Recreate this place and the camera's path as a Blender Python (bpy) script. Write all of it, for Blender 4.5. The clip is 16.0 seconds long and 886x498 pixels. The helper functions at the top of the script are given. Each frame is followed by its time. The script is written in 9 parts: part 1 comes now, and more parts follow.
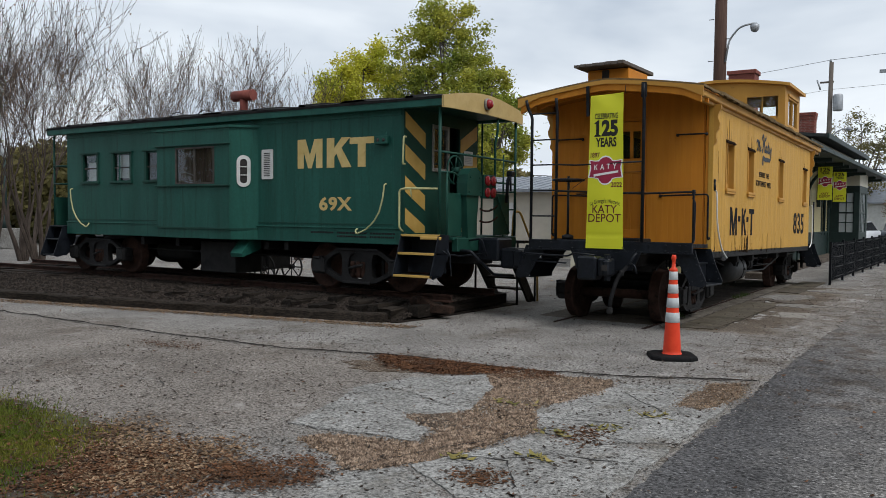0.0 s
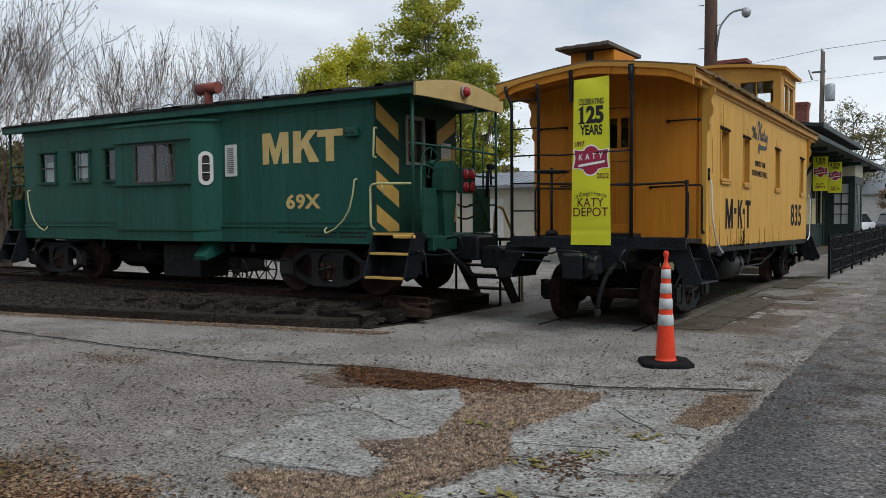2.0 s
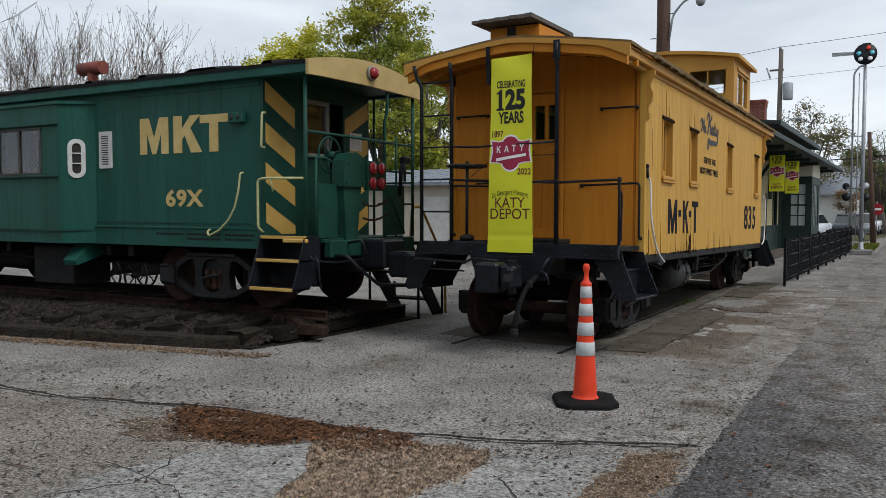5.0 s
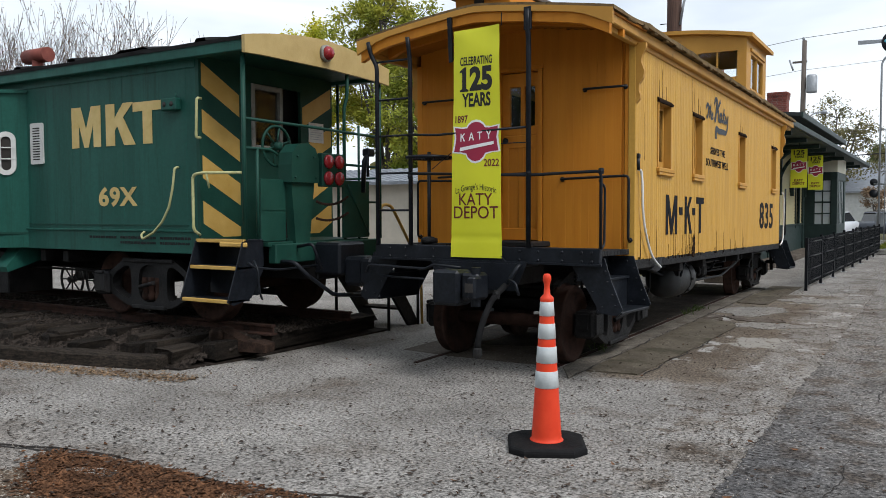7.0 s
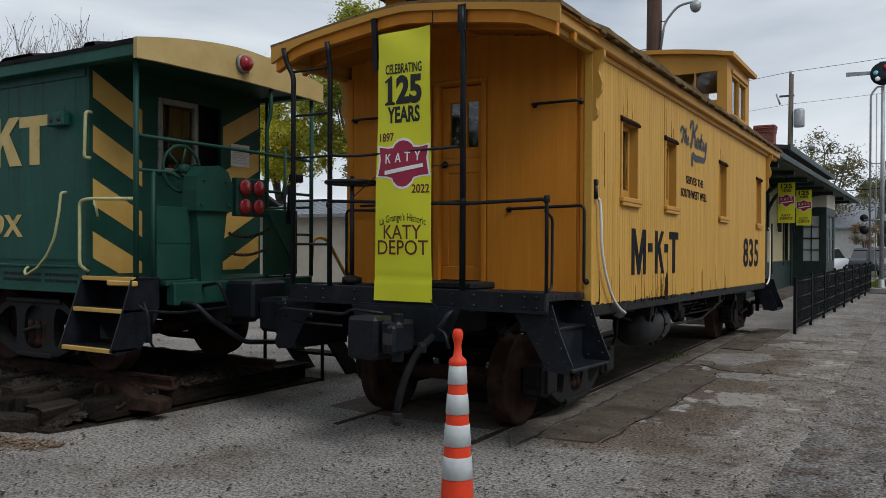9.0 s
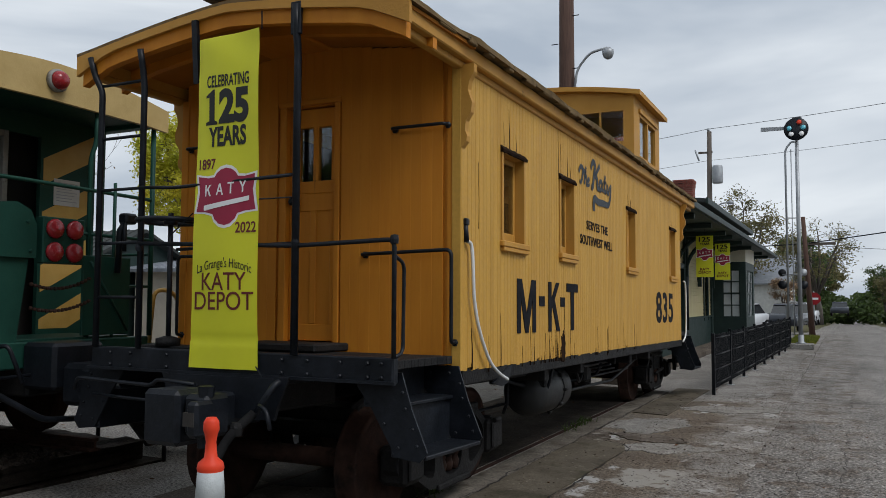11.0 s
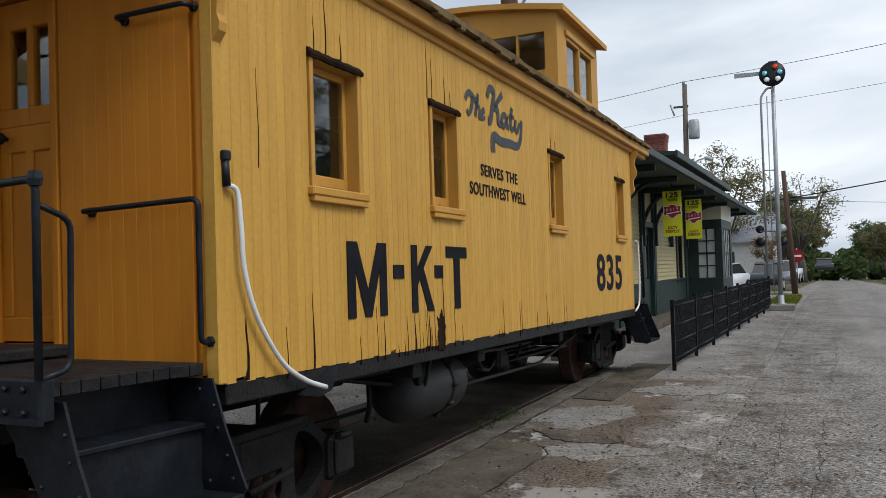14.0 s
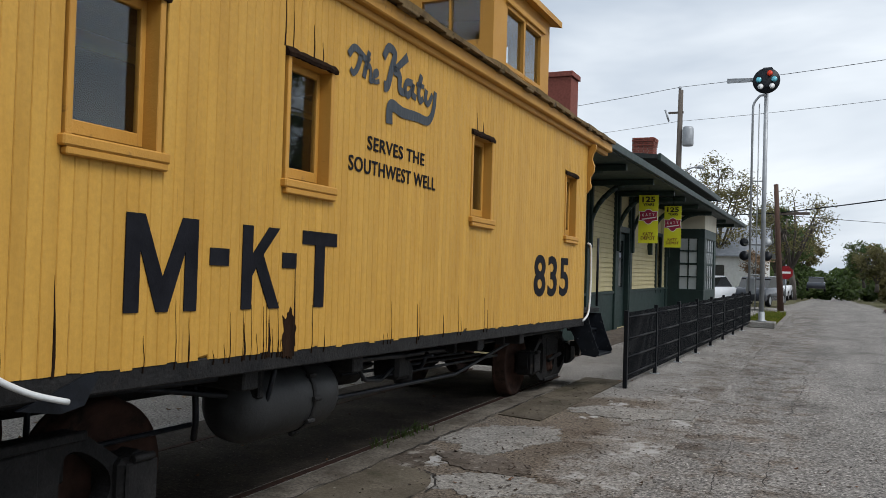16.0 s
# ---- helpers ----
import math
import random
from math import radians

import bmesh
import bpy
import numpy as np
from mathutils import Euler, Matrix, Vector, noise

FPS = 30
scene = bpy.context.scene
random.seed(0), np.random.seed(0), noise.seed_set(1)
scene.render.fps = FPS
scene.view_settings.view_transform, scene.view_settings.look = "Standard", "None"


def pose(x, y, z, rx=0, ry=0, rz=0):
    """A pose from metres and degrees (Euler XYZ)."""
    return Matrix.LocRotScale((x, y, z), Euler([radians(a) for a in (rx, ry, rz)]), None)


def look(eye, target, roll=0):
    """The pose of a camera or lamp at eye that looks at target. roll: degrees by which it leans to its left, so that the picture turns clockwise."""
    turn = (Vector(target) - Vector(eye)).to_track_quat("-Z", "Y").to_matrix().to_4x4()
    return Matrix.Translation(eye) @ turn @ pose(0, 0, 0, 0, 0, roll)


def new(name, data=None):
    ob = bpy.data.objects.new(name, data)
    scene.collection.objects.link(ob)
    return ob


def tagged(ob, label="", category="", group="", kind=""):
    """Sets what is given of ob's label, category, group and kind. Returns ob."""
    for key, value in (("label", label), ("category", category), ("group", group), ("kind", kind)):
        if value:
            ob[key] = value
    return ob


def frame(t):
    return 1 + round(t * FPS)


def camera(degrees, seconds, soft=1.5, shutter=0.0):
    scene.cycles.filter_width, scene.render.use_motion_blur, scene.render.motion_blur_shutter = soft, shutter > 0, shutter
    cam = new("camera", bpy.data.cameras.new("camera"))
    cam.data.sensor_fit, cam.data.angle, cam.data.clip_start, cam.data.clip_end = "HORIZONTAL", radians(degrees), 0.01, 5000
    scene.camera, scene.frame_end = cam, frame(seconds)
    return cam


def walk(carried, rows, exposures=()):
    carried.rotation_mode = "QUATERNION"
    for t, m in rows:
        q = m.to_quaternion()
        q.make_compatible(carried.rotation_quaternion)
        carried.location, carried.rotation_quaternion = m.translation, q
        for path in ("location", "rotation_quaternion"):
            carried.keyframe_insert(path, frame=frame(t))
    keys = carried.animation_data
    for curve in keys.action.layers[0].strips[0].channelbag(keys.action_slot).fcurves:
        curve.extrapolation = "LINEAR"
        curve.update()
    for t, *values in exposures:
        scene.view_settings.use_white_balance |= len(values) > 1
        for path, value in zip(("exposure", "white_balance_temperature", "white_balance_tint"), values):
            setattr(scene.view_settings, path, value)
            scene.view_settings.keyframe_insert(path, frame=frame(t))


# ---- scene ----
import collections

cam = camera(56.8, 16.0, soft=0.4)
PATH = [
    (0, (0.216, 0.22, 1.689), (-0.869, 1.898, 1.604), 0.5),
    (0.5, (0.103, 0.394, 1.678), (-0.989, 2.068, 1.599), 0.7),
    (1, (-0.031, 0.583, 1.669), (-1.109, 2.266, 1.597), 0.5),
    (1.5, (-0.052, 0.858, 1.652), (-1.122, 2.546, 1.565), 0.2),
    (2, (-0.07, 1.151, 1.659), (-1.14, 2.838, 1.57), -0.4),
    (2.5, (-0.14, 1.446, 1.673), (-1.184, 3.15, 1.58), -0.5),
    (3, (-0.173, 1.758, 1.687), (-1.174, 3.486, 1.584), -1.0),
    (3.5, (-0.125, 2.065, 1.716), (-1.117, 3.798, 1.61), -0.8),
    (4, (-0.16, 2.377, 1.71), (-1.144, 4.115, 1.603), -0.3),
    (4.2, (-0.186, 2.513, 1.723), (-1.165, 4.254, 1.617), -0.0),
    (6.3, (-0.354, 4.047, 1.664), (-1.381, 5.762, 1.578), -0.0),
    (6.5, (-0.345, 4.235, 1.673), (-1.374, 5.947, 1.585), -0.0),
    (7, (-0.388, 4.587, 1.685), (-1.429, 6.291, 1.588), -0.2),
    (7.5, (-0.489, 4.953, 1.712), (-1.522, 6.664, 1.626), 0.3),
    (8, (-0.529, 5.284, 1.707), (-1.561, 6.996, 1.645), 0.4),
    (8.2, (-0.537, 5.436, 1.715), (-1.569, 7.149, 1.67), 0.3),
    (10.3, (-0.682, 6.97, 1.658), (-1.663, 8.712, 1.71), -0.4),
    (10.5, (-0.704, 7.125, 1.675), (-1.608, 8.906, 1.78), 0.7),
    (11, (-0.635, 7.481, 1.672), (-1.514, 9.273, 1.793), 0.2),
    (11.5, (-0.578, 7.812, 1.674), (-1.496, 9.585, 1.791), 0.2),
    (12, (-0.647, 8.205, 1.669), (-1.549, 9.987, 1.779), 0.4),
    (12.5, (-0.617, 8.584, 1.658), (-1.503, 10.374, 1.764), -0.1),
    (13, (-0.583, 8.992, 1.659), (-1.464, 10.787, 1.707), -0.7),
    (13.5, (-0.607, 9.426, 1.664), (-1.471, 11.229, 1.706), -1.3),
    (14, (-0.53, 9.804, 1.669), (-1.385, 11.611, 1.715), -1.7),
    (14.5, (-0.464, 10.169, 1.669), (-1.312, 11.98, 1.71), -1.5),
    (15, (-0.439, 10.549, 1.671), (-1.28, 12.363, 1.712), 0.1),
    (15.5, (-0.314, 10.856, 1.665), (-1.165, 12.665, 1.705), 0.6),
    (16, (-0.24, 11.18, 1.649), (-1.089, 12.991, 1.686), 1.7),
]
walk(cam, [(t, look(eye, target, roll)) for t, eye, target, roll in PATH],
     [(0, 0.09), (0.5, 0.04), (1, -0.2), (1.5, 0.12), (2, 0.03), (2.5, -0.05), (3, 0.01), (3.5, 0.04), (4, 0.04), (6.3, 0.08), (6.5, 0.1), (7, 0.43), (7.5, 0.0), (8, -0.05), (8.2, -0.08), (10.3, -0.18), (11, -0.15), (11.5, 0.14), (12, 0.40), (13, 0.32), (14, 0.15), (14.5, 0.15), (15, 0.0), (15.5, 0.0), (16, 0.14)])

# ---- sky and light ----
world = bpy.data.worlds.new("overcast_sky")
scene.world = world
world.use_nodes = True
wn, wl = world.node_tree.nodes, world.node_tree.links
wn.clear()
w_out = wn.new("ShaderNodeOutputWorld")
w_bg = wn.new("ShaderNodeBackground")
w_sky = wn.new("ShaderNodeTexSky")
w_sky.sky_type, w_sky.sun_disc = "NISHITA", False
w_sky.sun_elevation, w_sky.sun_rotation = radians(52), radians(108)
w_sky.dust_density, w_sky.air_density = 3.0, 1.0
w_co = wn.new("ShaderNodeTexCoord")
w_map = wn.new("ShaderNodeMapping")
w_map.inputs["Scale"].default_value = (1.0, 1.0, 3.6)
w_map.inputs["Rotation"].default_value = (0.15, 0.0, 0.6)
w_n = wn.new("ShaderNodeTexNoise")
w_n.inputs["Scale"].default_value, w_n.inputs["Detail"].default_value, w_n.inputs["Roughness"].default_value = 1.9, 5.0, 0.5
w_n.inputs["Distortion"].default_value = 0.35
w_r = wn.new("ShaderNodeValToRGB")
w_r.color_ramp.elements[0].position, w_r.color_ramp.elements[0].color = 0.36, (5.6, 6.5, 7.7, 1)
w_r.color_ramp.elements[1].position, w_r.color_ramp.elements[1].color = 0.62, (10.6, 11.3, 12.0, 1)
w_mix = wn.new("ShaderNodeMix")
w_mix.data_type = "RGBA"
w_mix.inputs["Factor"].default_value = 0.92
wl.new(w_co.outputs["Generated"], w_map.inputs["Vector"])
wl.new(w_map.outputs["Vector"], w_n.inputs["Vector"])
wl.new(w_n.outputs["Fac"], w_r.inputs["Fac"])
wl.new(w_sky.outputs["Color"], w_mix.inputs["A"])
wl.new(w_r.outputs["Color"], w_mix.inputs["B"])
wl.new(w_mix.outputs["Result"], w_bg.inputs["Color"])
w_bg.inputs["Strength"].default_value = 0.085
wl.new(w_bg.outputs["Background"], w_out.inputs["Surface"])

sun = new("sun", bpy.data.lights.new("sun", "SUN"))
sun.data.energy, sun.data.angle, sun.data.color = 1.85, radians(25), (1.0, 0.99, 0.985)
sun.matrix_world = look((29, 4, 38), (0, 12, 0))


# ---- materials ----
def rgba(c):
    return (c[0], c[1], c[2], 1.0)


def surf(name, a, b, scale=4.0, rough=0.7, bump=0.2, bscale=80.0, metal=0.0, stretch=(1, 1, 1),
         dirt=None, dirt_at=0.6, dirt_scale=1.2, dirt_stretch=(1, 1, 1), dirt_soft=0.12, vary=0.0, island=0.0,
         fleck=None, fleck_scale=90.0, fleck_at=0.62, spec=0.4, grain=0.0, grain_scale=55.0):
    """A painted, wooden, metal or stony surface: two tones, stains, fine relief and a tone of its own for every piece."""
    m = bpy.data.materials.new(name)
    m.use_nodes = True
    n, l = m.node_tree.nodes, m.node_tree.links
    p = n["Principled BSDF"]
    geo = n.new("ShaderNodeNewGeometry")

    def mapped(s):
        k = n.new("ShaderNodeMapping")
        k.inputs["Scale"].default_value = s
        l.new(geo.outputs["Position"], k.inputs["Vector"])
        return k.outputs["Vector"]

    def tex(vec, sc, detail=5.0, roughness=0.6):
        k = n.new("ShaderNodeTexNoise")
        k.inputs["Scale"].default_value, k.inputs["Detail"].default_value, k.inputs["Roughness"].default_value = sc, detail, roughness
        l.new(vec, k.inputs["Vector"])
        return k.outputs["Fac"]

    def ramp(fac, p0, c0, p1, c1):
        k = n.new("ShaderNodeValToRGB")
        k.color_ramp.elements[0].position, k.color_ramp.elements[0].color = p0, rgba(c0)
        k.color_ramp.elements[1].position, k.color_ramp.elements[1].color = p1, rgba(c1)
        l.new(fac, k.inputs["Fac"])
        return k.outputs["Color"]

    def mix(fac, x, y):
        k = n.new("ShaderNodeMix")
        k.data_type = "RGBA"
        l.new(fac, k.inputs["Factor"])
        l.new(x, k.inputs["A"])
        if isinstance(y, tuple):
            k.inputs["B"].default_value = rgba(y)
        else:
            l.new(y, k.inputs["B"])
        return k.outputs["Result"]

    base = mapped(stretch)
    col = ramp(tex(base, scale), 0.32, a, 0.68, b)
    if fleck is not None:
        col = mix(ramp(tex(mapped((1, 1, 1)), fleck_scale, 2.0, 0.5), fleck_at, (0, 0, 0), fleck_at + 0.06, (1, 1, 1)), col, fleck)
    if dirt is not None:
        col = mix(ramp(tex(mapped(dirt_stretch), dirt_scale, 8.0, 0.68), dirt_at, (0, 0, 0), dirt_at + dirt_soft, (1, 1, 1)), col, dirt)
    if vary or island:
        src = n.new("ShaderNodeObjectInfo").outputs["Random"] if vary else geo.outputs["Random Per Island"]
        amount = vary or island
        h = n.new("ShaderNodeHueSaturation")
        mr = n.new("ShaderNodeMapRange")
        mr.inputs["To Min"].default_value, mr.inputs["To Max"].default_value = 1 - amount, 1 + amount
        l.new(src, mr.inputs["Value"])
        l.new(mr.outputs["Result"], h.inputs["Value"])
        l.new(col, h.inputs["Color"])
        col = h.outputs["Color"]
    if grain:
        gm = n.new("ShaderNodeMix")
        gm.data_type, gm.blend_type = "RGBA", "MULTIPLY"
        gm.inputs["Factor"].default_value = 1.0
        l.new(col, gm.inputs["A"])
        l.new(ramp(tex(mapped((1, 1, 1)), grain_scale, 6.0, 0.75), 0.36, (1 - grain,) * 3, 0.64, (1 + grain,) * 3), gm.inputs["B"])
        col = gm.outputs["Result"]
    l.new(col, p.inputs["Base Color"])
    fine = tex(base, bscale, 4.0, 0.6)
    rr = n.new("ShaderNodeMapRange")
    rr.inputs["To Min"].default_value, rr.inputs["To Max"].default_value = max(rough - 0.12, 0.03), min(rough + 0.12, 1)
    l.new(tex(base, scale * 2.3), rr.inputs["Value"])
    l.new(rr.outputs["Result"], p.inputs["Roughness"])
    p.inputs["Metallic"].default_value = metal
    p.inputs["Specular IOR Level"].default_value = spec
    if bump:
        bn = n.new("ShaderNodeBump")
        bn.inputs["Strength"].default_value, bn.inputs["Distance"].default_value = bump, 0.01
        l.new(fine, bn.inputs["Height"])
        l.new(bn.outputs["Normal"], p.inputs["Normal"])
    return m


def glass_mat(name, tint=(0.9, 0.95, 0.95), rough=0.02, body=0.0):
    m = bpy.data.materials.new(name)
    m.use_nodes = True
    p = m.node_tree.nodes["Principled BSDF"]
    p.inputs["Base Color"].default_value = rgba(tint)
    p.inputs["Roughness"].default_value = rough
    p.inputs["IOR"].default_value = 1.5
    p.inputs["Transmission Weight"].default_value = 1.0 - body
    return m


YEL = surf("faded_yellow_paint", (0.46, 0.245, 0.036), (0.55, 0.310, 0.054), 1.3, 0.62, 0.3, 40, stretch=(1, 6, 0.6),
           dirt=(0.17, 0.08, 0.02), dirt_at=0.655, dirt_scale=2.2, dirt_stretch=(1, 14, 0.5), vary=0.05, grain=0.07, grain_scale=30)
YTRIM = surf("yellow_trim_paint", (0.42, 0.205, 0.03), (0.50, 0.255, 0.042), 2.0, 0.6, 0.3, 50, dirt=(0.12, 0.06, 0.02), dirt_at=0.63, dirt_scale=6)
# Redder, darker yellow for porch end and vent; porch shade is in it.
ORG = surf("orange_paint", (0.50, 0.178, 0.013), (0.58, 0.222, 0.019), 1.5, 0.6, 0.2, 40, stretch=(5, 1, 0.6), spec=0.25,
           dirt=(0.30, 0.12, 0.018), dirt_at=0.66, dirt_scale=1.8, dirt_stretch=(8, 1, 0.5), vary=0.03)
ROT = surf("rotten_wood", (0.006, 0.004, 0.003), (0.026, 0.013, 0.007), 9, 0.95, 0.6, 60, stretch=(1, 1, 0.2), spec=0.08)
GRN = surf("green_paint", (0.0072, 0.060, 0.045), (0.0132, 0.088, 0.067), 0.9, 0.55, 0.12, 30, stretch=(2.5, 2.5, 0.35), spec=0.25, grain=0.10, grain_scale=18,
           dirt=(0.006, 0.036, 0.026), dirt_at=0.54, dirt_scale=1.5, dirt_stretch=(5, 5, 0.25), dirt_soft=0.2)
# Darker copy of the green, for end, undersides, frames, rails and brake gear.
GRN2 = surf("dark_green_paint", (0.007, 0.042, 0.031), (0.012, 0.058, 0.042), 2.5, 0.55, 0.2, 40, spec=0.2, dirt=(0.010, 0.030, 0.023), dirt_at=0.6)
STRIPE = surf("weathered_yellow_stripe", (0.46, 0.28, 0.06), (0.55, 0.35, 0.10), 4, 0.6, 0.25, 40, dirt=(0.30, 0.12, 0.03), dirt_at=0.64, dirt_scale=3)
CREAMY = surf("pale_yellow_steel", (0.38, 0.27, 0.10), (0.48, 0.35, 0.145), 3, 0.6, 0.25, 40, dirt=(0.22, 0.11, 0.04), dirt_at=0.66, dirt_scale=7)
IRON = surf("black_painted_iron", (0.0045, 0.0058, 0.0082), (0.0125, 0.0152, 0.0205), 6, 0.42, 0.18, 50, spec=0.22, dirt=(0.030, 0.025, 0.021), dirt_at=0.68, dirt_scale=8, grain=0.3, grain_scale=25)
IRON2 = surf("dark_iron_underframe", (0.006, 0.006, 0.0068), (0.018, 0.0172, 0.017), 5, 0.65, 0.7, 40, spec=0.22, dirt=(0.034, 0.026, 0.021), dirt_at=0.62, dirt_scale=6, grain=0.4, grain_scale=55)
RUST = surf("rusty_steel", (0.026, 0.015, 0.012), (0.058, 0.030, 0.022), 7, 0.85, 0.5, 60, spec=0.12, dirt=(0.014, 0.010, 0.008), dirt_at=0.55, dirt_scale=5)
TIMBER = surf("weathered_timber", (0.010, 0.008, 0.007), (0.048, 0.038, 0.029), 6, 0.92, 1.0, 22, stretch=(0.35, 9, 9), vary=0.25, spec=0.12, grain=0.35, grain_scale=30)
TIMBERX = surf("old_tie_wood", (0.008, 0.0065, 0.0055), (0.034, 0.027, 0.021), 5, 0.92, 0.9, 30, stretch=(6, 0.5, 6), vary=0.35, spec=0.12, grain=0.35, grain_scale=30)
ROOFF = surf("black_roofing_felt", (0.007, 0.007, 0.007), (0.018, 0.018, 0.018), 5, 0.9, 0.5, 60, spec=0.12, dirt=(0.035, 0.032, 0.028), dirt_at=0.66, dirt_scale=3)
# Porch ceiling orange, darkened: shade under the roof is in this colour.
CEIL = surf("grimy_orange_paint", (0.33, 0.12, 0.012), (0.42, 0.155, 0.016), 2.5, 0.7, 0.2, 40, spec=0.2, dirt=(0.15, 0.06, 0.014), dirt_at=0.58)
TAN_ROOF = surf("tan_canvas_roof", (0.11, 0.075, 0.04), (0.22, 0.15, 0.07), 6, 0.9, 0.6, 40, spec=0.1, dirt=(0.03, 0.026, 0.022), dirt_at=0.55, dirt_scale=6)
GOLD = surf("gold_lettering", (0.50, 0.36, 0.12), (0.62, 0.47, 0.20), 5, 0.6, 0.15, 50, dirt=(0.30, 0.17, 0.05), dirt_at=0.60, dirt_scale=4, dirt_soft=0.2)
BLACKP = surf("black_lettering", (0.006, 0.0065, 0.009), (0.013, 0.0135, 0.018), 6, 0.75, 0.2, 50, spec=0.1, dirt=(0.07, 0.045, 0.018), dirt_at=0.70, dirt_scale=9, dirt_stretch=(1, 4, 0.4))
GREYP = surf("faded_blue_grey_lettering", (0.042, 0.050, 0.060), (0.085, 0.095, 0.105), 10, 0.75, 0.2, 50, spec=0.1, stretch=(1, 8, 0.5), dirt=(0.20, 0.13, 0.04), dirt_at=0.66, dirt_scale=12)
WHITE = surf("white_paint", (0.50, 0.50, 0.48), (0.62, 0.62, 0.60), 5, 0.5, 0.1, 40, dirt=(0.25, 0.235, 0.20), dirt_at=0.62, dirt_scale=7)
SILVER = surf("galvanised_steel", (0.27, 0.285, 0.30), (0.38, 0.40, 0.42), 4, 0.5, 0.15, 40, metal=0.4)
DULLW = surf("grimy_white_paint", (0.17, 0.165, 0.15), (0.27, 0.26, 0.235), 6, 0.6, 0.2, 40, dirt=(0.09, 0.08, 0.065), dirt_at=0.55, dirt_scale=9)
ALU = surf("weathered_bronze_frame", (0.045, 0.038, 0.034), (0.085, 0.074, 0.066), 8, 0.55, 0.1, 40, metal=0.1, spec=0.2)
RED = surf("red_lens", (0.20, 0.012, 0.016), (0.30, 0.018, 0.024), 20, 0.25, 0.05, 40)
CONEO = surf("orange_cone_plastic", (0.64, 0.045, 0.016), (0.72, 0.062, 0.022), 8, 0.5, 0.05, 40, spec=0.25, dirt=(0.40, 0.06, 0.035), dirt_at=0.66, dirt_scale=9)
REFL = surf("white_reflective_band", (0.40, 0.425, 0.43), (0.50, 0.53, 0.535), 9, 0.35, 0.3, 40, dirt=(0.30, 0.30, 0.29), dirt_at=0.64, dirt_scale=14)
RUBBER = surf("black_rubber", (0.006, 0.006, 0.0065), (0.013, 0.013, 0.0135), 8, 0.8, 0.3, 60, spec=0.1)
BAN = surf("yellow_green_banner_vinyl", (0.60, 0.60, 0.02), (0.66, 0.66, 0.03), 1.2, 0.45, 0.05, 20)
MAROON = surf("crimson_print", (0.28, 0.015, 0.045), (0.32, 0.02, 0.055), 6, 0.45, 0.02, 20)
BROWNP = surf("dark_red_print", (0.11, 0.014, 0.014), (0.14, 0.02, 0.018), 6, 0.45, 0.02, 20)
INK = surf("black_print", (0.010, 0.010, 0.010), (0.016, 0.016, 0.015), 6, 0.45, 0.02, 20)
PAPERW = surf("white_print", (0.74, 0.74, 0.73), (0.78, 0.78, 0.77), 6, 0.5, 0.02, 20)
CONDUIT = surf("white_plastic_conduit", (0.58, 0.60, 0.60), (0.68, 0.69, 0.69), 10, 0.45, 0.05, 40)
# Near-black: the shade inside rooms and holes, put into the colour.
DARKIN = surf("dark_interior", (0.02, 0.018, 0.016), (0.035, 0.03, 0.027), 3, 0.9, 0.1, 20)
CURT = surf("dusty_curtain", (0.06, 0.032, 0.026), (0.11, 0.065, 0.052), 6, 0.9, 0.2, 30, stretch=(9, 9, 0.5))
DEPG = surf("depot_dark_green", (0.009, 0.022, 0.020), (0.015, 0.034, 0.030), 3, 0.55, 0.15, 40)
DEPY = surf("depot_cream_siding", (0.42, 0.36, 0.19), (0.48, 0.42, 0.23), 2, 0.65, 0.15, 40)
DEPW = surf("depot_cream_wall", (0.52, 0.49, 0.38), (0.60, 0.56, 0.45), 2, 0.65, 0.15, 40)
SHING = surf("dark_shingles", (0.022, 0.027, 0.026), (0.042, 0.047, 0.046), 9, 0.9, 0.5, 40)
BRICK = surf("red_brick", (0.17, 0.048, 0.035), (0.25, 0.075, 0.055), 14, 0.85, 0.4, 60, vary=0.2)
MORTAR = surf("mortar", (0.20, 0.16, 0.14), (0.27, 0.22, 0.19), 14, 0.9, 0.4, 60)
POLE = surf("brown_wood_pole", (0.055, 0.030, 0.022), (0.105, 0.058, 0.042), 5, 0.9, 0.5, 30, stretch=(8, 8, 0.4))
POLEG = surf("grey_wood_pole", (0.08, 0.065, 0.055), (0.14, 0.118, 0.10), 5, 0.9, 0.5, 30, stretch=(8, 8, 0.4))
FENCE = surf("black_fence_paint", (0.006, 0.007, 0.009), (0.011, 0.0125, 0.015), 6, 0.5, 0.1, 40, spec=0.12)
BARK = surf("pale_bark", (0.045, 0.035, 0.029), (0.095, 0.075, 0.063), 7, 0.9, 0.4, 40, stretch=(1, 1, 0.3), spec=0.1)
BARKD = surf("grey_bark", (0.06, 0.052, 0.045), (0.12, 0.105, 0.09), 7, 0.9, 0.4, 40, stretch=(1, 1, 0.3))
LEAFY = surf("yellow_green_leaves", (0.38, 0.41, 0.035), (0.66, 0.58, 0.06), 0.5, 0.6, 0.0, 10, island=0.3)
LEAFM = surf("green_and_yellow_leaves", (0.15, 0.22, 0.03), (0.46, 0.42, 0.055), 0.45, 0.6, 0.0, 10, island=0.4)
LEAFG = surf("green_leaves", (0.040, 0.075, 0.016), (0.075, 0.11, 0.025), 0.5, 0.6, 0.0, 10, island=0.35)
LEAFO = surf("olive_leaves", (0.085, 0.085, 0.032), (0.19, 0.16, 0.058), 0.4, 0.6, 0.0, 10, island=0.4)
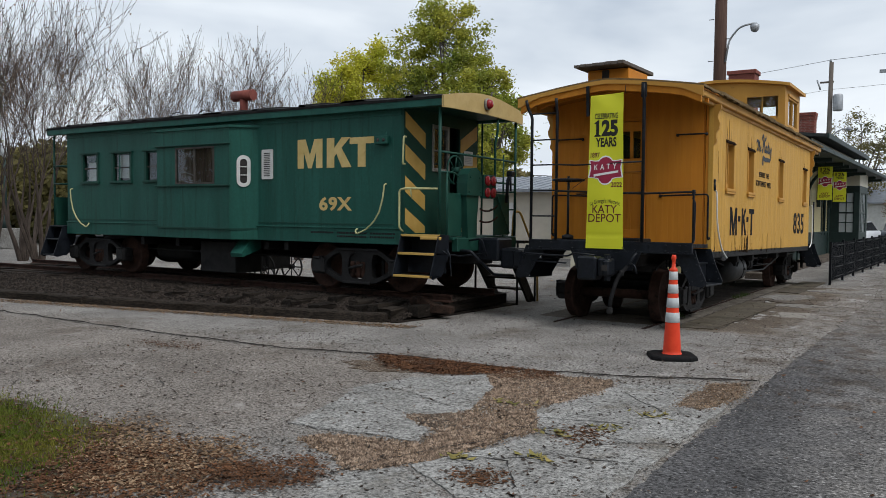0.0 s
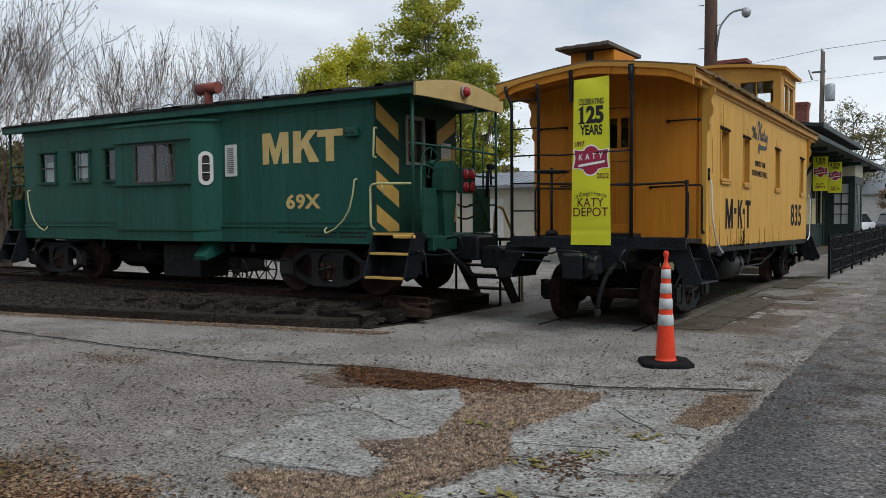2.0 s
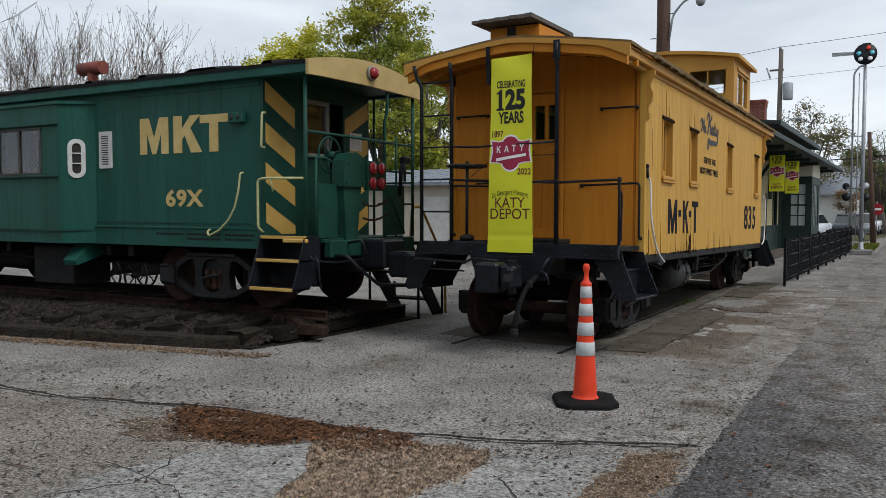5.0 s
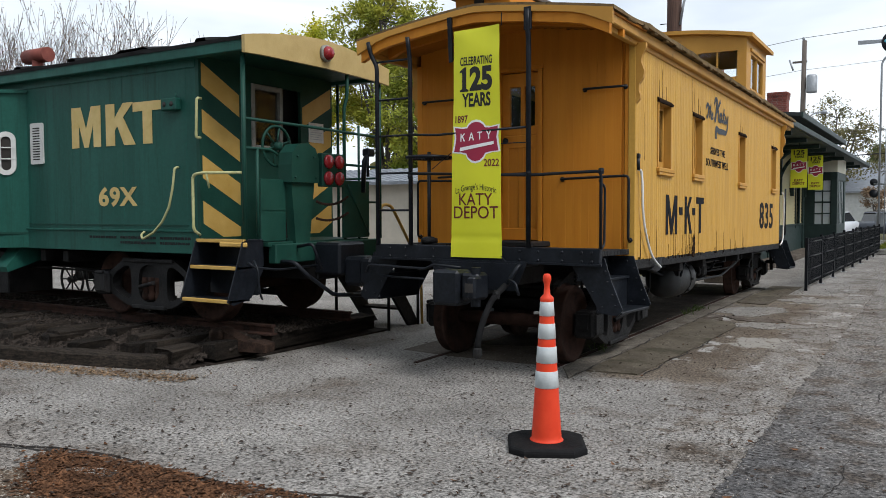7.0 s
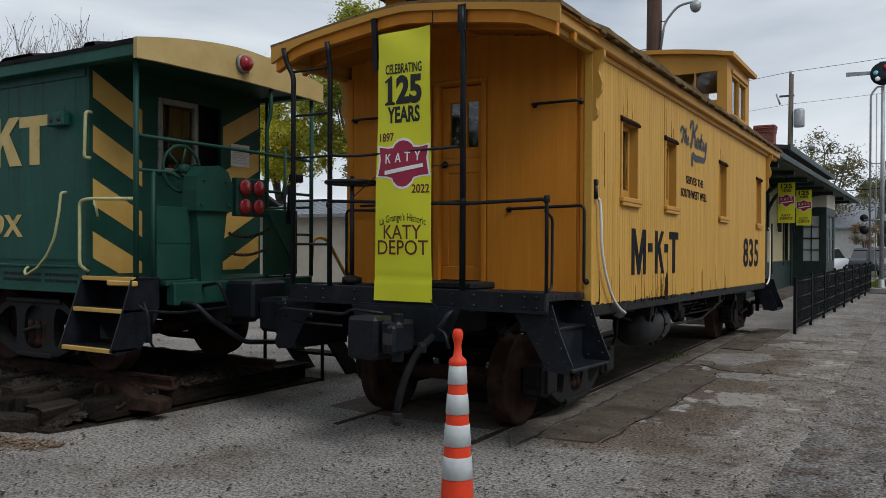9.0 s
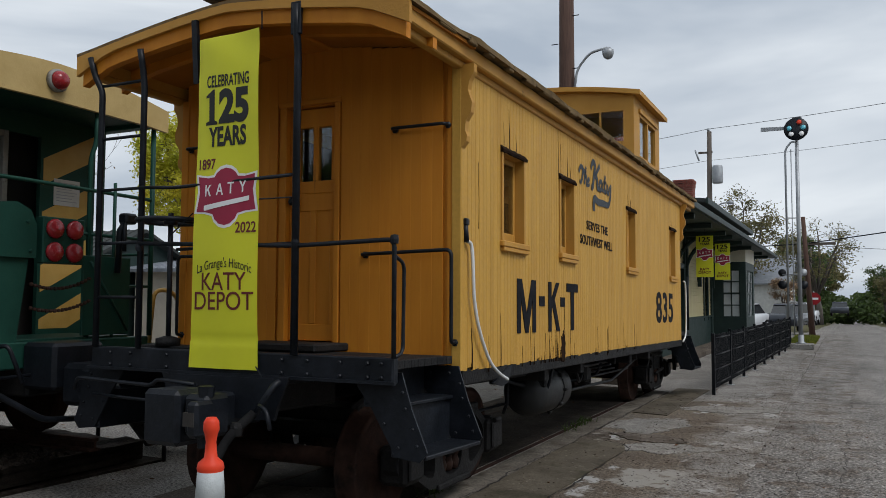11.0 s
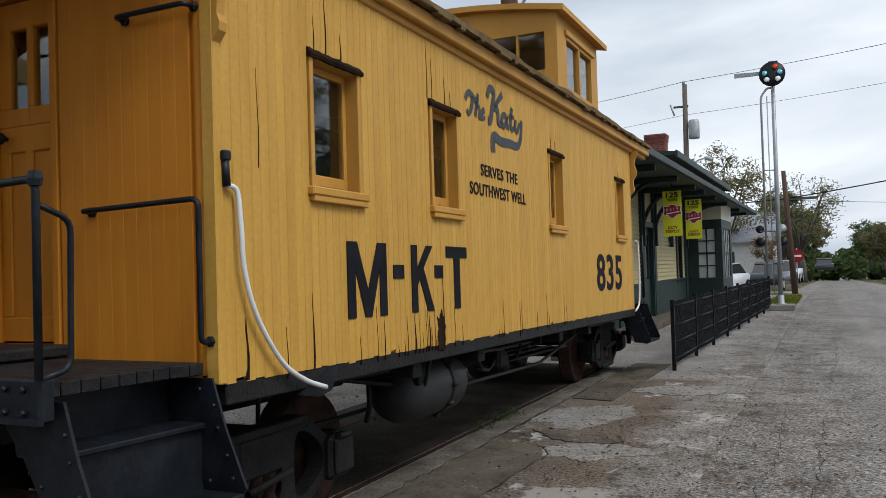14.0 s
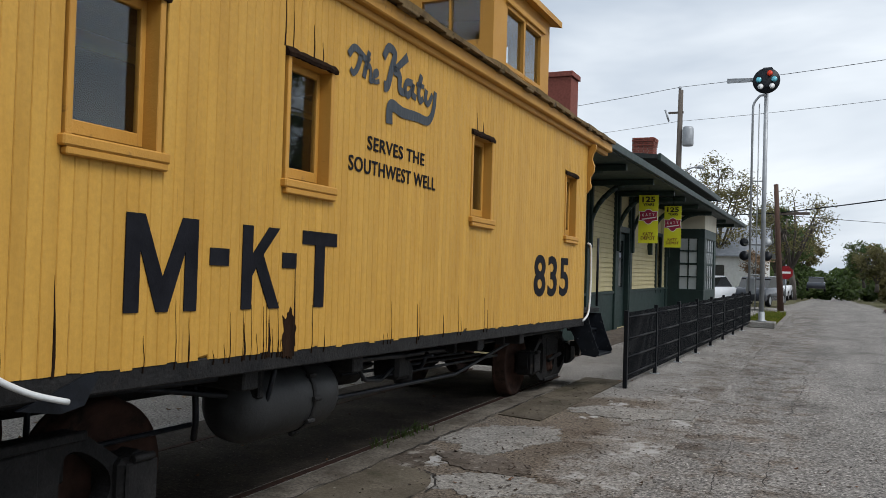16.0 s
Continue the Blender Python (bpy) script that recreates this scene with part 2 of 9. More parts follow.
TANKM = surf("dark_grey_tank_paint", (0.016, 0.017, 0.018), (0.028, 0.029, 0.030), 4, 0.5, 0.2, 40, spec=0.25, dirt=(0.05, 0.04, 0.032), dirt_at=0.66, dirt_scale=5)
LEAFB = surf("brown_leaves", (0.11, 0.068, 0.040), (0.27, 0.185, 0.115), 2.0, 0.85, 0.0, 10, island=0.6, spec=0.15)
LITTER = surf("russet_leaf_litter", (0.045, 0.023, 0.013), (0.14, 0.066, 0.033), 6.0, 0.88, 0.0, 10, island=0.6, spec=0.12)
GRASS = surf("grass_blades", (0.06, 0.115, 0.012), (0.21, 0.195, 0.036), 1.6, 0.75, 0.0, 10, island=0.45, spec=0.15)
BROWNPEB = surf("brown_gravel_stones", (0.085, 0.055, 0.038), (0.30, 0.225, 0.165), 14, 0.9, 0.2, 60, island=0.6, spec=0.15)
PEBBLE = surf("gravel_stones", (0.10, 0.088, 0.075), (0.33, 0.30, 0.265), 12, 0.9, 0.2, 60, island=0.55, spec=0.15)
BALLAST = surf("dark_ballast", (0.008, 0.0062, 0.005), (0.042, 0.033, 0.027), 14, 0.9, 0.5, 50, island=0.6, spec=0.12)
SLAB = surf("old_concrete_slab", (0.178, 0.172, 0.160), (0.285, 0.278, 0.262), 2.0, 0.92, 1.0, 60, grain=0.8, grain_scale=40, dirt=(0.14, 0.125, 0.105), dirt_at=0.54, dirt_scale=2.2, dirt_soft=0.16, spec=0.15,
            fleck=(0.065, 0.056, 0.048), fleck_scale=34, fleck_at=0.62)
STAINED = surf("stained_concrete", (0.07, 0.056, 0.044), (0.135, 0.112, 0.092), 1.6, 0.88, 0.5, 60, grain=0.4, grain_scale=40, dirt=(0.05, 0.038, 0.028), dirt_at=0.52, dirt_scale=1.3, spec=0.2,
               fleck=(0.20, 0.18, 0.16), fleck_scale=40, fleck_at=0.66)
ASPH = surf("worn_asphalt", (0.128, 0.119, 0.110), (0.222, 0.206, 0.190), 0.8, 0.92, 0.8, 90, stretch=(1.6, 0.35, 1), fleck=(0.34, 0.32, 0.295), fleck_scale=44, fleck_at=0.59, spec=0.15,
            dirt=(0.088, 0.080, 0.073), dirt_at=0.53, dirt_scale=0.7, dirt_soft=0.2, grain=0.95, grain_scale=34)
ASPHD = surf("dark_sealed_asphalt", (0.060, 0.061, 0.066), (0.095, 0.096, 0.10), 0.9, 0.9, 0.6, 130, stretch=(1.6, 0.5, 1), fleck=(0.22, 0.22, 0.22), fleck_scale=75, fleck_at=0.64,
             grain=0.5, grain_scale=55)
GRAVEL = surf("brown_gravel_patch", (0.045, 0.031, 0.022), (0.135, 0.100, 0.072), 5, 0.95, 0.9, 50, grain=0.6, grain_scale=40, fleck=(0.28, 0.25, 0.21), fleck_scale=42, fleck_at=0.58, spec=0.1)
TRACKBED = surf("packed_black_dirt", (0.022, 0.018, 0.015), (0.060, 0.049, 0.040), 2.2, 0.92, 0.8, 50, grain=0.5, grain_scale=36, spec=0.12, fleck=(0.15, 0.13, 0.11), fleck_scale=38, fleck_at=0.67)
KERB = surf("dirty_kerb_concrete", (0.080, 0.069, 0.056), (0.160, 0.142, 0.120), 2.6, 0.92, 0.8, 60, grain=0.45, grain_scale=40, spec=0.12, dirt=(0.05, 0.04, 0.03), dirt_at=0.55, dirt_scale=2.5)
SANDY = surf("sandy_worn_concrete", (0.17, 0.16, 0.145), (0.255, 0.24, 0.22), 2.2, 0.92, 0.8, 60, grain=0.6, grain_scale=40, spec=0.12, dirt=(0.11, 0.095, 0.08), dirt_at=0.56, dirt_scale=3)
MOSSY = surf("smooth_brown_stained_concrete", (0.056, 0.046, 0.033), (0.120, 0.100, 0.074), 2.0, 0.8, 0.3, 60, grain=0.3, grain_scale=40, spec=0.2, dirt=(0.045, 0.040, 0.024), dirt_at=0.53, dirt_scale=1.6,
             fleck=(0.20, 0.18, 0.15), fleck_scale=22, fleck_at=0.68)
CRACK = surf("crack_filling", (0.012, 0.010, 0.009), (0.026, 0.021, 0.017), 14, 0.95, 0.5, 60)
CORRU = surf("metal_roofing", (0.20, 0.22, 0.25), (0.28, 0.30, 0.33), 3, 0.5, 0.1, 30, metal=0.3)
PLASTER = surf("tan_wall", (0.44, 0.40, 0.33), (0.52, 0.47, 0.39), 2, 0.8, 0.2, 40)
CARW = surf("white_car_paint", (0.55, 0.57, 0.60), (0.62, 0.64, 0.66), 2, 0.2, 0.0, 20)
CARD = surf("dark_car_paint", (0.03, 0.035, 0.045), (0.04, 0.045, 0.055), 2, 0.2, 0.0, 20)
GLASS = glass_mat("window_glass")
DGLASS = surf("dark_glass", (0.012, 0.014, 0.016), (0.016, 0.018, 0.020), 2, 0.05, 0.0, 20, spec=0.8)
DGLASS.node_tree.nodes["Principled BSDF"].inputs["Roughness"].default_value = 0.04
for link in list(DGLASS.node_tree.nodes["Principled BSDF"].inputs["Roughness"].links):
    DGLASS.node_tree.links.remove(link)
BLUEL = surf("pale_blue_lens", (0.10, 0.45, 0.55), (0.14, 0.50, 0.60), 20, 0.25, 0.0, 20)
TERRA = surf("red_oxide_stack", (0.15, 0.038, 0.028), (0.22, 0.058, 0.042), 7, 0.8, 0.3, 50)


# ---- mesh helpers ----
def thing(name, loc, label, category, group="", kind=""):
    ob = new(name)
    ob.location = loc
    ob.empty_display_size = 0.1
    return tagged(ob, label, category, group, kind)


def finish(name, bm, material, smooth=False):
    me = bpy.data.meshes.new(name)
    bmesh.ops.recalc_face_normals(bm, faces=bm.faces)
    if smooth:
        for f in bm.faces:
            f.smooth = True
    bm.to_mesh(me)
    bm.free()
    me.materials.append(material)
    return new(name, me)


def adopt(ob, parent, label=""):
    ob.parent = parent
    if parent.type == "EMPTY":
        ob.matrix_parent_inverse = Matrix.Translation(-parent.location)
    if label:
        ob["label"] = label
    return ob


def part(name, bm, material, parent, label="", smooth=False):
    return adopt(finish(name, bm, material, smooth), parent, label)


def whole(name, bm, material, label, category, kind="", smooth=False, group=""):
    return tagged(finish(name, bm, material, smooth), label, category, group, kind)


def box(x0, x1, y0, y1, z0, z1, bev=0.0, bm=None):
    own = bm or bmesh.new()
    tmp = own if (bm is None or not bev) else bmesh.new()
    vs = [tmp.verts.new((x, y, z)) for x in (x0, x1) for y in (y0, y1) for z in (z0, z1)]
    for q in ((0, 1, 3, 2), (4, 6, 7, 5), (0, 4, 5, 1), (2, 3, 7, 6), (0, 2, 6, 4), (1, 5, 7, 3)):
        tmp.faces.new([vs[i] for i in q])
    if bev:
        bmesh.ops.bevel(tmp, geom=list(tmp.edges), offset=bev, segments=1, affect="EDGES", profile=0.5)
    if tmp is not own:
        join(own, tmp)
    return own


def join(bm, other):
    me = bpy.data.meshes.new("tmp")
    other.to_mesh(me)
    other.free()
    bm.from_mesh(me)
    bpy.data.meshes.remove(me)
    return bm


def prism(poly, axis, a0, a1, bm=None):
    """A flat outline pushed from a0 to a1 along an axis; the outline's two numbers are the other axes in order."""
    bm = bm or bmesh.new()

    def at(p, a):
        return {"x": (a, p[0], p[1]), "y": (p[0], a, p[1]), "z": (p[0], p[1], a)}[axis]
    lo = [bm.verts.new(at(p, a0)) for p in poly]
    hi = [bm.verts.new(at(p, a1)) for p in poly]
    bm.faces.new(lo)
    bm.faces.new(hi[::-1])
    for i in range(len(poly)):
        j = (i + 1) % len(poly)
        bm.faces.new((lo[i], hi[i], hi[j], lo[j]))
    return bm


def tube(pts, r, seg=6, bm=None, ends=True, r1=None):
    bm = bm or bmesh.new()
    pts = [Vector(p) for p in pts]
    rings = []
    for i, p in enumerate(pts):
        d = (pts[min(i + 1, len(pts) - 1)] - pts[max(i - 1, 0)]).normalized()
        u = d.orthogonal().normalized() if not rings else (u - d * u.dot(d)).normalized()
        v = d.cross(u)
        rad = r if r1 is None else r + (r1 - r) * i / (len(pts) - 1)
        rings.append([bm.verts.new(p + rad * (math.cos(a) * u + math.sin(a) * v)) for a in [2 * math.pi * k / seg for k in range(seg)]])
    for a, b in zip(rings, rings[1:]):
        for k in range(seg):
            f = bm.faces.new((a[k], a[(k + 1) % seg], b[(k + 1) % seg], b[k]))
            f.smooth = True
    if ends:
        bm.faces.new(rings[0][::-1])
        bm.faces.new(rings[-1])
    return bm


def bend(pts, r=0.05, n=4):
    """The same line with rounded corners."""
    pts = [Vector(p) for p in pts]
    out = [pts[0]]
    for a, b, c in zip(pts, pts[1:], pts[2:]):
        d0, d1 = (a - b), (c - b)
        k = min(r, d0.length * 0.45, d1.length * 0.45)
        p, q = b + d0.normalized() * k, b + d1.normalized() * k
        for i in range(n + 1):
            t = i / n
            out.append((1 - t) ** 2 * p + 2 * t * (1 - t) * b + t * t * q)
    return out + [pts[-1]]


def lathe(profile, centre, axis="z", seg=24, bm=None):
    """Rings (radius, height) turned round an axis through the centre."""
    bm = bm or bmesh.new()
    c = Vector(centre)
    rings = []
    for r, h in profile:
        ring = []
        for k in range(seg):
            a = 2 * math.pi * k / seg
            u, v = r * math.cos(a), r * math.sin(a)
            ring.append(bm.verts.new(c + Vector({"z": (u, v, h), "x": (h, u, v), "y": (u, h, v)}[axis])))
        rings.append(ring)
    for a, b in zip(rings, rings[1:]):
        for k in range(seg):
            f = bm.faces.new((a[k], a[(k + 1) % seg], b[(k + 1) % seg], b[k]))
            f.smooth = True
    bm.faces.new(rings[0][::-1])
    bm.faces.new(rings[-1])
    return bm


def bolts(places, axis, r=0.014, h=0.014, bm=None):
    bm = bm or bmesh.new()
    for p in places:
        lathe([(r, -h * 0.2), (r, h * 0.6), (r * 0.6, h)], p, axis, 6, bm)
    return bm


def lettering(body, width, height, thick=0.003, bold=0.0, shear=0.0, spacing=1.0):
    """Letters as a mesh in the xz plane, its lower left corner at the origin, facing -y."""
    cu = bpy.data.curves.new("letters", "FONT")
    cu.body, cu.extrude, cu.offset, cu.shear, cu.space_character = body, 0.01, bold, shear, spacing
    cu.resolution_u = 4
    ob = bpy.data.objects.new("letters", cu)
    me = bpy.data.meshes.new_from_object(ob)
    bpy.data.objects.remove(ob)
    bpy.data.curves.remove(cu)
    co = np.array([v.co[:] for v in me.vertices])
    lo, hi = co.min(0), co.max(0)
    for v in me.vertices:
        x, y, z = v.co
        v.co = ((x - lo[0]) / (hi[0] - lo[0]) * width, -(z - lo[2]) / (hi[2] - lo[2]) * thick, (y - lo[1]) / (hi[1] - lo[1]) * height)
    bm = bmesh.new()
    bm.from_mesh(me)
    bpy.data.meshes.remove(me)
    return bm


def moved(bm, m):
    bmesh.ops.transform(bm, matrix=m, verts=bm.verts)
    return bm


def stuff_mesh(name, verts, faces, material, label, category, kind="stuff"):
    me = bpy.data.meshes.new(name)
    me.from_pydata(verts, [], faces)
    me.materials.append(material)
    me.update()
    return tagged(new(name, me), label, category, "", kind)


def see_through(m, share=0.45):
    """Thin leaves let light through."""
    n, l = m.node_tree.nodes, m.node_tree.links
    p = n["Principled BSDF"]
    t = n.new("ShaderNodeBsdfTranslucent")
    mx = n.new("ShaderNodeMixShader")
    mx.inputs["Fac"].default_value = share
    l.new(p.inputs["Base Color"].links[0].from_socket, t.inputs["Color"])
    l.new(p.outputs["BSDF"], mx.inputs[1])
    l.new(t.outputs["BSDF"], mx.inputs[2])
    l.new(mx.outputs["Shader"], n["Material Output"].inputs["Surface"])


for leaf in (LEAFY, LEAFM, LEAFG, LEAFO, GRASS):
    see_through(leaf, 0.5)


# ---- ground ----
GROUND = surf("gravelly_concrete", (0.172, 0.160, 0.147), (0.280, 0.264, 0.245), 0.9, 0.92, 1.2, 60, grain=0.85, grain_scale=38, spec=0.15,
              fleck=(0.060, 0.052, 0.046), fleck_scale=36, fleck_at=0.615, dirt=(0.125, 0.105, 0.088), dirt_at=0.54, dirt_scale=0.8, dirt_soft=0.16)


def zone(m, x0, x1, y0, y1, colour, blend="MULTIPLY", soft=0.5, wobble=0.8, patch=None, patch_at=0.5, patch_scale=3.0, patch_soft=0.06):
    """A worn or stained stretch of ground with a ragged edge; with patch it comes in spots only."""
    n, l = m.node_tree.nodes, m.node_tree.links
    p = n["Principled BSDF"]
    src = p.inputs["Base Color"].links[0].from_socket
    geo = n.new("ShaderNodeNewGeometry")
    sep = n.new("ShaderNodeSeparateXYZ")
    l.new(geo.outputs["Position"], sep.inputs["Vector"])

    def tex(sc, rough):
        k = n.new("ShaderNodeTexNoise")
        k.inputs["Scale"].default_value, k.inputs["Detail"].default_value, k.inputs["Roughness"].default_value = sc, 9.0, rough
        l.new(geo.outputs["Position"], k.inputs["Vector"])
        return k.outputs["Fac"]

    def calc(op, a, b):
        k = n.new("ShaderNodeMath")
        k.operation = op
        for i, v in enumerate((a, b)):
            if isinstance(v, (int, float)):
                k.inputs[i].default_value = v
            else:
                l.new(v, k.inputs[i])
        return k.outputs["Value"]

    def step(v, lo, hi):
        k = n.new("ShaderNodeMapRange")
        k.inputs["From Min"].default_value, k.inputs["From Max"].default_value = lo, hi
        l.new(v, k.inputs["Value"])
        return k.outputs["Result"]
    wob = calc("MULTIPLY", calc("SUBTRACT", tex(1.7, 0.75), 0.5), 2 * wobble)
    x, y = calc("ADD", sep.outputs["X"], wob), calc("ADD", sep.outputs["Y"], wob)
    f = calc("MULTIPLY", calc("MULTIPLY", step(x, x0 - soft, x0), step(x, x1 + soft, x1)), calc("MULTIPLY", step(y, y0 - soft, y0), step(y, y1 + soft, y1)))
    if patch:
        f = calc("MULTIPLY", f, step(tex(patch_scale, 0.72), patch_at, patch_at + patch_soft))
    mx = n.new("ShaderNodeMix")
    mx.data_type, mx.blend_type = "RGBA", blend
    l.new(f, mx.inputs["Factor"])
    l.new(src, mx.inputs["A"])
    mx.inputs["B"].default_value = (*colour, 1)
    l.new(mx.outputs["Result"], p.inputs["Base Color"])


# pitted old paving near the grass, brown wet stain beside the yellow caboose, dirt along the road
zone(GROUND, -30, -1.2, -20, 7.8, (0.075, 0.063, 0.052), "MIX", 0.4, 0.3, patch=True, patch_at=0.55, patch_scale=13.0)
zone(GROUND, -30, -1.2, -20, 7.6, (0.36, 0.355, 0.34), "MIX", 0.4, 0.3, patch=True, patch_at=0.57, patch_scale=2.6, patch_soft=0.12)
zone(GROUND, -30, -4.9, 2.5, 7.3, (0.86, 0.81, 0.77), "MULTIPLY", 1.2, 0.9)
zone(GROUND, -3.4, -2.35, 12.6, 21.5, (0.60, 0.52, 0.44), "MULTIPLY", 0.35, 0.8)
zone(GROUND, -3.4, -1.4, 13.5, 23.0, (0.36, 0.35, 0.335), "MIX", 0.3, 0.5, patch=True, patch_at=0.575, patch_scale=1.3, patch_soft=0.04)
zone(GROUND, -2.6, -2.1, 14.95, 15.7, (0.28, 0.265, 0.24), "MIX", 0.05, 0.5)
zone(GROUND, -2.3, -1.5, 8.5, 40, (0.52, 0.46, 0.41), "MULTIPLY", 0.3, 0.4, patch=True, patch_at=0.53, patch_scale=5.0, patch_soft=0.08)
zone(GROUND, -1.95, -1.3, -5, 60, (0.62, 0.56, 0.50), "MULTIPLY", 0.25, 0.5, patch=True, patch_at=0.48, patch_scale=2.2, patch_soft=0.15)
rng = random.Random(5)


def fall(y):
    """The land sinks gently beyond the depot."""
    return -0.0215 * max(0.0, y - 46.0)


def settle(ob, y):
    ob.location.z += fall(y)
    return ob



def edge_noise(t, seed, size=1.0):
    return size * (noise.noise((t * 1.7, seed, 0)) + 0.5 * noise.noise((t * 5.3, seed, 3)) + 0.3 * noise.noise((t * 14, seed, 7)))


def ground_sheet():
    bm = bmesh.new()
    xs = [-600, -200, -80, -40] + [-30 + 2 * i for i in range(26)] + [40, 80, 200, 600]
    ys = [-300, -100, -30] + [-10 + 2 * i for i in range(36)] + [80, 120, 250, 700]
    rows = [[bm.verts.new((x, y, fall(y))) for x in xs] for y in ys]
    for a, b in zip(rows, rows[1:]):
        for i in range(len(xs) - 1):
            bm.faces.new((a[i], a[i + 1], b[i + 1], b[i]))
    return whole("ground", bm, GROUND, "pale gravelly worn concrete ground with stains", "ground", "structure")


ground_sheet()


def ribbon(name, left, right, z, thick, material, label, category, kind="structure"):
    """A sheet between two lines of points, with a ragged lip."""
    bm = bmesh.new()
    a = [bm.verts.new((x, y, z + fall(y))) for x, y in left]
    b = [bm.verts.new((x, y, z + fall(y))) for x, y in right]
    c = [bm.verts.new((x, y, z - thick + fall(y))) for x, y in left]
    for i in range(len(a) - 1):
        bm.faces.new((a[i], b[i], b[i + 1], a[i + 1]))
        bm.faces.new((c[i], a[i], a[i + 1], c[i + 1]))
    return whole(name, bm, material, label, category, kind)


ys = [-30 + 0.05 * i for i in range(1680)] + [54 + 3 * i for i in range(60)]
ribbon("road", [(-1.5 + 0.035 * noise.noise((y * 0.9, 2, 0)) + 0.03 * noise.noise((y * 6, 2, 5)) + 0.03 * noise.noise((y * 17, 2, 8)), y) for y in ys], [(5.4 + edge_noise(y, 9.0, 0.2) - 3.0 * min(1.0, max(0.0, (y - 44) / 14)), y) for y in ys],
       0.008, 0.02, ASPH, "worn grey asphalt road with cracks", "road")


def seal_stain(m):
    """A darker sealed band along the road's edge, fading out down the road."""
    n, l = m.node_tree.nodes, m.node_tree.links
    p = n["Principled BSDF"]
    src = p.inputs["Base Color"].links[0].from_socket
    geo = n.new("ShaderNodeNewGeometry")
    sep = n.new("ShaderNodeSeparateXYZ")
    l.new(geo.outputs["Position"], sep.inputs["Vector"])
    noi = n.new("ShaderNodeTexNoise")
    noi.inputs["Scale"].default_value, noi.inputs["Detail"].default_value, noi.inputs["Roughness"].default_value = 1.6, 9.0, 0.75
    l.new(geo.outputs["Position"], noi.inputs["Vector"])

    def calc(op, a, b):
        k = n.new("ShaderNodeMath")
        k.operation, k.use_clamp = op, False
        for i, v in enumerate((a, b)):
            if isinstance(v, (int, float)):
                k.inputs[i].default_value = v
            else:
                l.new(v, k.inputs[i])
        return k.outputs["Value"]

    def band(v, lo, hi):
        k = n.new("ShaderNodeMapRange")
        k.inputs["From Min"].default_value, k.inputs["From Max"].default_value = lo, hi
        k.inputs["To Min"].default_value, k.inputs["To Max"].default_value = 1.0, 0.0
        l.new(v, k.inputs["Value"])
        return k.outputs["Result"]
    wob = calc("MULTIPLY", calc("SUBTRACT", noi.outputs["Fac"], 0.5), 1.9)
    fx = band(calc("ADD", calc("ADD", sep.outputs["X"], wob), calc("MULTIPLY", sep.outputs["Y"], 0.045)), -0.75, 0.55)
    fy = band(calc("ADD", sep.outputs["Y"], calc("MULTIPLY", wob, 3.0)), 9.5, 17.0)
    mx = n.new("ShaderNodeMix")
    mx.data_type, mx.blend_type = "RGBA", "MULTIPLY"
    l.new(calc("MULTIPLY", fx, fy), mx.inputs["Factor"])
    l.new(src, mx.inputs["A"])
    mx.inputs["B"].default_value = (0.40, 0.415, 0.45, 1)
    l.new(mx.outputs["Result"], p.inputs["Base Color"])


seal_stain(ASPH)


def blob(cx, cy, rx, ry, rot, seed, n=150, rough=0.16):
    out = []
    for i in range(n):
        a = 2 * math.pi * i / n
        c, q = math.cos(a), math.sin(a)
        k = 1 + rough * (noise.noise((c * 1.6 + seed, q * 1.6, seed)) * 1.5 + 0.7 * noise.noise((c * 5 + seed, q * 5, 2)) + 0.4 * noise.noise((c * 13 + seed, q * 13, 4)) + 0.3 * noise.noise((c * 30 + seed, q * 30, 6)))
        x, y = rx * k * c, ry * k * q
        out.append((cx + x * math.cos(rot) - y * math.sin(rot), cy + x * math.sin(rot) + y * math.cos(rot)))
    return out


def slab(poly, z0, z1, material, label, name="concrete_slab"):
    bm = prism([(min(x, -1.56) if x > -2.6 else x, y) for x, y in poly], "z", z0, z1)
    return whole(name, bm, material, label, "slab", "structure")


def ragged(points, seed, amp=0.07):
    """An outline with broken, crumbling edges."""
    out = []
    for (x0, y0), (x1, y1) in zip(points, points[1:] + points[:1]):
        n = max(2, int(math.hypot(x1 - x0, y1 - y0) / 0.035))
        for k in range(n):
            x, y = x0 + (x1 - x0) * k / n, y0 + (y1 - y0) * k / n
            out.append(tuple(v + amp * (noise.noise((x * 2.5 + c, y * 2.5, seed)) + 0.5 * noise.noise((x * 8 + c, y * 8, seed)) + 0.25 * noise.noise((x * 25 + c, y * 25, seed))) for v, c in ((x, 0), (y, 31))))
    return out


slab(ragged([(-4.3, 5.0), (-4.75, 6.35), (-4.55, 7.1), (-4.05, 7.6), (-3.65, 7.15), (-3.35, 6.1), (-3.7, 5.7), (-3.25, 5.45), (-3.2, 5.15)], 3), -0.02, 0.014, SLAB, "broken pale concrete slab in the lot")
slab(ragged([(-2.55, 5.9), (-2.9, 6.5), (-2.7, 7.9), (-1.65, 8.8), (-1.55, 7.3), (-1.57, 6.2), (-2.05, 5.9)], 8), -0.02, 0.013, SLAB, "broken pale concrete slab beside the road")
slab(ragged([(-2.9, 4.7), (-2.65, 5.3), (-2.5, 5.8), (-2.05, 5.82), (-1.57, 6.1), (-1.56, 4.2), (-2.3, 4.3)], 11), -0.02, 0.012, SLAB, "broken pale concrete slab beside the road")
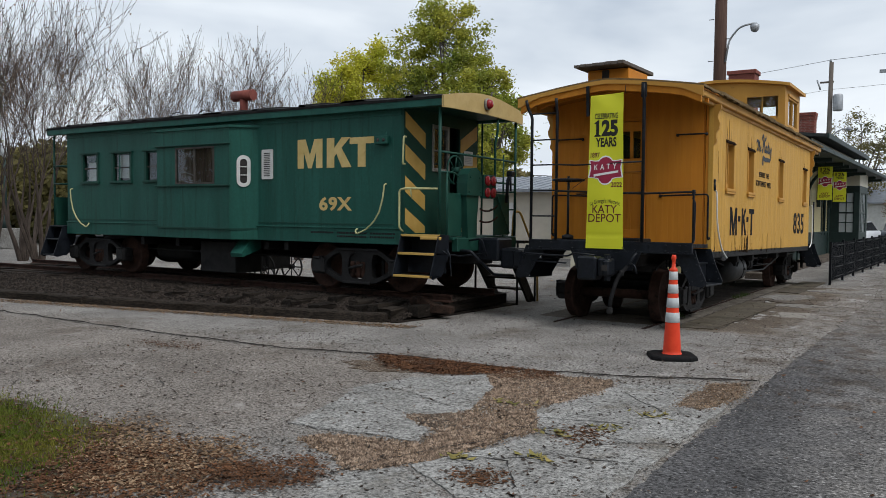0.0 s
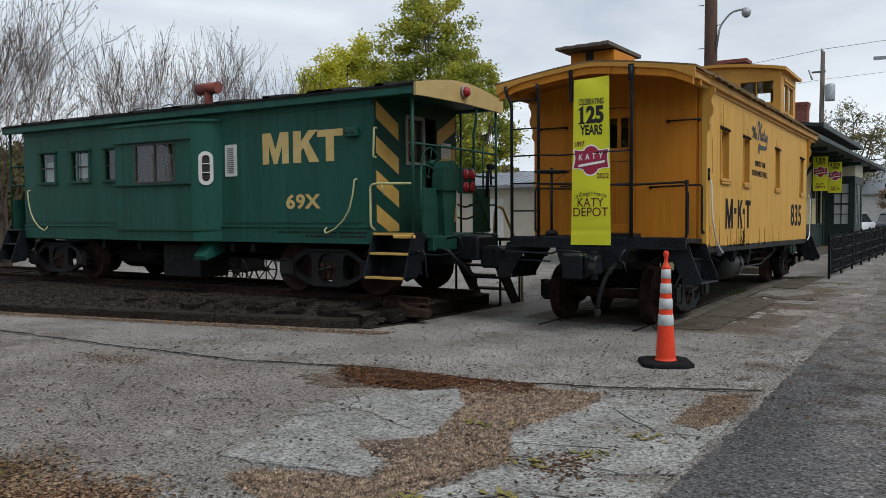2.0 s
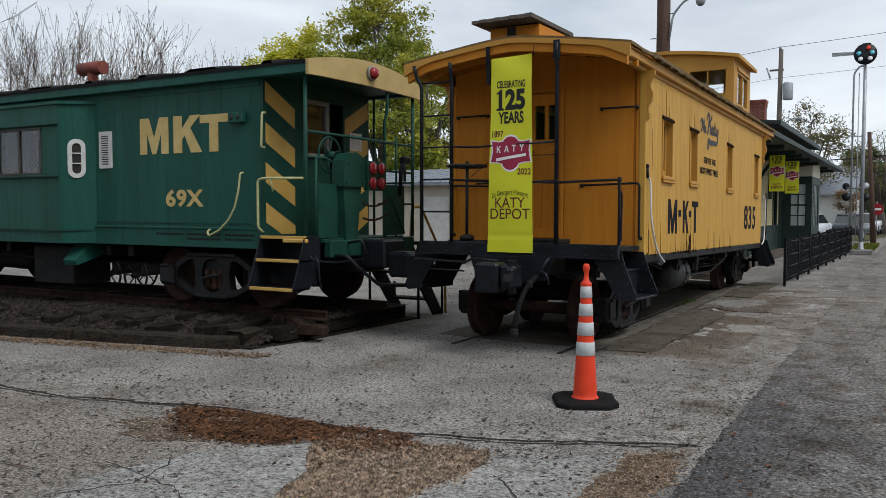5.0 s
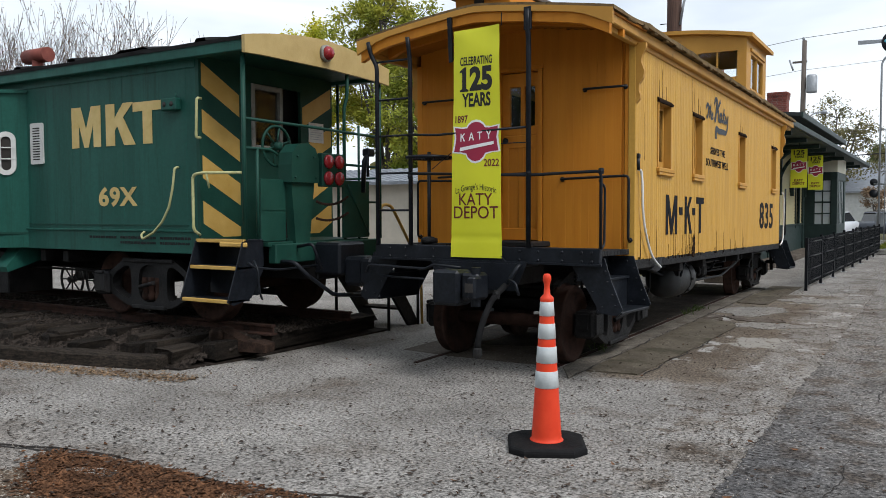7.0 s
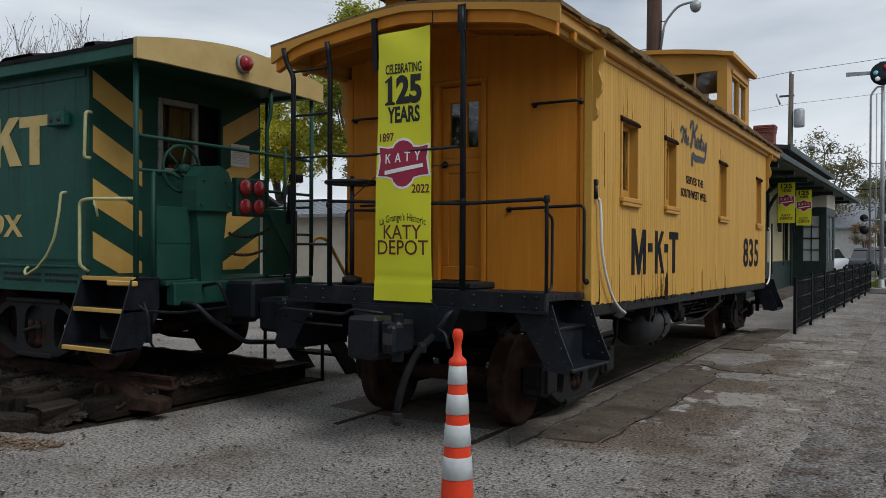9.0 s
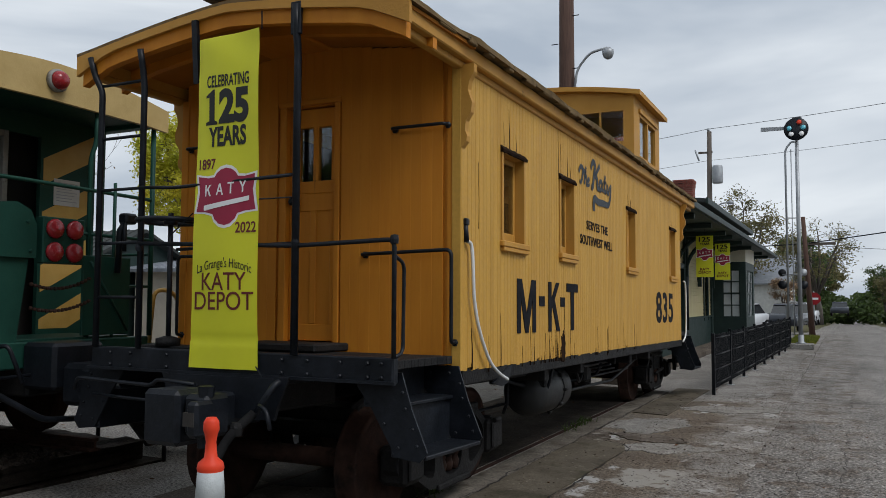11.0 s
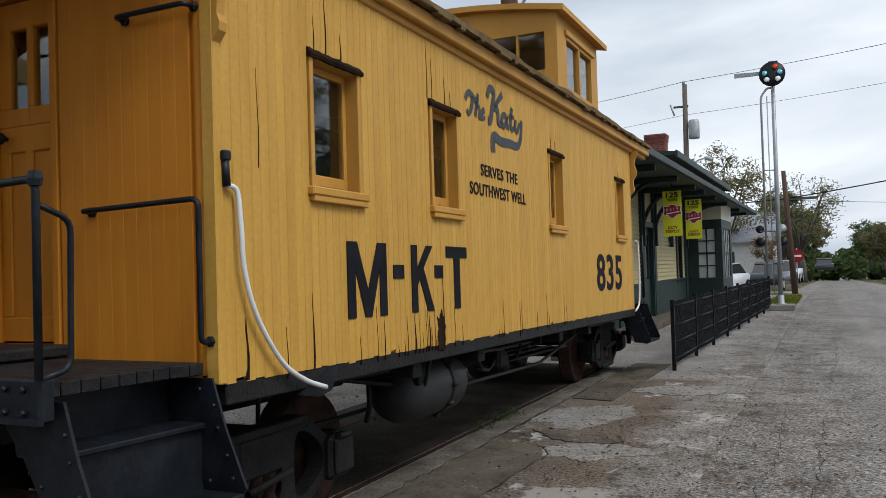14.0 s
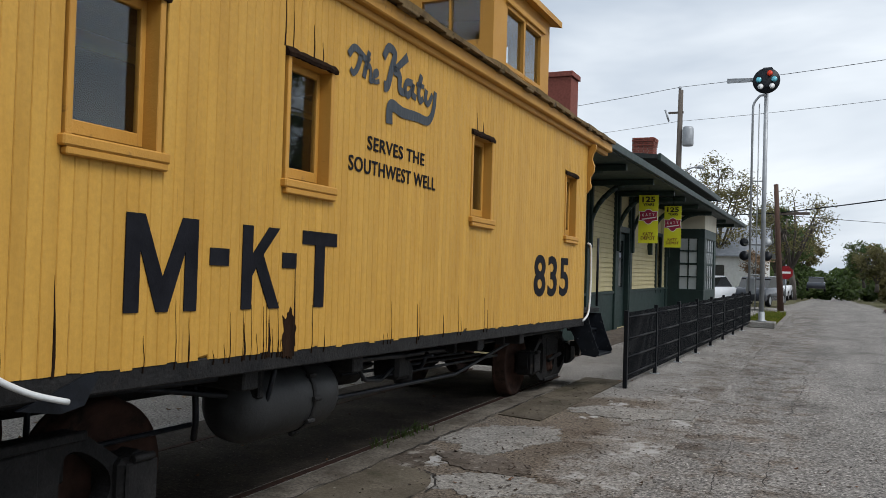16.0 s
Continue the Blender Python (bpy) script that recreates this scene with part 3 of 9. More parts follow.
slab(ragged([(-3.1, 3.6), (-3.12, 4.3), (-2.93, 4.62), (-2.35, 4.22), (-2.3, 3.4)], 15), -0.02, 0.012, SLAB, "broken pale concrete slab in the lot")
slab(blob(-3.72, 8.03, 0.16, 0.07, 0.1, 21, n=24), -0.02, 0.012, SLAB, "loose pale concrete chip")
slab(blob(-5.0, 7.85, 0.2, 0.07, 0.2, 23, n=24), -0.02, 0.012, SLAB, "loose pale concrete chip")

# the sunken track under the yellow caboose: black bed, rails in their grooves, a kerb and stained slabs beside it
slab([(-5.9, 13.75), (-5.2, 13.5), (-4.6, 13.7), (-3.94, 13.4), (-3.94, 23.1), (-5.9, 23.1)], -0.02, 0.005, TRACKBED, "black speckled bed between the sunken rails", "track_bed")
for gx in (-3.88, -5.31):
    whole("sunken_rail", box(gx - 0.026, gx + 0.026, 12.05, 23.2, -0.02, 0.009), RUST, "rusty rail sunk flush into concrete", "rail", "structure")
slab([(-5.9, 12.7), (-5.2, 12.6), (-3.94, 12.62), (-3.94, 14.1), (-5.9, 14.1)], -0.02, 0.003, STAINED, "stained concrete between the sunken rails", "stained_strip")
slab([(-3.80 + 0.012 * edge_noise(y, 4), y) for y in [12.6 + 0.24 * i for i in range(43)]] + [(-3.53 + 0.02 * edge_noise(y, 6), y) for y in [22.6 - 0.25 * i for i in range(43)]],
     -0.02, 0.017, KERB, "narrow dirty concrete kerb along the rail", "rail_kerb")
corner = [(-3.22 + 0.36 * math.cos(t), 16.5 + 0.55 * math.sin(t)) for t in [math.pi / 2 * k / 14 for k in range(15)]]
slab([(-3.52, 12.55), (-3.0, 12.62), (-2.93, 14.0)] + corner + [(-3.52, 17.1)], -0.02, 0.015, MOSSY, "smooth brown-stained slab with a rounded corner", "stained_slab")
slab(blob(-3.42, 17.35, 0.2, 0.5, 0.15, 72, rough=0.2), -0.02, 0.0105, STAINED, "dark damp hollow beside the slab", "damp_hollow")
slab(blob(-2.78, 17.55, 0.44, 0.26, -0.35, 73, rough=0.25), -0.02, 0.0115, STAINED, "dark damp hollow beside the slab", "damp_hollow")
slab(blob(-2.55, 16.95, 0.5, 0.30, 0.4, 74, rough=0.3), -0.02, 0.0075, SANDY, "pale sandy patch of worn concrete", "pale_patch")
slab(blob(-3.0, 18.6, 0.42, 0.75, -0.2, 75, rough=0.3), -0.02, 0.0075, SANDY, "pale sandy patch of worn concrete", "pale_patch")
slab(blob(-2.25, 20.7, 0.75, 0.4, 0.2, 76, rough=0.35), -0.02, 0.0075, SANDY, "pale sandy patch of worn concrete", "pale_patch")
slab([(-3.5, 19.7), (-2.98, 19.6), (-2.92, 23.3), (-3.5, 23.35)], -0.02, 0.0125, MOSSY, "smooth brown-stained slab beside the kerb", "stained_slab")


def crack(points, width, seed, name="pavement_crack", z=0.0125):
    """A jagged dirt-filled crack."""
    line = []
    for (x0, y0), (x1, y1) in zip(points, points[1:]):
        n = max(2, int(math.hypot(x1 - x0, y1 - y0) / 0.05))
        line += [(x0 + (x1 - x0) * i / n, y0 + (y1 - y0) * i / n) for i in range(n)]
    line.append(points[-1])
    bm = bmesh.new()
    prev = None
    for i, (x, y) in enumerate(line):
        a, b = line[max(i - 1, 0)], line[min(i + 1, len(line) - 1)]
        d = Vector((b[0] - a[0], b[1] - a[1])).normalized()
        off = 0.05 * noise.noise((i * 0.13, seed, 0)) + 0.03 * noise.noise((i * 0.5, seed, 4))
        w = width * max(0.12, 0.6 + 0.9 * noise.noise((i * 0.21, seed, 9)))
        nx, ny = -d.y, d.x
        pair = [bm.verts.new((x + nx * (off + s * w), y + ny * (off + s * w), z)) for s in (-0.5, 0.5)]
        if prev:
            bm.faces.new((prev[0], prev[1], pair[1], pair[0]))
        prev = pair
    return whole(name, bm, CRACK, "jagged dirt-filled crack in the pavement", "crack", "structure")


CRACKLINE = [(-22, 7.4), (-13.4, 7.65), (-9.3, 7.58), (-6.9, 7.66), (-5.4, 8.06), (-4.0, 8.08), (-2.8, 8.4), (-1.55, 9.0)]
crack(CRACKLINE, 0.035, 1.0, z=0.005)
# the lip of the newer paving along that crack, with shadow painted dark
line = []
for (x0, y0), (x1, y1) in zip(CRACKLINE, CRACKLINE[1:]):
    n = int(math.hypot(x1 - x0, y1 - y0) / 0.06)
    line += [(x0 + (x1 - x0) * i / n, y0 + (y1 - y0) * i / n) for i in range(n)]
bm, lip = bmesh.new(), bmesh.new()
rows = []
for i, (x, y) in enumerate(line):
    y2 = y + 0.06 + 0.05 * noise.noise((i * 0.13, 1.0, 0)) + 0.03 * noise.noise((i * 0.5, 1.0, 4))
    hgt = 0.010 + 0.014 * max(-0.5, noise.noise((i * 0.11, 5, 5)) + 0.4 * noise.noise((i * 0.5, 5, 9)))
    rows.append((bm.verts.new((x, y2, hgt)), bm.verts.new((x, y2 + 0.9, 0.0015)), lip.verts.new((x, y2 - 0.012, 0.0)), lip.verts.new((x, y2 - 0.001, hgt + 0.001))))
for a, b in zip(rows, rows[1:]):
    bm.faces.new((a[0], b[0], b[1], a[1]))
    lip.faces.new((a[2], b[2], b[3], a[3]))
whole("paving_edge", bm, GROUND, "raised ragged edge of the newer paving", "paving", "structure")
whole("paving_lip", lip, CRACK, "broken lip of the paving with its shadow painted dark", "paving", "structure")
HOLLOWS = (
    ragged([(-3.95, 8.0), (-2.8, 8.1), (-2.7, 7.45), (-2.95, 6.6), (-2.57, 5.95), (-2.75, 5.5), (-3.25, 5.5), (-3.4, 6.1), (-3.6, 7.05), (-4.0, 7.6)], 51),
    ragged([(-3.2, 5.55), (-2.7, 5.5), (-2.95, 4.65), (-3.2, 4.35), (-3.45, 4.6), (-3.95, 4.7), (-3.9, 4.95), (-3.5, 5.0), (-3.15, 5.1)], 53),
    ragged([(-3.75, 5.75), (-3.3, 6.1), (-3.2, 5.5)], 54, 0.05),
    ragged([(-1.95, 7.4), (-1.95, 8.5), (-1.65, 8.75), (-1.58, 8.0), (-1.66, 7.4)], 55))
for k, poly in enumerate(HOLLOWS + (blob(-4.95, 7.55, 0.75, 0.3, 0.25, 52, rough=0.3),)):
    slab(poly, -0.02, (0.003, 0.0065, 0.015, 0.0145, 0.006)[k], GRAVEL, "brown gravelly hollow between broken slabs", "gravel_hollow")
crack([(-3.3, 4.0), (-3.0, 5.0), (-2.7, 5.6), (-2.75, 6.3), (-2.1, 6.5)], 0.018, 2.0, z=0.0155)
crack([(-4.9, 6.6), (-4.2, 6.5), (-3.6, 6.2)], 0.014, 3.0, z=0.0165)
for k, pts in enumerate(([(-2.9, 5.9), (-2.3, 6.1), (-1.8, 6.0)], [(-2.6, 5.0), (-2.2, 5.4), (-1.7, 5.5)], [(-3.9, 5.9), (-3.4, 5.6), (-3.1, 5.7)], [(-2.5, 7.6), (-2.0, 7.1), (-1.62, 7.15)],
                          [(-2.1, 4.6), (-2.4, 5.1), (-2.9, 5.0)], [(-4.6, 6.9), (-4.4, 6.4), (-4.7, 6.0)], [(-6.8, 6.4), (-6.0, 6.1), (-5.2, 6.3)], [(-7.5, 5.2), (-6.6, 5.5), (-5.9, 5.2)])):
    crack(pts, 0.016, 30.0 + k, z=0.0168)
crack([(-1.05, 8.3), (-0.95, 9.6), (-0.85, 10.7)], 0.009, 4.0)
crack([(-0.85, 12.5), (-0.7, 16), (-0.65, 19)], 0.010, 4.5)
crack([(-0.1, 9.2), (-0.2, 11.5), (0.0, 14)], 0.009, 5.0)
crack([(-1.2, 14), (-1.0, 17), (-1.05, 20)], 0.009, 6.0)
crack([(0.1, 14.5), (0.5, 15.2), (1.2, 15.6), (1.9, 16.3)], 0.010, 7.0)
crack([(-0.6, 21), (-0.5, 26), (-0.55, 30)], 0.012, 7.5)
crack([(x + 0.03, y + 0.02) for x, y in corner[::3]], 0.03, 8.0, z=0.0095)
crack([(-2.96, 12.65), (-2.9, 14.2), (-2.85, 16.4)], 0.022, 8.4, z=0.0095)
crack([(-3.53, 12.2), (-3.53, 15), (-3.52, 18.5), (-3.52, 22.5)], 0.022, 8.6, z=0.0185)
crack([(-2.95, 22.7), (-2.2, 22.5), (-1.6, 22.8)], 0.02, 9.0)


def scatter(name, places, size, material, label, category, seed, lift=0.004, slim=0.55, curl=0.5, tilt=0.35):
    """Many small curled leaves or chips lying on the ground, in one mesh."""
    r = random.Random(seed)
    verts, faces = [], []
    for x, y in places:
        a, s = r.uniform(0, 6.283), size * r.uniform(0.45, 1.4)
        w = s * slim * r.uniform(0.6, 1.2)
        up = s * curl * r.uniform(0.1, 1.0)
        tx, ty = r.gauss(0, tilt), r.gauss(0, tilt)
        c, sn = math.cos(a), math.sin(a)
        k = len(verts)
        for u, v, h in ((-s, 0, up), (-s * 0.2, -w, up * 0.2), (-s * 0.1, w, up * 0.3), (s * 0.1, 0, 0), (s, 0, up * 0.8)):
            z = lift + h + max(0, u * tx + v * ty) * 0.5
            verts.append((x + u * c - v * sn, y + u * sn + v * c, z))
        faces += [(k, k + 1, k + 3), (k, k + 3, k + 2), (k + 1, k + 4, k + 3), (k + 2, k + 3, k + 4)]
    return stuff_mesh(name, verts, faces, material, label, category)


def in_poly(x, y, poly):
    inside = False
    for (x0, y0), (x1, y1) in zip(poly, poly[1:] + poly[:1]):
        if (y0 > y) != (y1 > y) and x < (x1 - x0) * (y - y0) / (y1 - y0) + x0:
            inside = not inside
    return inside


def fill(poly, n, seed, soft=0.12):
    r = random.Random(seed)
    xs, ys = [p[0] for p in poly], [p[1] for p in poly]
    out = []
    while len(out) < n:
        x, y = r.uniform(min(xs), max(xs)), r.uniform(min(ys), max(ys))
        if in_poly(x, y, poly) and noise.noise((x * 2.3, y * 2.3, seed)) > -0.35 + r.uniform(-0.3, 0.3):
            out.append((x + r.gauss(0, soft), y + r.gauss(0, soft)))
    return out


# leaf litter: the russet heap along the crack, brown gravelly drifts, leaves strewn over the lot
scatter("russet_leaf_drift", fill([(-5.7, 7.95), (-5.1, 7.4), (-4.5, 7.45), (-3.8, 7.6), (-3.4, 7.85), (-3.5, 8.12), (-4.3, 8.1), (-5.3, 8.02)], 11000, 1, 0.06), 0.021, LITTER,
        "russet fallen leaves heaped along the crack", "leaves", 1, lift=0.008)
scatter("brown_leaf_drift", fill(HOLLOWS[0], 8000, 2, 0.05), 0.012, LEAFB, "brown leaf crumbs and gravel between slabs", "leaves", 2, lift=0.006)
scatter("brown_leaf_drift", fill(HOLLOWS[3], 1800, 3, 0.06), 0.012, LEAFB, "brown leaf crumbs and gravel beside the road", "leaves", 3, lift=0.014)
scatter("brown_leaf_drift", fill([(-4.4, 3.2), (-5.2, 3.8), (-5.6, 4.35), (-4.7, 4.2), (-4.25, 4.3), (-3.9, 4.0), (-3.8, 3.4)], 4200, 4, 0.14), 0.021, LEAFB,
        "brown fallen leaves round the grass edge", "leaves", 4, lift=0.006)
scatter("brown_leaf_drift", fill([(-4.6, 3.0), (-5.0, 3.7), (-4.3, 4.1), (-3.9, 3.9), (-3.7, 3.2)], 5500, 24, 0.18), 0.019, LITTER, "dark fallen leaves round the grass edge", "leaves", 24, lift=0.006)
scatter("brown_leaf_drift", fill(HOLLOWS[1], 3200, 14, 0.05), 0.012, LEAFB, "brown leaf crumbs beside a broken slab", "leaves", 14, lift=0.006)
for k, (spot, n) in enumerate(((blob(-3.55, 4.0, 0.34, 0.3, 0.4, 61, rough=0.3), 1900), (blob(-2.38, 4.7, 0.15, 0.16, 0.3, 62, rough=0.3), 420), (blob(-2.25, 6.0, 0.2, 0.26, 0.5, 63, rough=0.4), 380), (blob(-8.2, 7.0, 0.5, 0.2, 0.1, 64, rough=0.3), 420))):
    scatter("dark_leaf_drift", fill(spot, n, 60 + k, 0.06), 0.015, LITTER, "dark leaf crumbs in a hollow of the lot", "leaves", 60 + k, lift=0.014)
scatter("leaf_line", [(x, 10.05 - (x + 7) * -0.19 + random.Random(int(x * 991)).gauss(0.04, 0.11)) for x in [-16 + 9.3 * i / 5200 for i in range(5200)]], 0.022, LEAFB,
        "brown leaves drifted along the border timber", "leaves", 5, lift=0.006)
r_l = random.Random(77)
CRUMB = surf("dark_dead_leaves", (0.022, 0.015, 0.011), (0.06, 0.04, 0.028), 3.0, 0.85, 0.0, 10, island=0.5)
scatter("fallen_leaves", [(r_l.uniform(-16, 1.0), r_l.uniform(2.5, 24)) for _ in range(900)], 0.022, LITTER, "brown leaves strewn over the pavement", "leaves", 6, lift=0.012)
scatter("fallen_leaves", [(r_l.gauss(-3.0, 1.6), r_l.uniform(7, 22)) for _ in range(900)] + [(r_l.uniform(-9, -1.5), r_l.uniform(3, 9)) for _ in range(2600)] + [(r_l.uniform(-8, -1.4), r_l.uniform(7.8, 12.5)) for _ in range(700)] + [(r_l.uniform(-2.4, 1.5), r_l.uniform(8, 26)) for _ in range(500)], 0.022, CRUMB,
        "dark leaves strewn over the pavement", "leaves", 7, lift=0.012)
scatter("leaf_crumbs", [(r_l.uniform(-12, -1.3), r_l.uniform(3.2, 12)) for _ in range(13000)], 0.011, CRUMB, "fine leaf crumbs on the lot", "leaves", 8, lift=0.004)
scatter("fallen_leaves", [(r_l.uniform(-20, -5.5), r_l.uniform(14, 26)) for _ in range(900)], 0.04, LEAFB, "brown leaves on the far lot", "leaves", 9, lift=0.008)

verts, faces = [], []
for x, y in [(r_l.uniform(-9, -1.45), r_l.uniform(2.8, 11)) for _ in range(9000)] + [(r_l.gauss(-1.5, 0.22), r_l.uniform(4, 30)) for _ in range(2600)] \
        + fill([(-3.6, 7.7), (-2.7, 7.75), (-2.5, 7.2), (-3.1, 6.4), (-3.0, 5.4), (-3.6, 5.3), (-3.5, 6.3)], 2600, 40, 0.1):
    s = r_l.uniform(0.004, 0.012)
    k = len(verts)
    a = r_l.uniform(0, 6.283)
    for j in range(4):
        verts.append((x + s * math.cos(a + j * 1.57) * r_l.uniform(0.7, 1.3), y + s * math.sin(a + j * 1.57), 0.004))
    verts.append((x, y, 0.006 + s * r_l.uniform(0.5, 1.1)))
    faces += [(k, k + 1, k + 4), (k + 1, k + 2, k + 4), (k + 2, k + 3, k + 4), (k + 3, k, k + 4)]
stuff_mesh("loose_gravel", verts, faces, PEBBLE, "small loose stones scattered on the pavement", "gravel")
verts, faces = [], []
for k, (poly, n) in enumerate(zip(HOLLOWS, (7500, 3600, 700, 1800))):
    for x, y in fill(poly, n, 80 + k, 0.03):
        if x > -1.58:
            continue
        s = r_l.uniform(0.007, 0.017)
        k0, a = len(verts), r_l.uniform(0, 6.283)
        for j in range(4):
            verts.append((x + s * math.cos(a + j * 1.57) * r_l.uniform(0.7, 1.3), y + s * math.sin(a + j * 1.57), 0.006))
        verts.append((x, y, 0.010 + s * r_l.uniform(0.5, 1.0)))
        faces += [(k0, k0 + 1, k0 + 4), (k0 + 1, k0 + 2, k0 + 4), (k0 + 2, k0 + 3, k0 + 4), (k0 + 3, k0, k0 + 4)]
stuff_mesh("hollow_gravel", verts, faces, BROWNPEB, "brown stones lying in the hollows of the lot", "gravel")

# grass corner of the lot
GR = [(-9.5, 4.3), (-6.9, 4.15), (-5.9, 4.2), (-4.8, 3.95), (-4.4, 3.5), (-4.2, 2.6), (-4.6, 1.5), (-4.9, -5.0), (-15.0, -6.0), (-15.0, 4.6)]
soil = []
for (x0, y0), (x1, y1) in zip(GR, GR[1:] + GR[:1]):
    for k in range(24):
        x, y = x0 + (x1 - x0) * k / 24, y0 + (y1 - y0) * k / 24
        soil.append((x + 0.30 * noise.noise((x * 2, y * 2, 1)) + 0.15 * noise.noise((x * 7, y * 7, 2)), y + 0.30 * noise.noise((x * 2, y * 2, 4)) + 0.15 * noise.noise((x * 7, y * 7, 5))))
bm = prism(soil, "z", -0.02, 0.004)
SOIL = surf("soil", (0.035, 0.024, 0.016), (0.075, 0.055, 0.034), 7, 0.95, 0.6, 60, dirt=(0.06, 0.07, 0.02), dirt_at=0.5, dirt_scale=2)
whole("soil_patch", bm, SOIL, "dark soil under thin grass", "soil", "structure")


def blades(name, places, h, material, label, seed, width=0.004):
    r = random.Random(seed)
    verts, faces = [], []
    for x, y in places:
        a, hh = r.uniform(0, 6.283), h * r.uniform(0.4, 1.3)
        lx, ly = r.gauss(0, 0.5) * hh, r.gauss(0, 0.5) * hh
        wx, wy = width * math.cos(a), width * math.sin(a)
        k = len(verts)
        verts += [(x - wx, y - wy, 0.0), (x + wx, y + wy, 0.0), (x + lx * 0.4 + wx * 0.7, y + ly * 0.4 + wy * 0.7, hh * 0.6), (x + lx * 0.4 - wx * 0.7, y + ly * 0.4 - wy * 0.7, hh * 0.6),
                  (x + lx, y + ly, hh)]
        faces += [(k, k + 1, k + 2, k + 3), (k + 3, k + 2, k + 4)]
    return stuff_mesh(name, verts, faces, material, label, "grass")


blades("grass", fill([(-9.0, 4.1), (-6.9, 4.05), (-5.9, 4.0), (-5.1, 3.7), (-4.9, 3.1), (-4.7, 2.3), (-9, 1.3)], 60000, 11, 0.16), 0.042, GRASS, "short yellowing green grass with fallen leaves", 12)
blades("grass", fill([(-14.8, 4.4), (-9.0, 4.1), (-9.0, 1.3), (-4.9, 1.3), (-5.1, -4.8), (-14.8, -5.8)], 30000, 17, 0.16), 0.05, GRASS, "short yellowing green grass with fallen leaves", 18, 0.007)
scatter("leaves_on_grass", fill([(-9.5, 4.3), (-6.9, 4.15), (-5.9, 4.2), (-4.8, 3.95), (-4.4, 3.5), (-4.2, 2.6), (-4.6, 1.5), (-9.5, 1.0)], 6500, 12, 0.15), 0.018, LITTER, "brown leaves lying in the grass", "leaves", 13, lift=0.03)
weeds = [(-3.84, 17.7), (-3.84, 18.1), (-3.83, 18.5), (-3.84, 13.9)]
for i, (wx, wy) in enumerate(weeds):
    r_w = random.Random(i)
    blades("weed_tuft", [(wx + r_w.gauss(0, 0.06), wy + r_w.gauss(0, 0.1)) for _ in range(40)], 0.08, LEAFG, "small green weed growing from a joint", i, 0.006)
blades("verge_grass", [(r_l.uniform(-2.6, -1.7), r_l.uniform(39, 47)) for _ in range(5000)], 0.16, GRASS, "grass tuft round the signal mast", 15, 0.012)

SPRIG = surf("wilting_leaves", (0.10, 0.10, 0.025), (0.22, 0.17, 0.06), 6, 0.75, 0.0, 10, island=0.4, spec=0.15)
for i, (wx, wy) in enumerate(((-2.0, 6.9), (-2.45, 5.9), (-2.3, 5.3), (-2.7, 5.0), (-3.2, 6.6), (-2.15, 6.3))):
    r_w = random.Random(i + 50)
    scatter("wilting_weed", [(wx + r_w.gauss(0, 0.08), wy + r_w.gauss(0, 0.05)) for _ in range(16)], 0.045, SPRIG, "wilting green and brown weed in a crack", "weed", i + 60, lift=0.016, slim=0.35, curl=0.5)

zone(ASPH, -1.7, -0.6, 8, 60, (0.60, 0.53, 0.47), "MULTIPLY", 0.5, 0.7, patch=True, patch_at=0.49, patch_scale=2.6, patch_soft=0.10)
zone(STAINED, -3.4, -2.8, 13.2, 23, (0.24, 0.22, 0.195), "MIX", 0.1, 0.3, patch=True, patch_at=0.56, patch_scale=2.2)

r_e = random.Random(91)
scatter("fallen_leaves", [(-2.75 + r_e.gauss(0, 0.45), r_e.uniform(12, 23)) for _ in range(1500)] + [(-1.7 + r_e.gauss(0, 0.25), r_e.uniform(9, 36)) for _ in range(1100)], 0.016, CRUMB,
        "dark leaf bits drifted along the pavement joints", "leaves", 92, lift=0.012)


# ---- the yellow wooden caboose ----
XR, XL, XC, Y0, Y1 = -3.13, -5.77, -4.45, 12.78, 21.95
yc = thing("yellow_caboose", (XC, 17.3, 0), "faded yellow wooden caboose with black underframe and peeling boards", "caboose")


def sag(bm):
    """The old body hangs a little lower towards its far end."""
    for v in bm.verts:
        v.co.z -= (v.co.y - Y0) * (0.0185 - 0.0058 * (v.co.z - 1.16))
        v.co.x += skew(v.co.y)
    return bm


def skew(y):
    """The body stands very slightly askew."""
    return 0.038 - (y - 12.72) * 0.0078 if y > 12.55 else 0.012


def drop(y, z):
    return z - (y - Y0) * (0.0185 - 0.0058 * (z - 1.16))


def ypart(name, bm, material, label="", smooth=False, parent=None):
    return part(name, sag(bm), material, parent or yc, label, smooth)


WIN = [(13.56, 14.105), (15.09, 15.59), (17.89, 18.41), (20.87, 21.38)]
WZ0, WZ1 = 2.15, 2.89


def pierced(u0, u1, z0, z1, holes, cell):
    """A wall of joined cells round its openings; cell(ua, ub, za, zb, bm) adds one block."""
    us = sorted({u0, u1, *(h[0] for h in holes), *(h[1] for h in holes)})
    zs = sorted({z0, z1, *(h[2] for h in holes), *(h[3] for h in holes)})
    bm = bmesh.new()
    for ua, ub in zip(us, us[1:]):
        for za, zb in zip(zs, zs[1:]):
            if not any(h[0] <= ua < h[1] and h[2] <= za < h[3] for h in holes):
                cell(ua, ub, za, zb, bm)
    bmesh.ops.remove_doubles(bm, verts=bm.verts, dist=0.0005)
    shared = collections.Counter(frozenset(f.verts) for f in bm.faces)
    bmesh.ops.delete(bm, geom=[f for f in bm.faces if shared[frozenset(f.verts)] > 1], context="FACES_ONLY")
    return bm


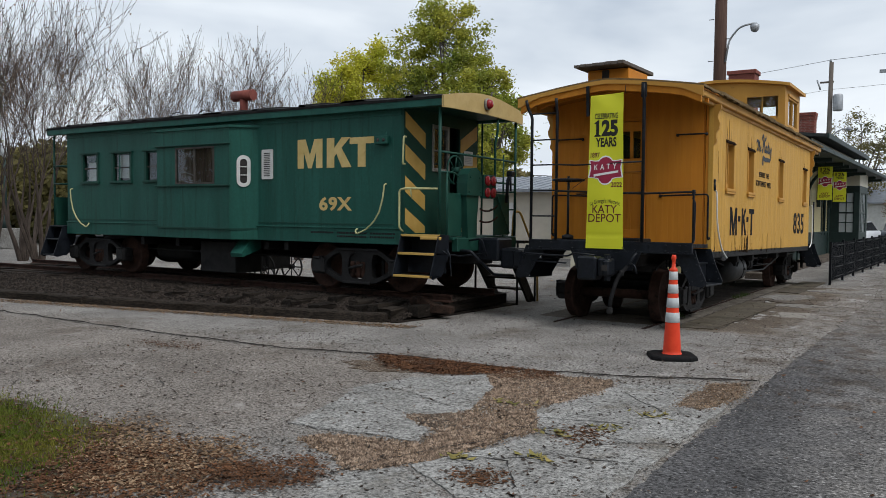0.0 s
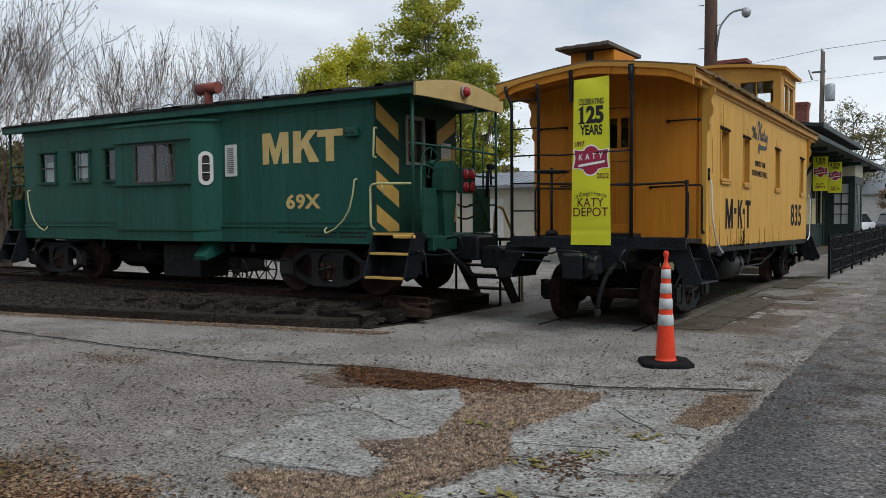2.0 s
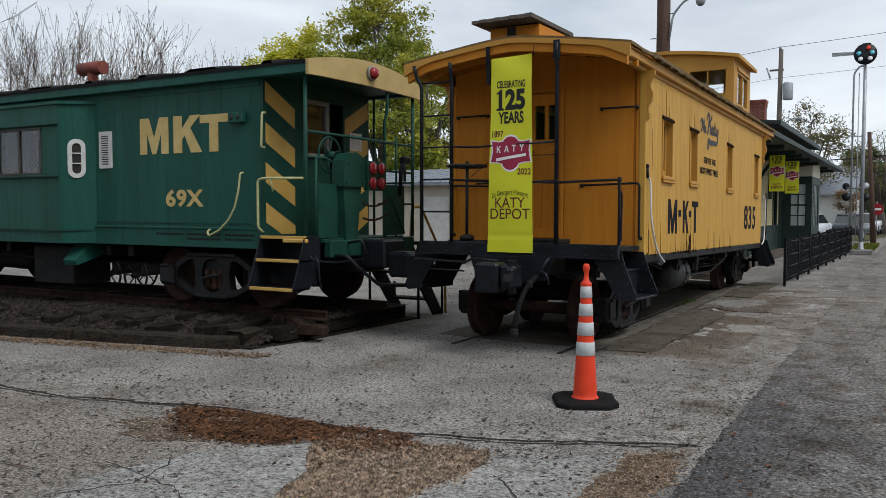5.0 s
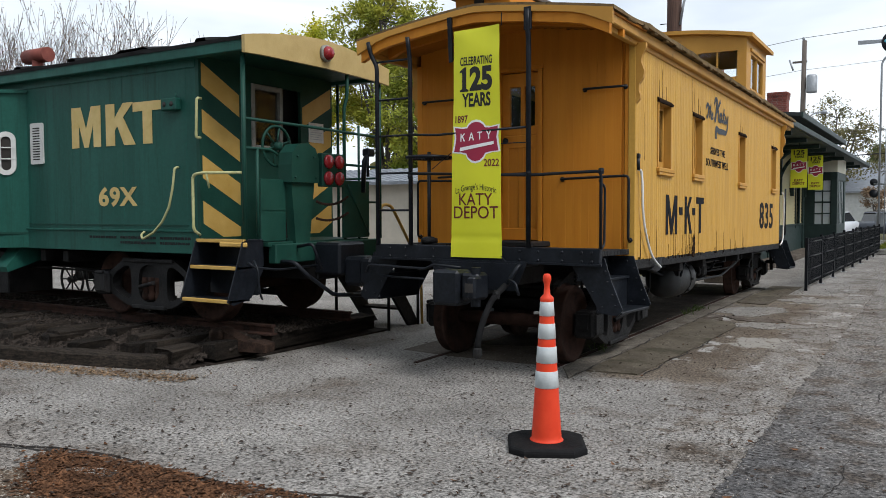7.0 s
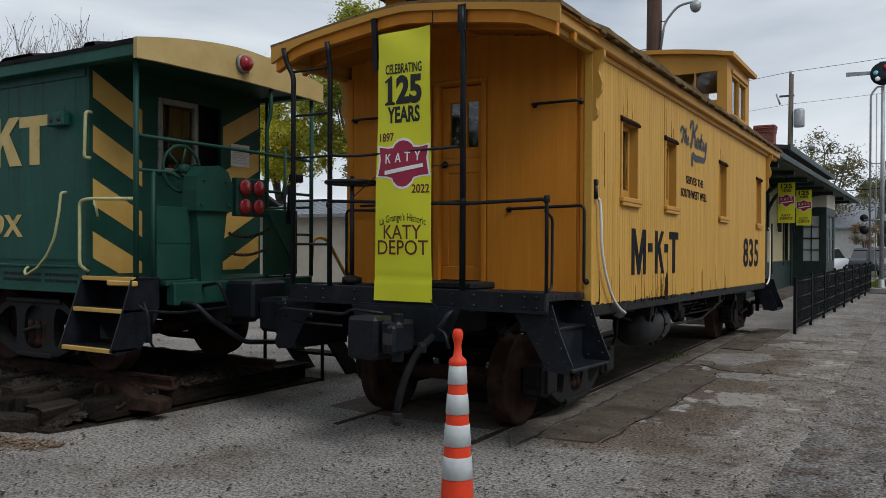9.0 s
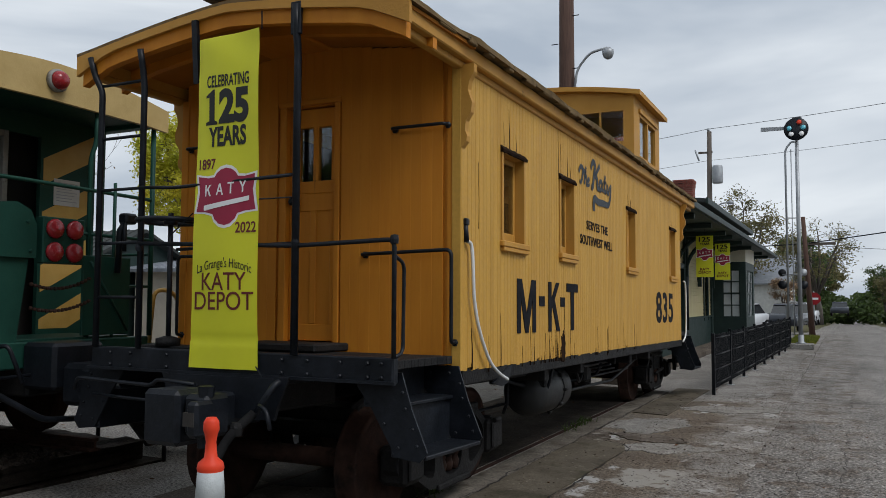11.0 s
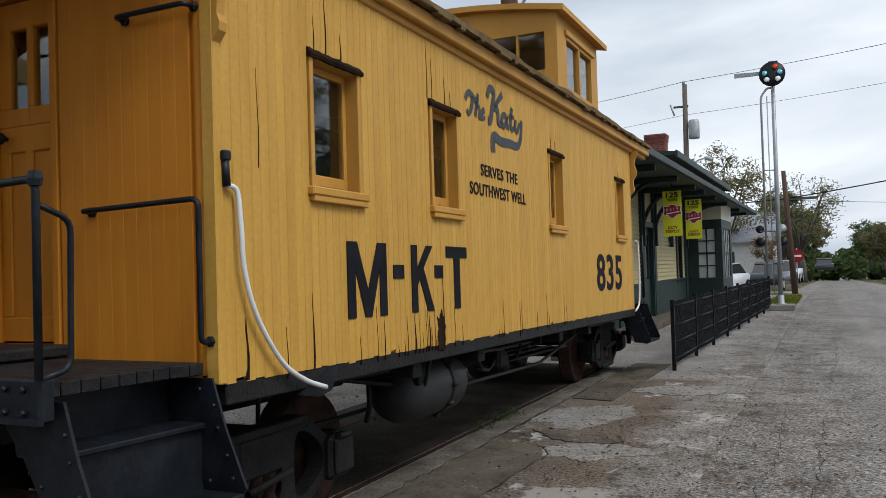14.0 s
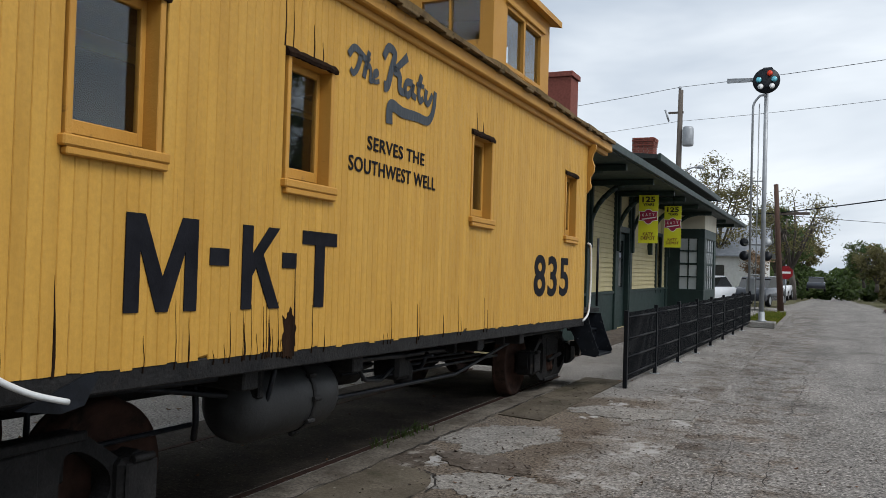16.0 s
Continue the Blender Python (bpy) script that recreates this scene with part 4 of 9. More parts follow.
def wall_x(x0, x1, ya, yb, z0, z1, holes):
    return pierced(ya, yb, z0, z1, holes, lambda a, b, c, d, bm: box(x0, x1, a, b, c, d, bm=bm))


def roof_z(x, top=3.69, edge=3.50):
    k = (x - XC) / 1.44
    return top - (top - edge) * abs(k) ** 1.28


DOOR = (-4.70, -4.185, 1.33, 3.19)
ypart("body", wall_x(-3.25, -3.152, Y0 + 0.02, Y1, 1.18, 3.36, [(a, b, WZ0, WZ1) for a, b in WIN]), ROT, "dark wooden wall frame behind the boards")
bm = box(XL, XL + 0.1, Y0 + 0.02, Y1, 1.18, 3.36)
box(XL + 0.1, -3.25, Y1 - 0.1, Y1, 1.18, 3.5, bm=bm)
ypart("side_wall", bm, YEL)
bm = box(XL + 0.1, DOOR[0], Y0 + 0.02, Y0 + 0.1, 1.18, 3.55)
box(DOOR[1], -3.25, Y0 + 0.02, Y0 + 0.1, 1.18, 3.55, bm=bm)
box(DOOR[0], DOOR[1], Y0 + 0.02, Y0 + 0.1, DOOR[3], 3.6, bm=bm)
box(DOOR[0], DOOR[1], Y0 + 0.02, Y0 + 0.1, 1.18, DOOR[2], bm=bm)
ypart("end_wall", bm, ORG)
# Floor and lining coloured near black so the inside reads unlit.
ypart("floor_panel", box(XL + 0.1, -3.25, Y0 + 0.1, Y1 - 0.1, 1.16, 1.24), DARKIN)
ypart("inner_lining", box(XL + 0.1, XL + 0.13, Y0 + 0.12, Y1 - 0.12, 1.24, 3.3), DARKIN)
# sill beam along the foot of the side
ypart("side_sill", box(-3.24, -3.135, Y0 + 0.05, Y1, 1.055, 1.165, 0.008), IRON2)
# corner posts
ypart("corner_post", box(-3.20, -3.122, Y0 - 0.012, Y0 + 0.045, 1.16, 3.36, 0.006), YEL)
ypart("corner_post", box(XL - 0.006, XL + 0.07, Y0 - 0.012, Y0 + 0.045, 1.16, 3.36, 0.006), ORG)


def roof_shell(y0, y1, thick, grow, name, material, label=""):
    bm = bmesh.new()
    n = 24
    xs = [-5.90 - grow + (2.90 + 2 * grow) * i / n for i in range(n + 1)]
    steps = 46
    jag = random.Random(3)
    rings = []
    for s in range(steps + 1):
        y = y0 + (y1 - y0) * s / steps
        wob = jag.uniform(-0.012, 0.012)
        up = [bm.verts.new((x + (wob if i in (0, n) else 0), y, roof_z(x) + thick + (jag.uniform(-0.006, 0.012) if i in (0, n) else 0))) for i, x in enumerate(xs)]
        dn = [bm.verts.new((x, y, roof_z(x) - 0.002)) for x in xs]
        rings.append((up, dn))
    for (u0, d0), (u1, d1) in zip(rings, rings[1:]):
        for i in range(n):
            bm.faces.new((u0[i], u0[i + 1], u1[i + 1], u1[i]))
            bm.faces.new((d0[i], d1[i], d1[i + 1], d0[i + 1]))
        bm.faces.new((u0[0], u1[0], d1[0], d0[0]))
        bm.faces.new((u0[n], d0[n], d1[n], u1[n]))
    for u, d in (rings[0], rings[-1]):
        for i in range(n):
            bm.faces.new((u[i], d[i], d[i + 1], u[i + 1]))
    return ypart(name, bm, material, label)


roof_shell(11.81, 22.9, 0.035, 0.012, "roof_canvas", TAN_ROOF, "weathered tan roof canvas with torn edge")
for i in range(28):
    bm = bmesh.new()
    xa, xb = -5.88 + 2.86 * i / 28, -5.88 + 2.86 * (i + 1) / 28
    v = [bm.verts.new(p) for y in (11.86, 12.80) for p in ((xa, y, roof_z(xa) - 0.012), (xb, y, roof_z(xb) - 0.012), (xb, y, roof_z(xb) - 0.035), (xa, y, roof_z(xa) - 0.035))]
    for q in ((0, 1, 2, 3), (4, 7, 6, 5), (0, 4, 5, 1), (1, 5, 6, 2), (2, 6, 7, 3), (3, 7, 4, 0)):
        bm.faces.new([v[k] for k in q])
    ypart("ceiling_board", bm, CEIL)


def arch_board(ya, yb, z_low, name, material, drop_mid=0.10, x0=-5.86, x1=-3.04, top=0.0):
    pts = []
    n = 22
    for i in range(n + 1):
        x = x0 + (x1 - x0) * i / n
        pts.append((x, roof_z(x) - 0.004 + top))
    for i in range(n, -1, -1):
        x = x0 + (x1 - x0) * i / n
        k = abs((x - XC) / 1.41)
        low = roof_z(x) - drop_mid - (0.08 * max(0, (k - 0.80) / 0.2) if k > 0.80 else 0)
        pts.append((x, low))
    bm = bmesh.new()
    lo = [[bm.verts.new((p[0], y, p[1])) for p in pts] for y in (ya, yb)]
    m = n + 1
    for ring in lo:
        for i in range(n):
            bm.faces.new((ring[i], ring[i + 1], ring[2 * m - 2 - i], ring[2 * m - 1 - i]))
    for i in range(2 * m):
        j = (i + 1) % (2 * m)
        bm.faces.new((lo[0][i], lo[1][i], lo[1][j], lo[0][j]))
    return ypart(name, bm, material)


arch_board(11.83, 11.89, 3.4, "end_arch", ORG, 0.145)
arch_board(11.80, 11.832, 3.4, "roof_trim", YTRIM, 0.05, -5.90, -3.0, 0.012)
arch_board(12.2, 12.26, 3.4, "carline", ORG, 0.11)
# eave fascia, moulding and porch side plates
for side, xa in ((1, -3.13), (-1, -5.77)):
    s0, s1 = sorted((xa - 0.01 * side, xa + 0.10 * side))
    ypart("eave_fascia", box(s0, s1, 11.84, 22.88, 3.385, 3.492, 0.01), YTRIM)
    s0, s1 = sorted((xa - 0.02 * side, xa + 0.045 * side))
    ypart("eave_moulding", box(s0, s1, 11.85, 22.85, 3.335, 3.387, 0.008), YTRIM)
    prof = [(0.0, 3.36), (0.11, 3.36), (0.11, 3.30), (0.075, 3.24), (0.06, 3.18), (0.075, 3.13), (0.095, 3.08), (0.085, 3.01), (0.045, 2.95), (0.04, 2.88), (0.055, 2.84), (0.05, 2.80), (0.0, 2.74)]
    for yb in (12.77, 21.9):
        ypart("eave_bracket", prism([(xa + side * (p[0] - 0.004), p[1]) for p in prof], "y", yb, yb + 0.055), YTRIM, "scalloped wooden eave bracket")
# ragged torn canvas and patches along the eave
bm = bmesh.new()
jr = random.Random(19)
for i in range(26):
    y = 12.2 + 10.4 * i / 26 + jr.uniform(-0.05, 0.05)
    w = jr.uniform(0.05, 0.3)
    box(-3.045, -2.995 + jr.uniform(0, 0.008), y, y + w, 3.488 + jr.uniform(-0.02, 0), 3.522 + jr.uniform(-0.01, 0.012), 0.006, bm)
ypart("torn_roof_edge", bm, TAN_ROOF)

# roof vent box with its flat lid, by the near end
yv = part("roof_vent", sag(box(-4.90, -4.24, 12.22, 13.0, 3.62, 3.93, 0.01)), ORG, yc, "orange roof vent box with flat grey lid")
# Dark block on the vent's face, painted as the shade of its opening.
ypart("vent_opening", box(-4.66, -4.55, 12.205, 12.225, 3.74, 3.915), DARKIN, parent=yv)
bm = bmesh.new()
for i in range(8):
    box(-5.02 + 0.1 * i, -4.925 + 0.1 * i, 11.95, 13.25, 3.945 + 0.004 * (i % 2), 3.985 + 0.004 * (i % 2) + 0.002 * i, 0.004, bm)
ypart("vent_lid", bm, POLEG, "weathered grey board lid", parent=yv)
# second vent near the far end
yv2 = part("roof_vent", sag(box(-4.9, -4.2, 21.0, 21.7, 3.62, 3.86, 0.01)), ROT, yc)
ypart("vent_lid", box(-5.0, -3.7, 20.8, 21.9, 3.86, 3.90, 0.01), ROT, parent=yv2)

# cupola
CX0, CX1, CY0, CY1 = -5.78, -3.10, 18.26, 20.05


def cup_z(x):
    return 4.54 - 0.15 * abs((x - XC) / 1.42) ** 1.7


cw = [(-3.86, -3.565), (-3.545, -3.24)]
bm = bmesh.new()
at = CX0
for a, b in [(-5.66, -5.36), (-5.33, -5.02)] + cw:
    box(at, a, CY0, CY0 + 0.07, 3.40, 4.40, bm=bm)
    box(a, b, CY0, CY0 + 0.07, 3.40, 3.80, bm=bm)
    box(a, b, CY0, CY0 + 0.07, 4.20, 4.40, bm=bm)
    at = b
box(at, CX1, CY0, CY0 + 0.07, 3.40, 4.40, bm=bm)
pts = [(CX0 + (CX1 - CX0) * i / 20, 4.40) for i in range(21)] + [(CX1 + (CX0 - CX1) * i / 20, cup_z(CX1 + (CX0 - CX1) * i / 20)) for i in range(21)]
for yy in (CY0, CY1 - 0.07):
    for i in range(20):
        box(pts[i][0], pts[i + 1][0], yy, yy + 0.07, 4.40, min(cup_z(pts[i][0]), cup_z(pts[i + 1][0])), bm=bm)
cupola = ypart("cupola", bm, YTRIM, "yellow wooden cupola with windows")
bm = bmesh.new()
for xa in (CX0, CX1 - 0.07):
    at = CY0 + 0.07
    for a, b in ((18.62, 19.12), (19.17, 19.68)):
        box(xa, xa + 0.07, at, a, 3.40, 4.40, bm=bm)
        box(xa, xa + 0.07, a, b, 3.40, 3.62, bm=bm)
        box(xa, xa + 0.07, a, b, 4.20, 4.40, bm=bm)
        at = b
    box(xa, xa + 0.07, at, CY1 - 0.07, 3.40, 4.40, bm=bm)
ypart("side_frame", bm, YTRIM, parent=cupola)
bm = bmesh.new()
at = CX0 + 0.07
for a, b in ((-5.3, -5.0), (-4.95, -4.6), (-4.3, -3.95), (-3.9, -3.6)):
    box(at, a, CY1 - 0.07, CY1, 3.40, 4.40, bm=bm)
    box(a, b, CY1 - 0.07, CY1, 3.40, 3.80, bm=bm)
    box(a, b, CY1 - 0.07, CY1, 4.20, 4.40, bm=bm)
    at = b
box(at, CX1 - 0.07, CY1 - 0.07, CY1, 3.40, 4.40, bm=bm)
ypart("back_frame", bm, YTRIM, parent=cupola)
bm = bmesh.new()
ga, gb = [], []
for i in range(21):
    x = CX0 - 0.10 + (CX1 - CX0 + 0.20) * i / 20
    for lst, y in ((ga, CY0 - 0.08), (gb, CY1 + 0.08)):
        lst.append((bm.verts.new((x, y, cup_z(x) + 0.05)), bm.verts.new((x, y, cup_z(x) - 0.01))))
for i in range(20):
    bm.faces.new((ga[i][0], ga[i + 1][0], gb[i + 1][0], gb[i][0]))
    bm.faces.new((ga[i][1], gb[i][1], gb[i + 1][1], ga[i + 1][1]))
    bm.faces.new((ga[i][0], ga[i][1], ga[i + 1][1], ga[i + 1][0]))
    bm.faces.new((gb[i][0], gb[i + 1][0], gb[i + 1][1], gb[i][1]))
for i in (0, 20):
    bm.faces.new((ga[i][0], gb[i][0], gb[i][1], ga[i][1]))
ypart("cupola_roof", bm, YTRIM, parent=cupola)
for a, b in cw:
    ypart("pane", box(a, b, CY0 + 0.03, CY0 + 0.036, 3.80, 4.20), GLASS, parent=cupola)
for a, b in ((18.62, 19.12), (19.17, 19.68)):
    ypart("pane", box(CX1 - 0.04, CX1 - 0.034, a, b, 3.62, 4.20), GLASS, parent=cupola)
    for z0, z1 in ((3.61, 3.655), (4.17, 4.21)):
        ypart("sash_rail", box(CX1 - 0.05, CX1 + 0.006, a, b, z0, z1, 0.004), YTRIM, parent=cupola)
ypart("window_casing", box(CX1 - 0.001, CX1 + 0.03, 18.56, 19.76, 4.21, 4.27, 0.006), YTRIM, parent=cupola)

# side windows
for i, (a, b) in enumerate(WIN):
    bm = bmesh.new()
    for y in (a, b - 0.035):
        box(-3.27, -3.118, y, y + 0.035, WZ0, WZ1, 0.004, bm)
    box(-3.27, -3.125, a, b, WZ1 - 0.03, WZ1, bm=bm)
    wf = ypart("window_frame", bm, YTRIM, "yellow wooden window frame with dark rotten head")
    bm = bmesh.new()
    for y in (a + 0.035, b - 0.068):
        box(-3.245, -3.205, y, y + 0.033, WZ0 + 0.02, WZ1 - 0.03, 0.005, bm)
    box(-3.245, -3.205, a + 0.068, b - 0.068, WZ0 + 0.02, WZ0 + 0.085, 0.005, bm)
    box(-3.245, -3.205, a + 0.068, b - 0.068, WZ1 - 0.075, WZ1 - 0.03, 0.005, bm)
    ypart("sash", bm, YTRIM, parent=wf)
    pane = ypart("pane", box(-3.228, -3.222, a + 0.06, b - 0.06, WZ0 + 0.08, WZ1 - 0.07), GLASS, "dark reflecting window pane", parent=wf)
    bm = box(-3.16, -3.09, a - 0.03, b + 0.035, WZ0 - 0.05, WZ0, 0.008)
    box(-3.155, -3.095, a - 0.01, b + 0.025, WZ0 - 0.085, WZ0 - 0.05, 0.006, bm)
    box(-3.27, -3.16, a, b, WZ0 - 0.03, WZ0, bm=bm)
    ypart("window_sill", bm, YTRIM, parent=wf)
    bm = prism([(-3.16, WZ1 - 0.025), (-3.105, WZ1 - 0.028), (-3.10, WZ1 - 0.008), (-3.128, WZ1 + 0.026), (-3.16, WZ1 + 0.026)], "y", a - 0.015, b + 0.02)
    bmesh.ops.subdivide_edges(bm, edges=[e for e in bm.edges if abs(e.verts[0].co.y - e.verts[1].co.y) > 0.3], cuts=14)
    for v in bm.verts:
        if v.co.x > -3.15:
            v.co.z += 0.012 * noise.noise((v.co.y * 23, v.co.z * 9, i))
            v.co.x += 0.010 * noise.noise((v.co.y * 31, v.co.z * 9, i + 4))
    ypart("drip_cap", bm, ROT, "black rotten drip cap", parent=wf)

# end door with casing
dr = ypart("door", box(DOOR[0] + 0.03, DOOR[1] - 0.03, Y0 + 0.06, Y0 + 0.10, DOOR[2] + 0.01, 2.60), ORG, "orange wooden caboose door with glazed upper half")
bm = bmesh.new()
x0, x1 = DOOR[0] + 0.03, DOOR[1] - 0.03
for xa, xb in ((x0, x0 + 0.09), (x1 - 0.06, x1), ((x0 + x1) / 2 - 0.005, (x0 + x1) / 2 + 0.045)):
    box(xa, xb, Y0 + 0.045, Y0 + 0.10, 2.60, 3.07, 0.006, bm)
box(x0, x1, Y0 + 0.046, Y0 + 0.10, 3.03, 3.18, 0.006, bm)
box(x0, x1, Y0 + 0.044, Y0 + 0.10, 2.50, 2.60, 0.006, bm)
box(x0, x1, Y0 + 0.045, Y0 + 0.062, 1.34, 1.47, 0.005, bm)
for xa, xb in ((x0, x0 + 0.08), (x1 - 0.07, x1), ((x0 + x1) / 2 - 0.03, (x0 + x1) / 2 + 0.03)):
    box(xa, xb, Y0 + 0.046, Y0 + 0.062, 1.47, 2.42, 0.006, bm)
box(x0, x1, Y0 + 0.045, Y0 + 0.062, 2.36, 2.5, 0.006, bm)
ypart("rail_and_stile", bm, ORG, parent=dr)
ypart("pane", box(x0 + 0.08, x1 - 0.05, Y0 + 0.07, Y0 + 0.075, 2.59, 3.04), GLASS, "dark door glass", parent=dr)
bm = lathe([(0.012, 0.0), (0.012, -0.03), (0.032, -0.035), (0.034, -0.055), (0.015, -0.068)], (x0 + 0.06, Y0 + 0.046, 2.44), "y", 14)
ypart("knob", bm, IRON, "black door knob", parent=dr)
bm = box(DOOR[0] - 0.035, DOOR[0] + 0.03, Y0 - 0.008, Y0 + 0.1, 1.33, DOOR[3] + 0.01, 0.005)
box(DOOR[1] - 0.03, DOOR[1] + 0.02, Y0 - 0.008, Y0 + 0.1, 1.33, DOOR[3] + 0.01, 0.005, bm)
box(DOOR[0] - 0.05, DOOR[1] + 0.035, Y0 - 0.012, Y0 + 0.1, DOOR[3] + 0.01, DOOR[3] + 0.05, 0.005, bm)
ypart("door_casing", bm, ORG)
ypart("door_step", box(-4.85, -4.06, 12.36, Y0 - 0.004, 1.275, 1.335, 0.012), IRON2, "dark worn wooden door step")

# porch: deck, end beam, rails, ladder
bm = bmesh.new()
for i in range(9):
    box(-5.62, -3.16, 11.875 + 0.093 * i, 11.962 + 0.093 * i, 1.215, 1.27, 0.004, bm)
ypart("deck", bm, IRON2, "dark worn plank deck")
eb = ypart("end_beam", box(-5.70, -3.12, 11.84, 11.91, 1.13, 1.295, 0.01), IRON)
ypart("bolt", bolts([(x, 11.84, z) for x in (-5.5, -5.3, -4.95, -3.95, -3.75, -3.5, -3.3, -3.2) for z in (1.17, 1.255)], "y", 0.014, -0.016), IRON, parent=eb)
ypart("angle_iron", box(-5.72, -3.10, 11.815, 11.84, 1.13, 1.15), IRON, parent=eb)


def rod(name, pts, r, label="", material=None, seg=7, corner=0.05):
    return ypart(name, tube(bend(pts, corner), r, seg), material or IRON, label)


rod("post", [(-3.85, 11.83, 1.29), (-3.85, 11.83, 3.30), (-3.85, 11.81, 3.42), (-3.85, 11.80, 3.60)], 0.026)
bm = box(-3.89, -3.81, 11.795, 11.825, 3.40, 3.62, 0.005)
ypart("post_strap", bm, IRON)
for px in (-5.66, -5.23):
    rod("ladder_rail", [(px, 11.84, 1.29), (px, 11.84, 3.22), (px - (0.06 if px < -5.4 else 0.0), 11.82, 3.34), (px - (0.08 if px < -5.4 else 0.0), 11.79, 3.48)], 0.024)
for z in (1.66, 2.06, 2.46, 2.85, 3.26):
    rod("ladder_rung", [(-5.66, 11.84, z), (-5.23, 11.84, z)], 0.012)
rod("end_rail", [(-5.23, 11.82, 2.05), (-3.85, 11.84, 2.0), (-3.11, 11.83, 2.02), (-3.11, 11.83, 1.29)], 0.0155)
rod("end_rail", [(-5.23, 11.82, 2.46), (-4.9, 11.82, 2.44), (-3.85, 11.83, 2.47)], 0.013)
rod("end_rail", [(-4.9, 11.86, 2.0), (-3.85, 11.86, 2.02)], 0.012)
rod("side_rail", [(-3.13, 11.85, 1.29), (-3.135, 11.99, 1.32), (-3.135, 12.0, 1.88), (-3.13, 11.85, 1.93)], 0.012)
bm = bmesh.new()
for x in (-5.23, -3.85, -3.11):
    lathe([(0.0, -0.032), (0.024, -0.026), (0.028, 0.0), (0.024, 0.026), (0.0, 0.032)], (x, 11.83, 2.02), "z", 10, bm)
ypart("rail_joint", bm, IRON)
for sx, xo in ((1, -3.13), (-1, -5.77)):
    g = rod("grab_iron", [(xo - sx * 0.54, Y0 - 0.005, 2.93), (xo - sx * 0.54, Y0 - 0.075, 2.93), (xo - sx * 0.10, Y0 - 0.075, 2.93), (xo - sx * 0.10, Y0 - 0.005, 2.93)], 0.013)
    ypart("washer", bolts([(xo - sx * 0.54, Y0 - 0.004, 2.93), (xo - sx * 0.10, Y0 - 0.004, 2.93)], "y", 0.026, -0.02), IRON, parent=g)
    g = rod("handrail", [(xo - sx * 0.79, Y0 - 0.005, 2.0), (xo - sx * 0.79, Y0 - 0.075, 2.0), (xo - sx * 0.04, Y0 - 0.075, 2.02), (xo - sx * 0.04, Y0 - 0.075, 1.36), (xo - sx * 0.04, Y0 - 0.005, 1.36)], 0.014)
    ypart("washer", bolts([(xo - sx * 0.79, Y0 - 0.004, 2.0), (xo - sx * 0.04, Y0 - 0.004, 1.36)], "y", 0.028, -0.02), IRON, parent=g)
# short bracket that holds the banner's corner
ypart("banner_bracket", prism([(11.79, 3.62), (11.82, 3.62), (11.85, 3.2), (11.825, 3.17)], "x", -4.745, -4.70), IRON)

# brake wheel on its staff
rod("brake_staff", [(-5.10, 12.0, 1.27), (-5.10, 12.0, 2.24)], 0.02)
bm = tube([(-5.10 + 0.235 * math.cos(a), 12.0 + 0.235 * math.sin(a), 2.225) for a in [2 * math.pi * i / 28 for i in range(29)]], 0.018, 7)
for i in range(5):
    a = 2 * math.pi * i / 5
    tube([(-5.10, 12.0, 2.235), (-5.10 + 0.23 * math.cos(a), 12.0 + 0.23 * math.sin(a), 2.225)], 0.011, 5, bm)
lathe([(0.05, -0.03), (0.05, 0.02), (0.02, 0.03), (0.02, 0.06)], (-5.10, 12.0, 2.225), "z", 10, bm)
ypart("brake_wheel", bm, IRON, "black horizontal brake wheel")
bm = box(-5.35, -4.85, 11.95, 12.2, 1.27, 1.31, 0.01)
lathe([(0.09, 0), (0.09, 0.05), (0.03, 0.07)], (-5.10, 12.0, 1.31), "z", 12, bm)
ypart("brake_ratchet", bm, IRON2)


# corner steps
def steps(side, y0, y1, far=False):
    xo = -3.13 if side > 0 else -5.77
    s = side

    def X(d):
        return xo + s * d
    st = None
    for ya in (y0, y1):
        poly = [(X(-0.30), 1.20), (X(0.02), 1.20), (X(0.09), 0.98), (X(0.20), 0.72), (X(0.15), 0.66), (X(-0.02), 0.68), (X(-0.20), 0.98), (X(-0.30), 1.10)]
        bm = prism(poly, "y", ya, ya + 0.014)
        st = ypart("step_sheet", bm, IRON, "riveted black step side sheet")
        ypart("rivet", bolts([(X(d), ya, z) for d, z in ((-0.2, 1.15), (-0.05, 1.15), (0.03, 1.08), (0.05, 0.98), (0.1, 0.86), (0.13, 0.76), (0.0, 0.74), (-0.1, 0.88))], "y", 0.011, -0.012), IRON, parent=st)
    for d0, d1, z in ((-0.26, -0.02, 1.0), (-0.06, 0.19, 0.70)):
        x0, x1 = sorted((X(d0), X(d1)))
        ypart("tread", box(x0, x1, y0 + 0.014, y1, z - 0.025, z, 0.005), IRON, "worn black step tread")
        xr = X(d0)
        ypart("riser", box(min(xr, xr + s * 0.012), max(xr, xr + s * 0.012), y0 + 0.014, y1, z - 0.002, z + (0.278 if z < 0.9 else 0.22)), IRON)


steps(1, 11.93, 12.70)
steps(-1, 11.93, 12.70)
steps(1, 22.0, 22.75)
ypart("deck", box(-5.62, -3.16, 22.0, 22.85, 1.215, 1.27, 0.004), IRON2)
for px in (-5.3, -3.5):
    rod("post", [(px, 22.8, 1.27), (px, 22.8, 3.55)], 0.024)
rod("ladder_rail", [(-3.12, 22.55, 1.3), (-3.12, 22.55, 2.2)], 0.018)
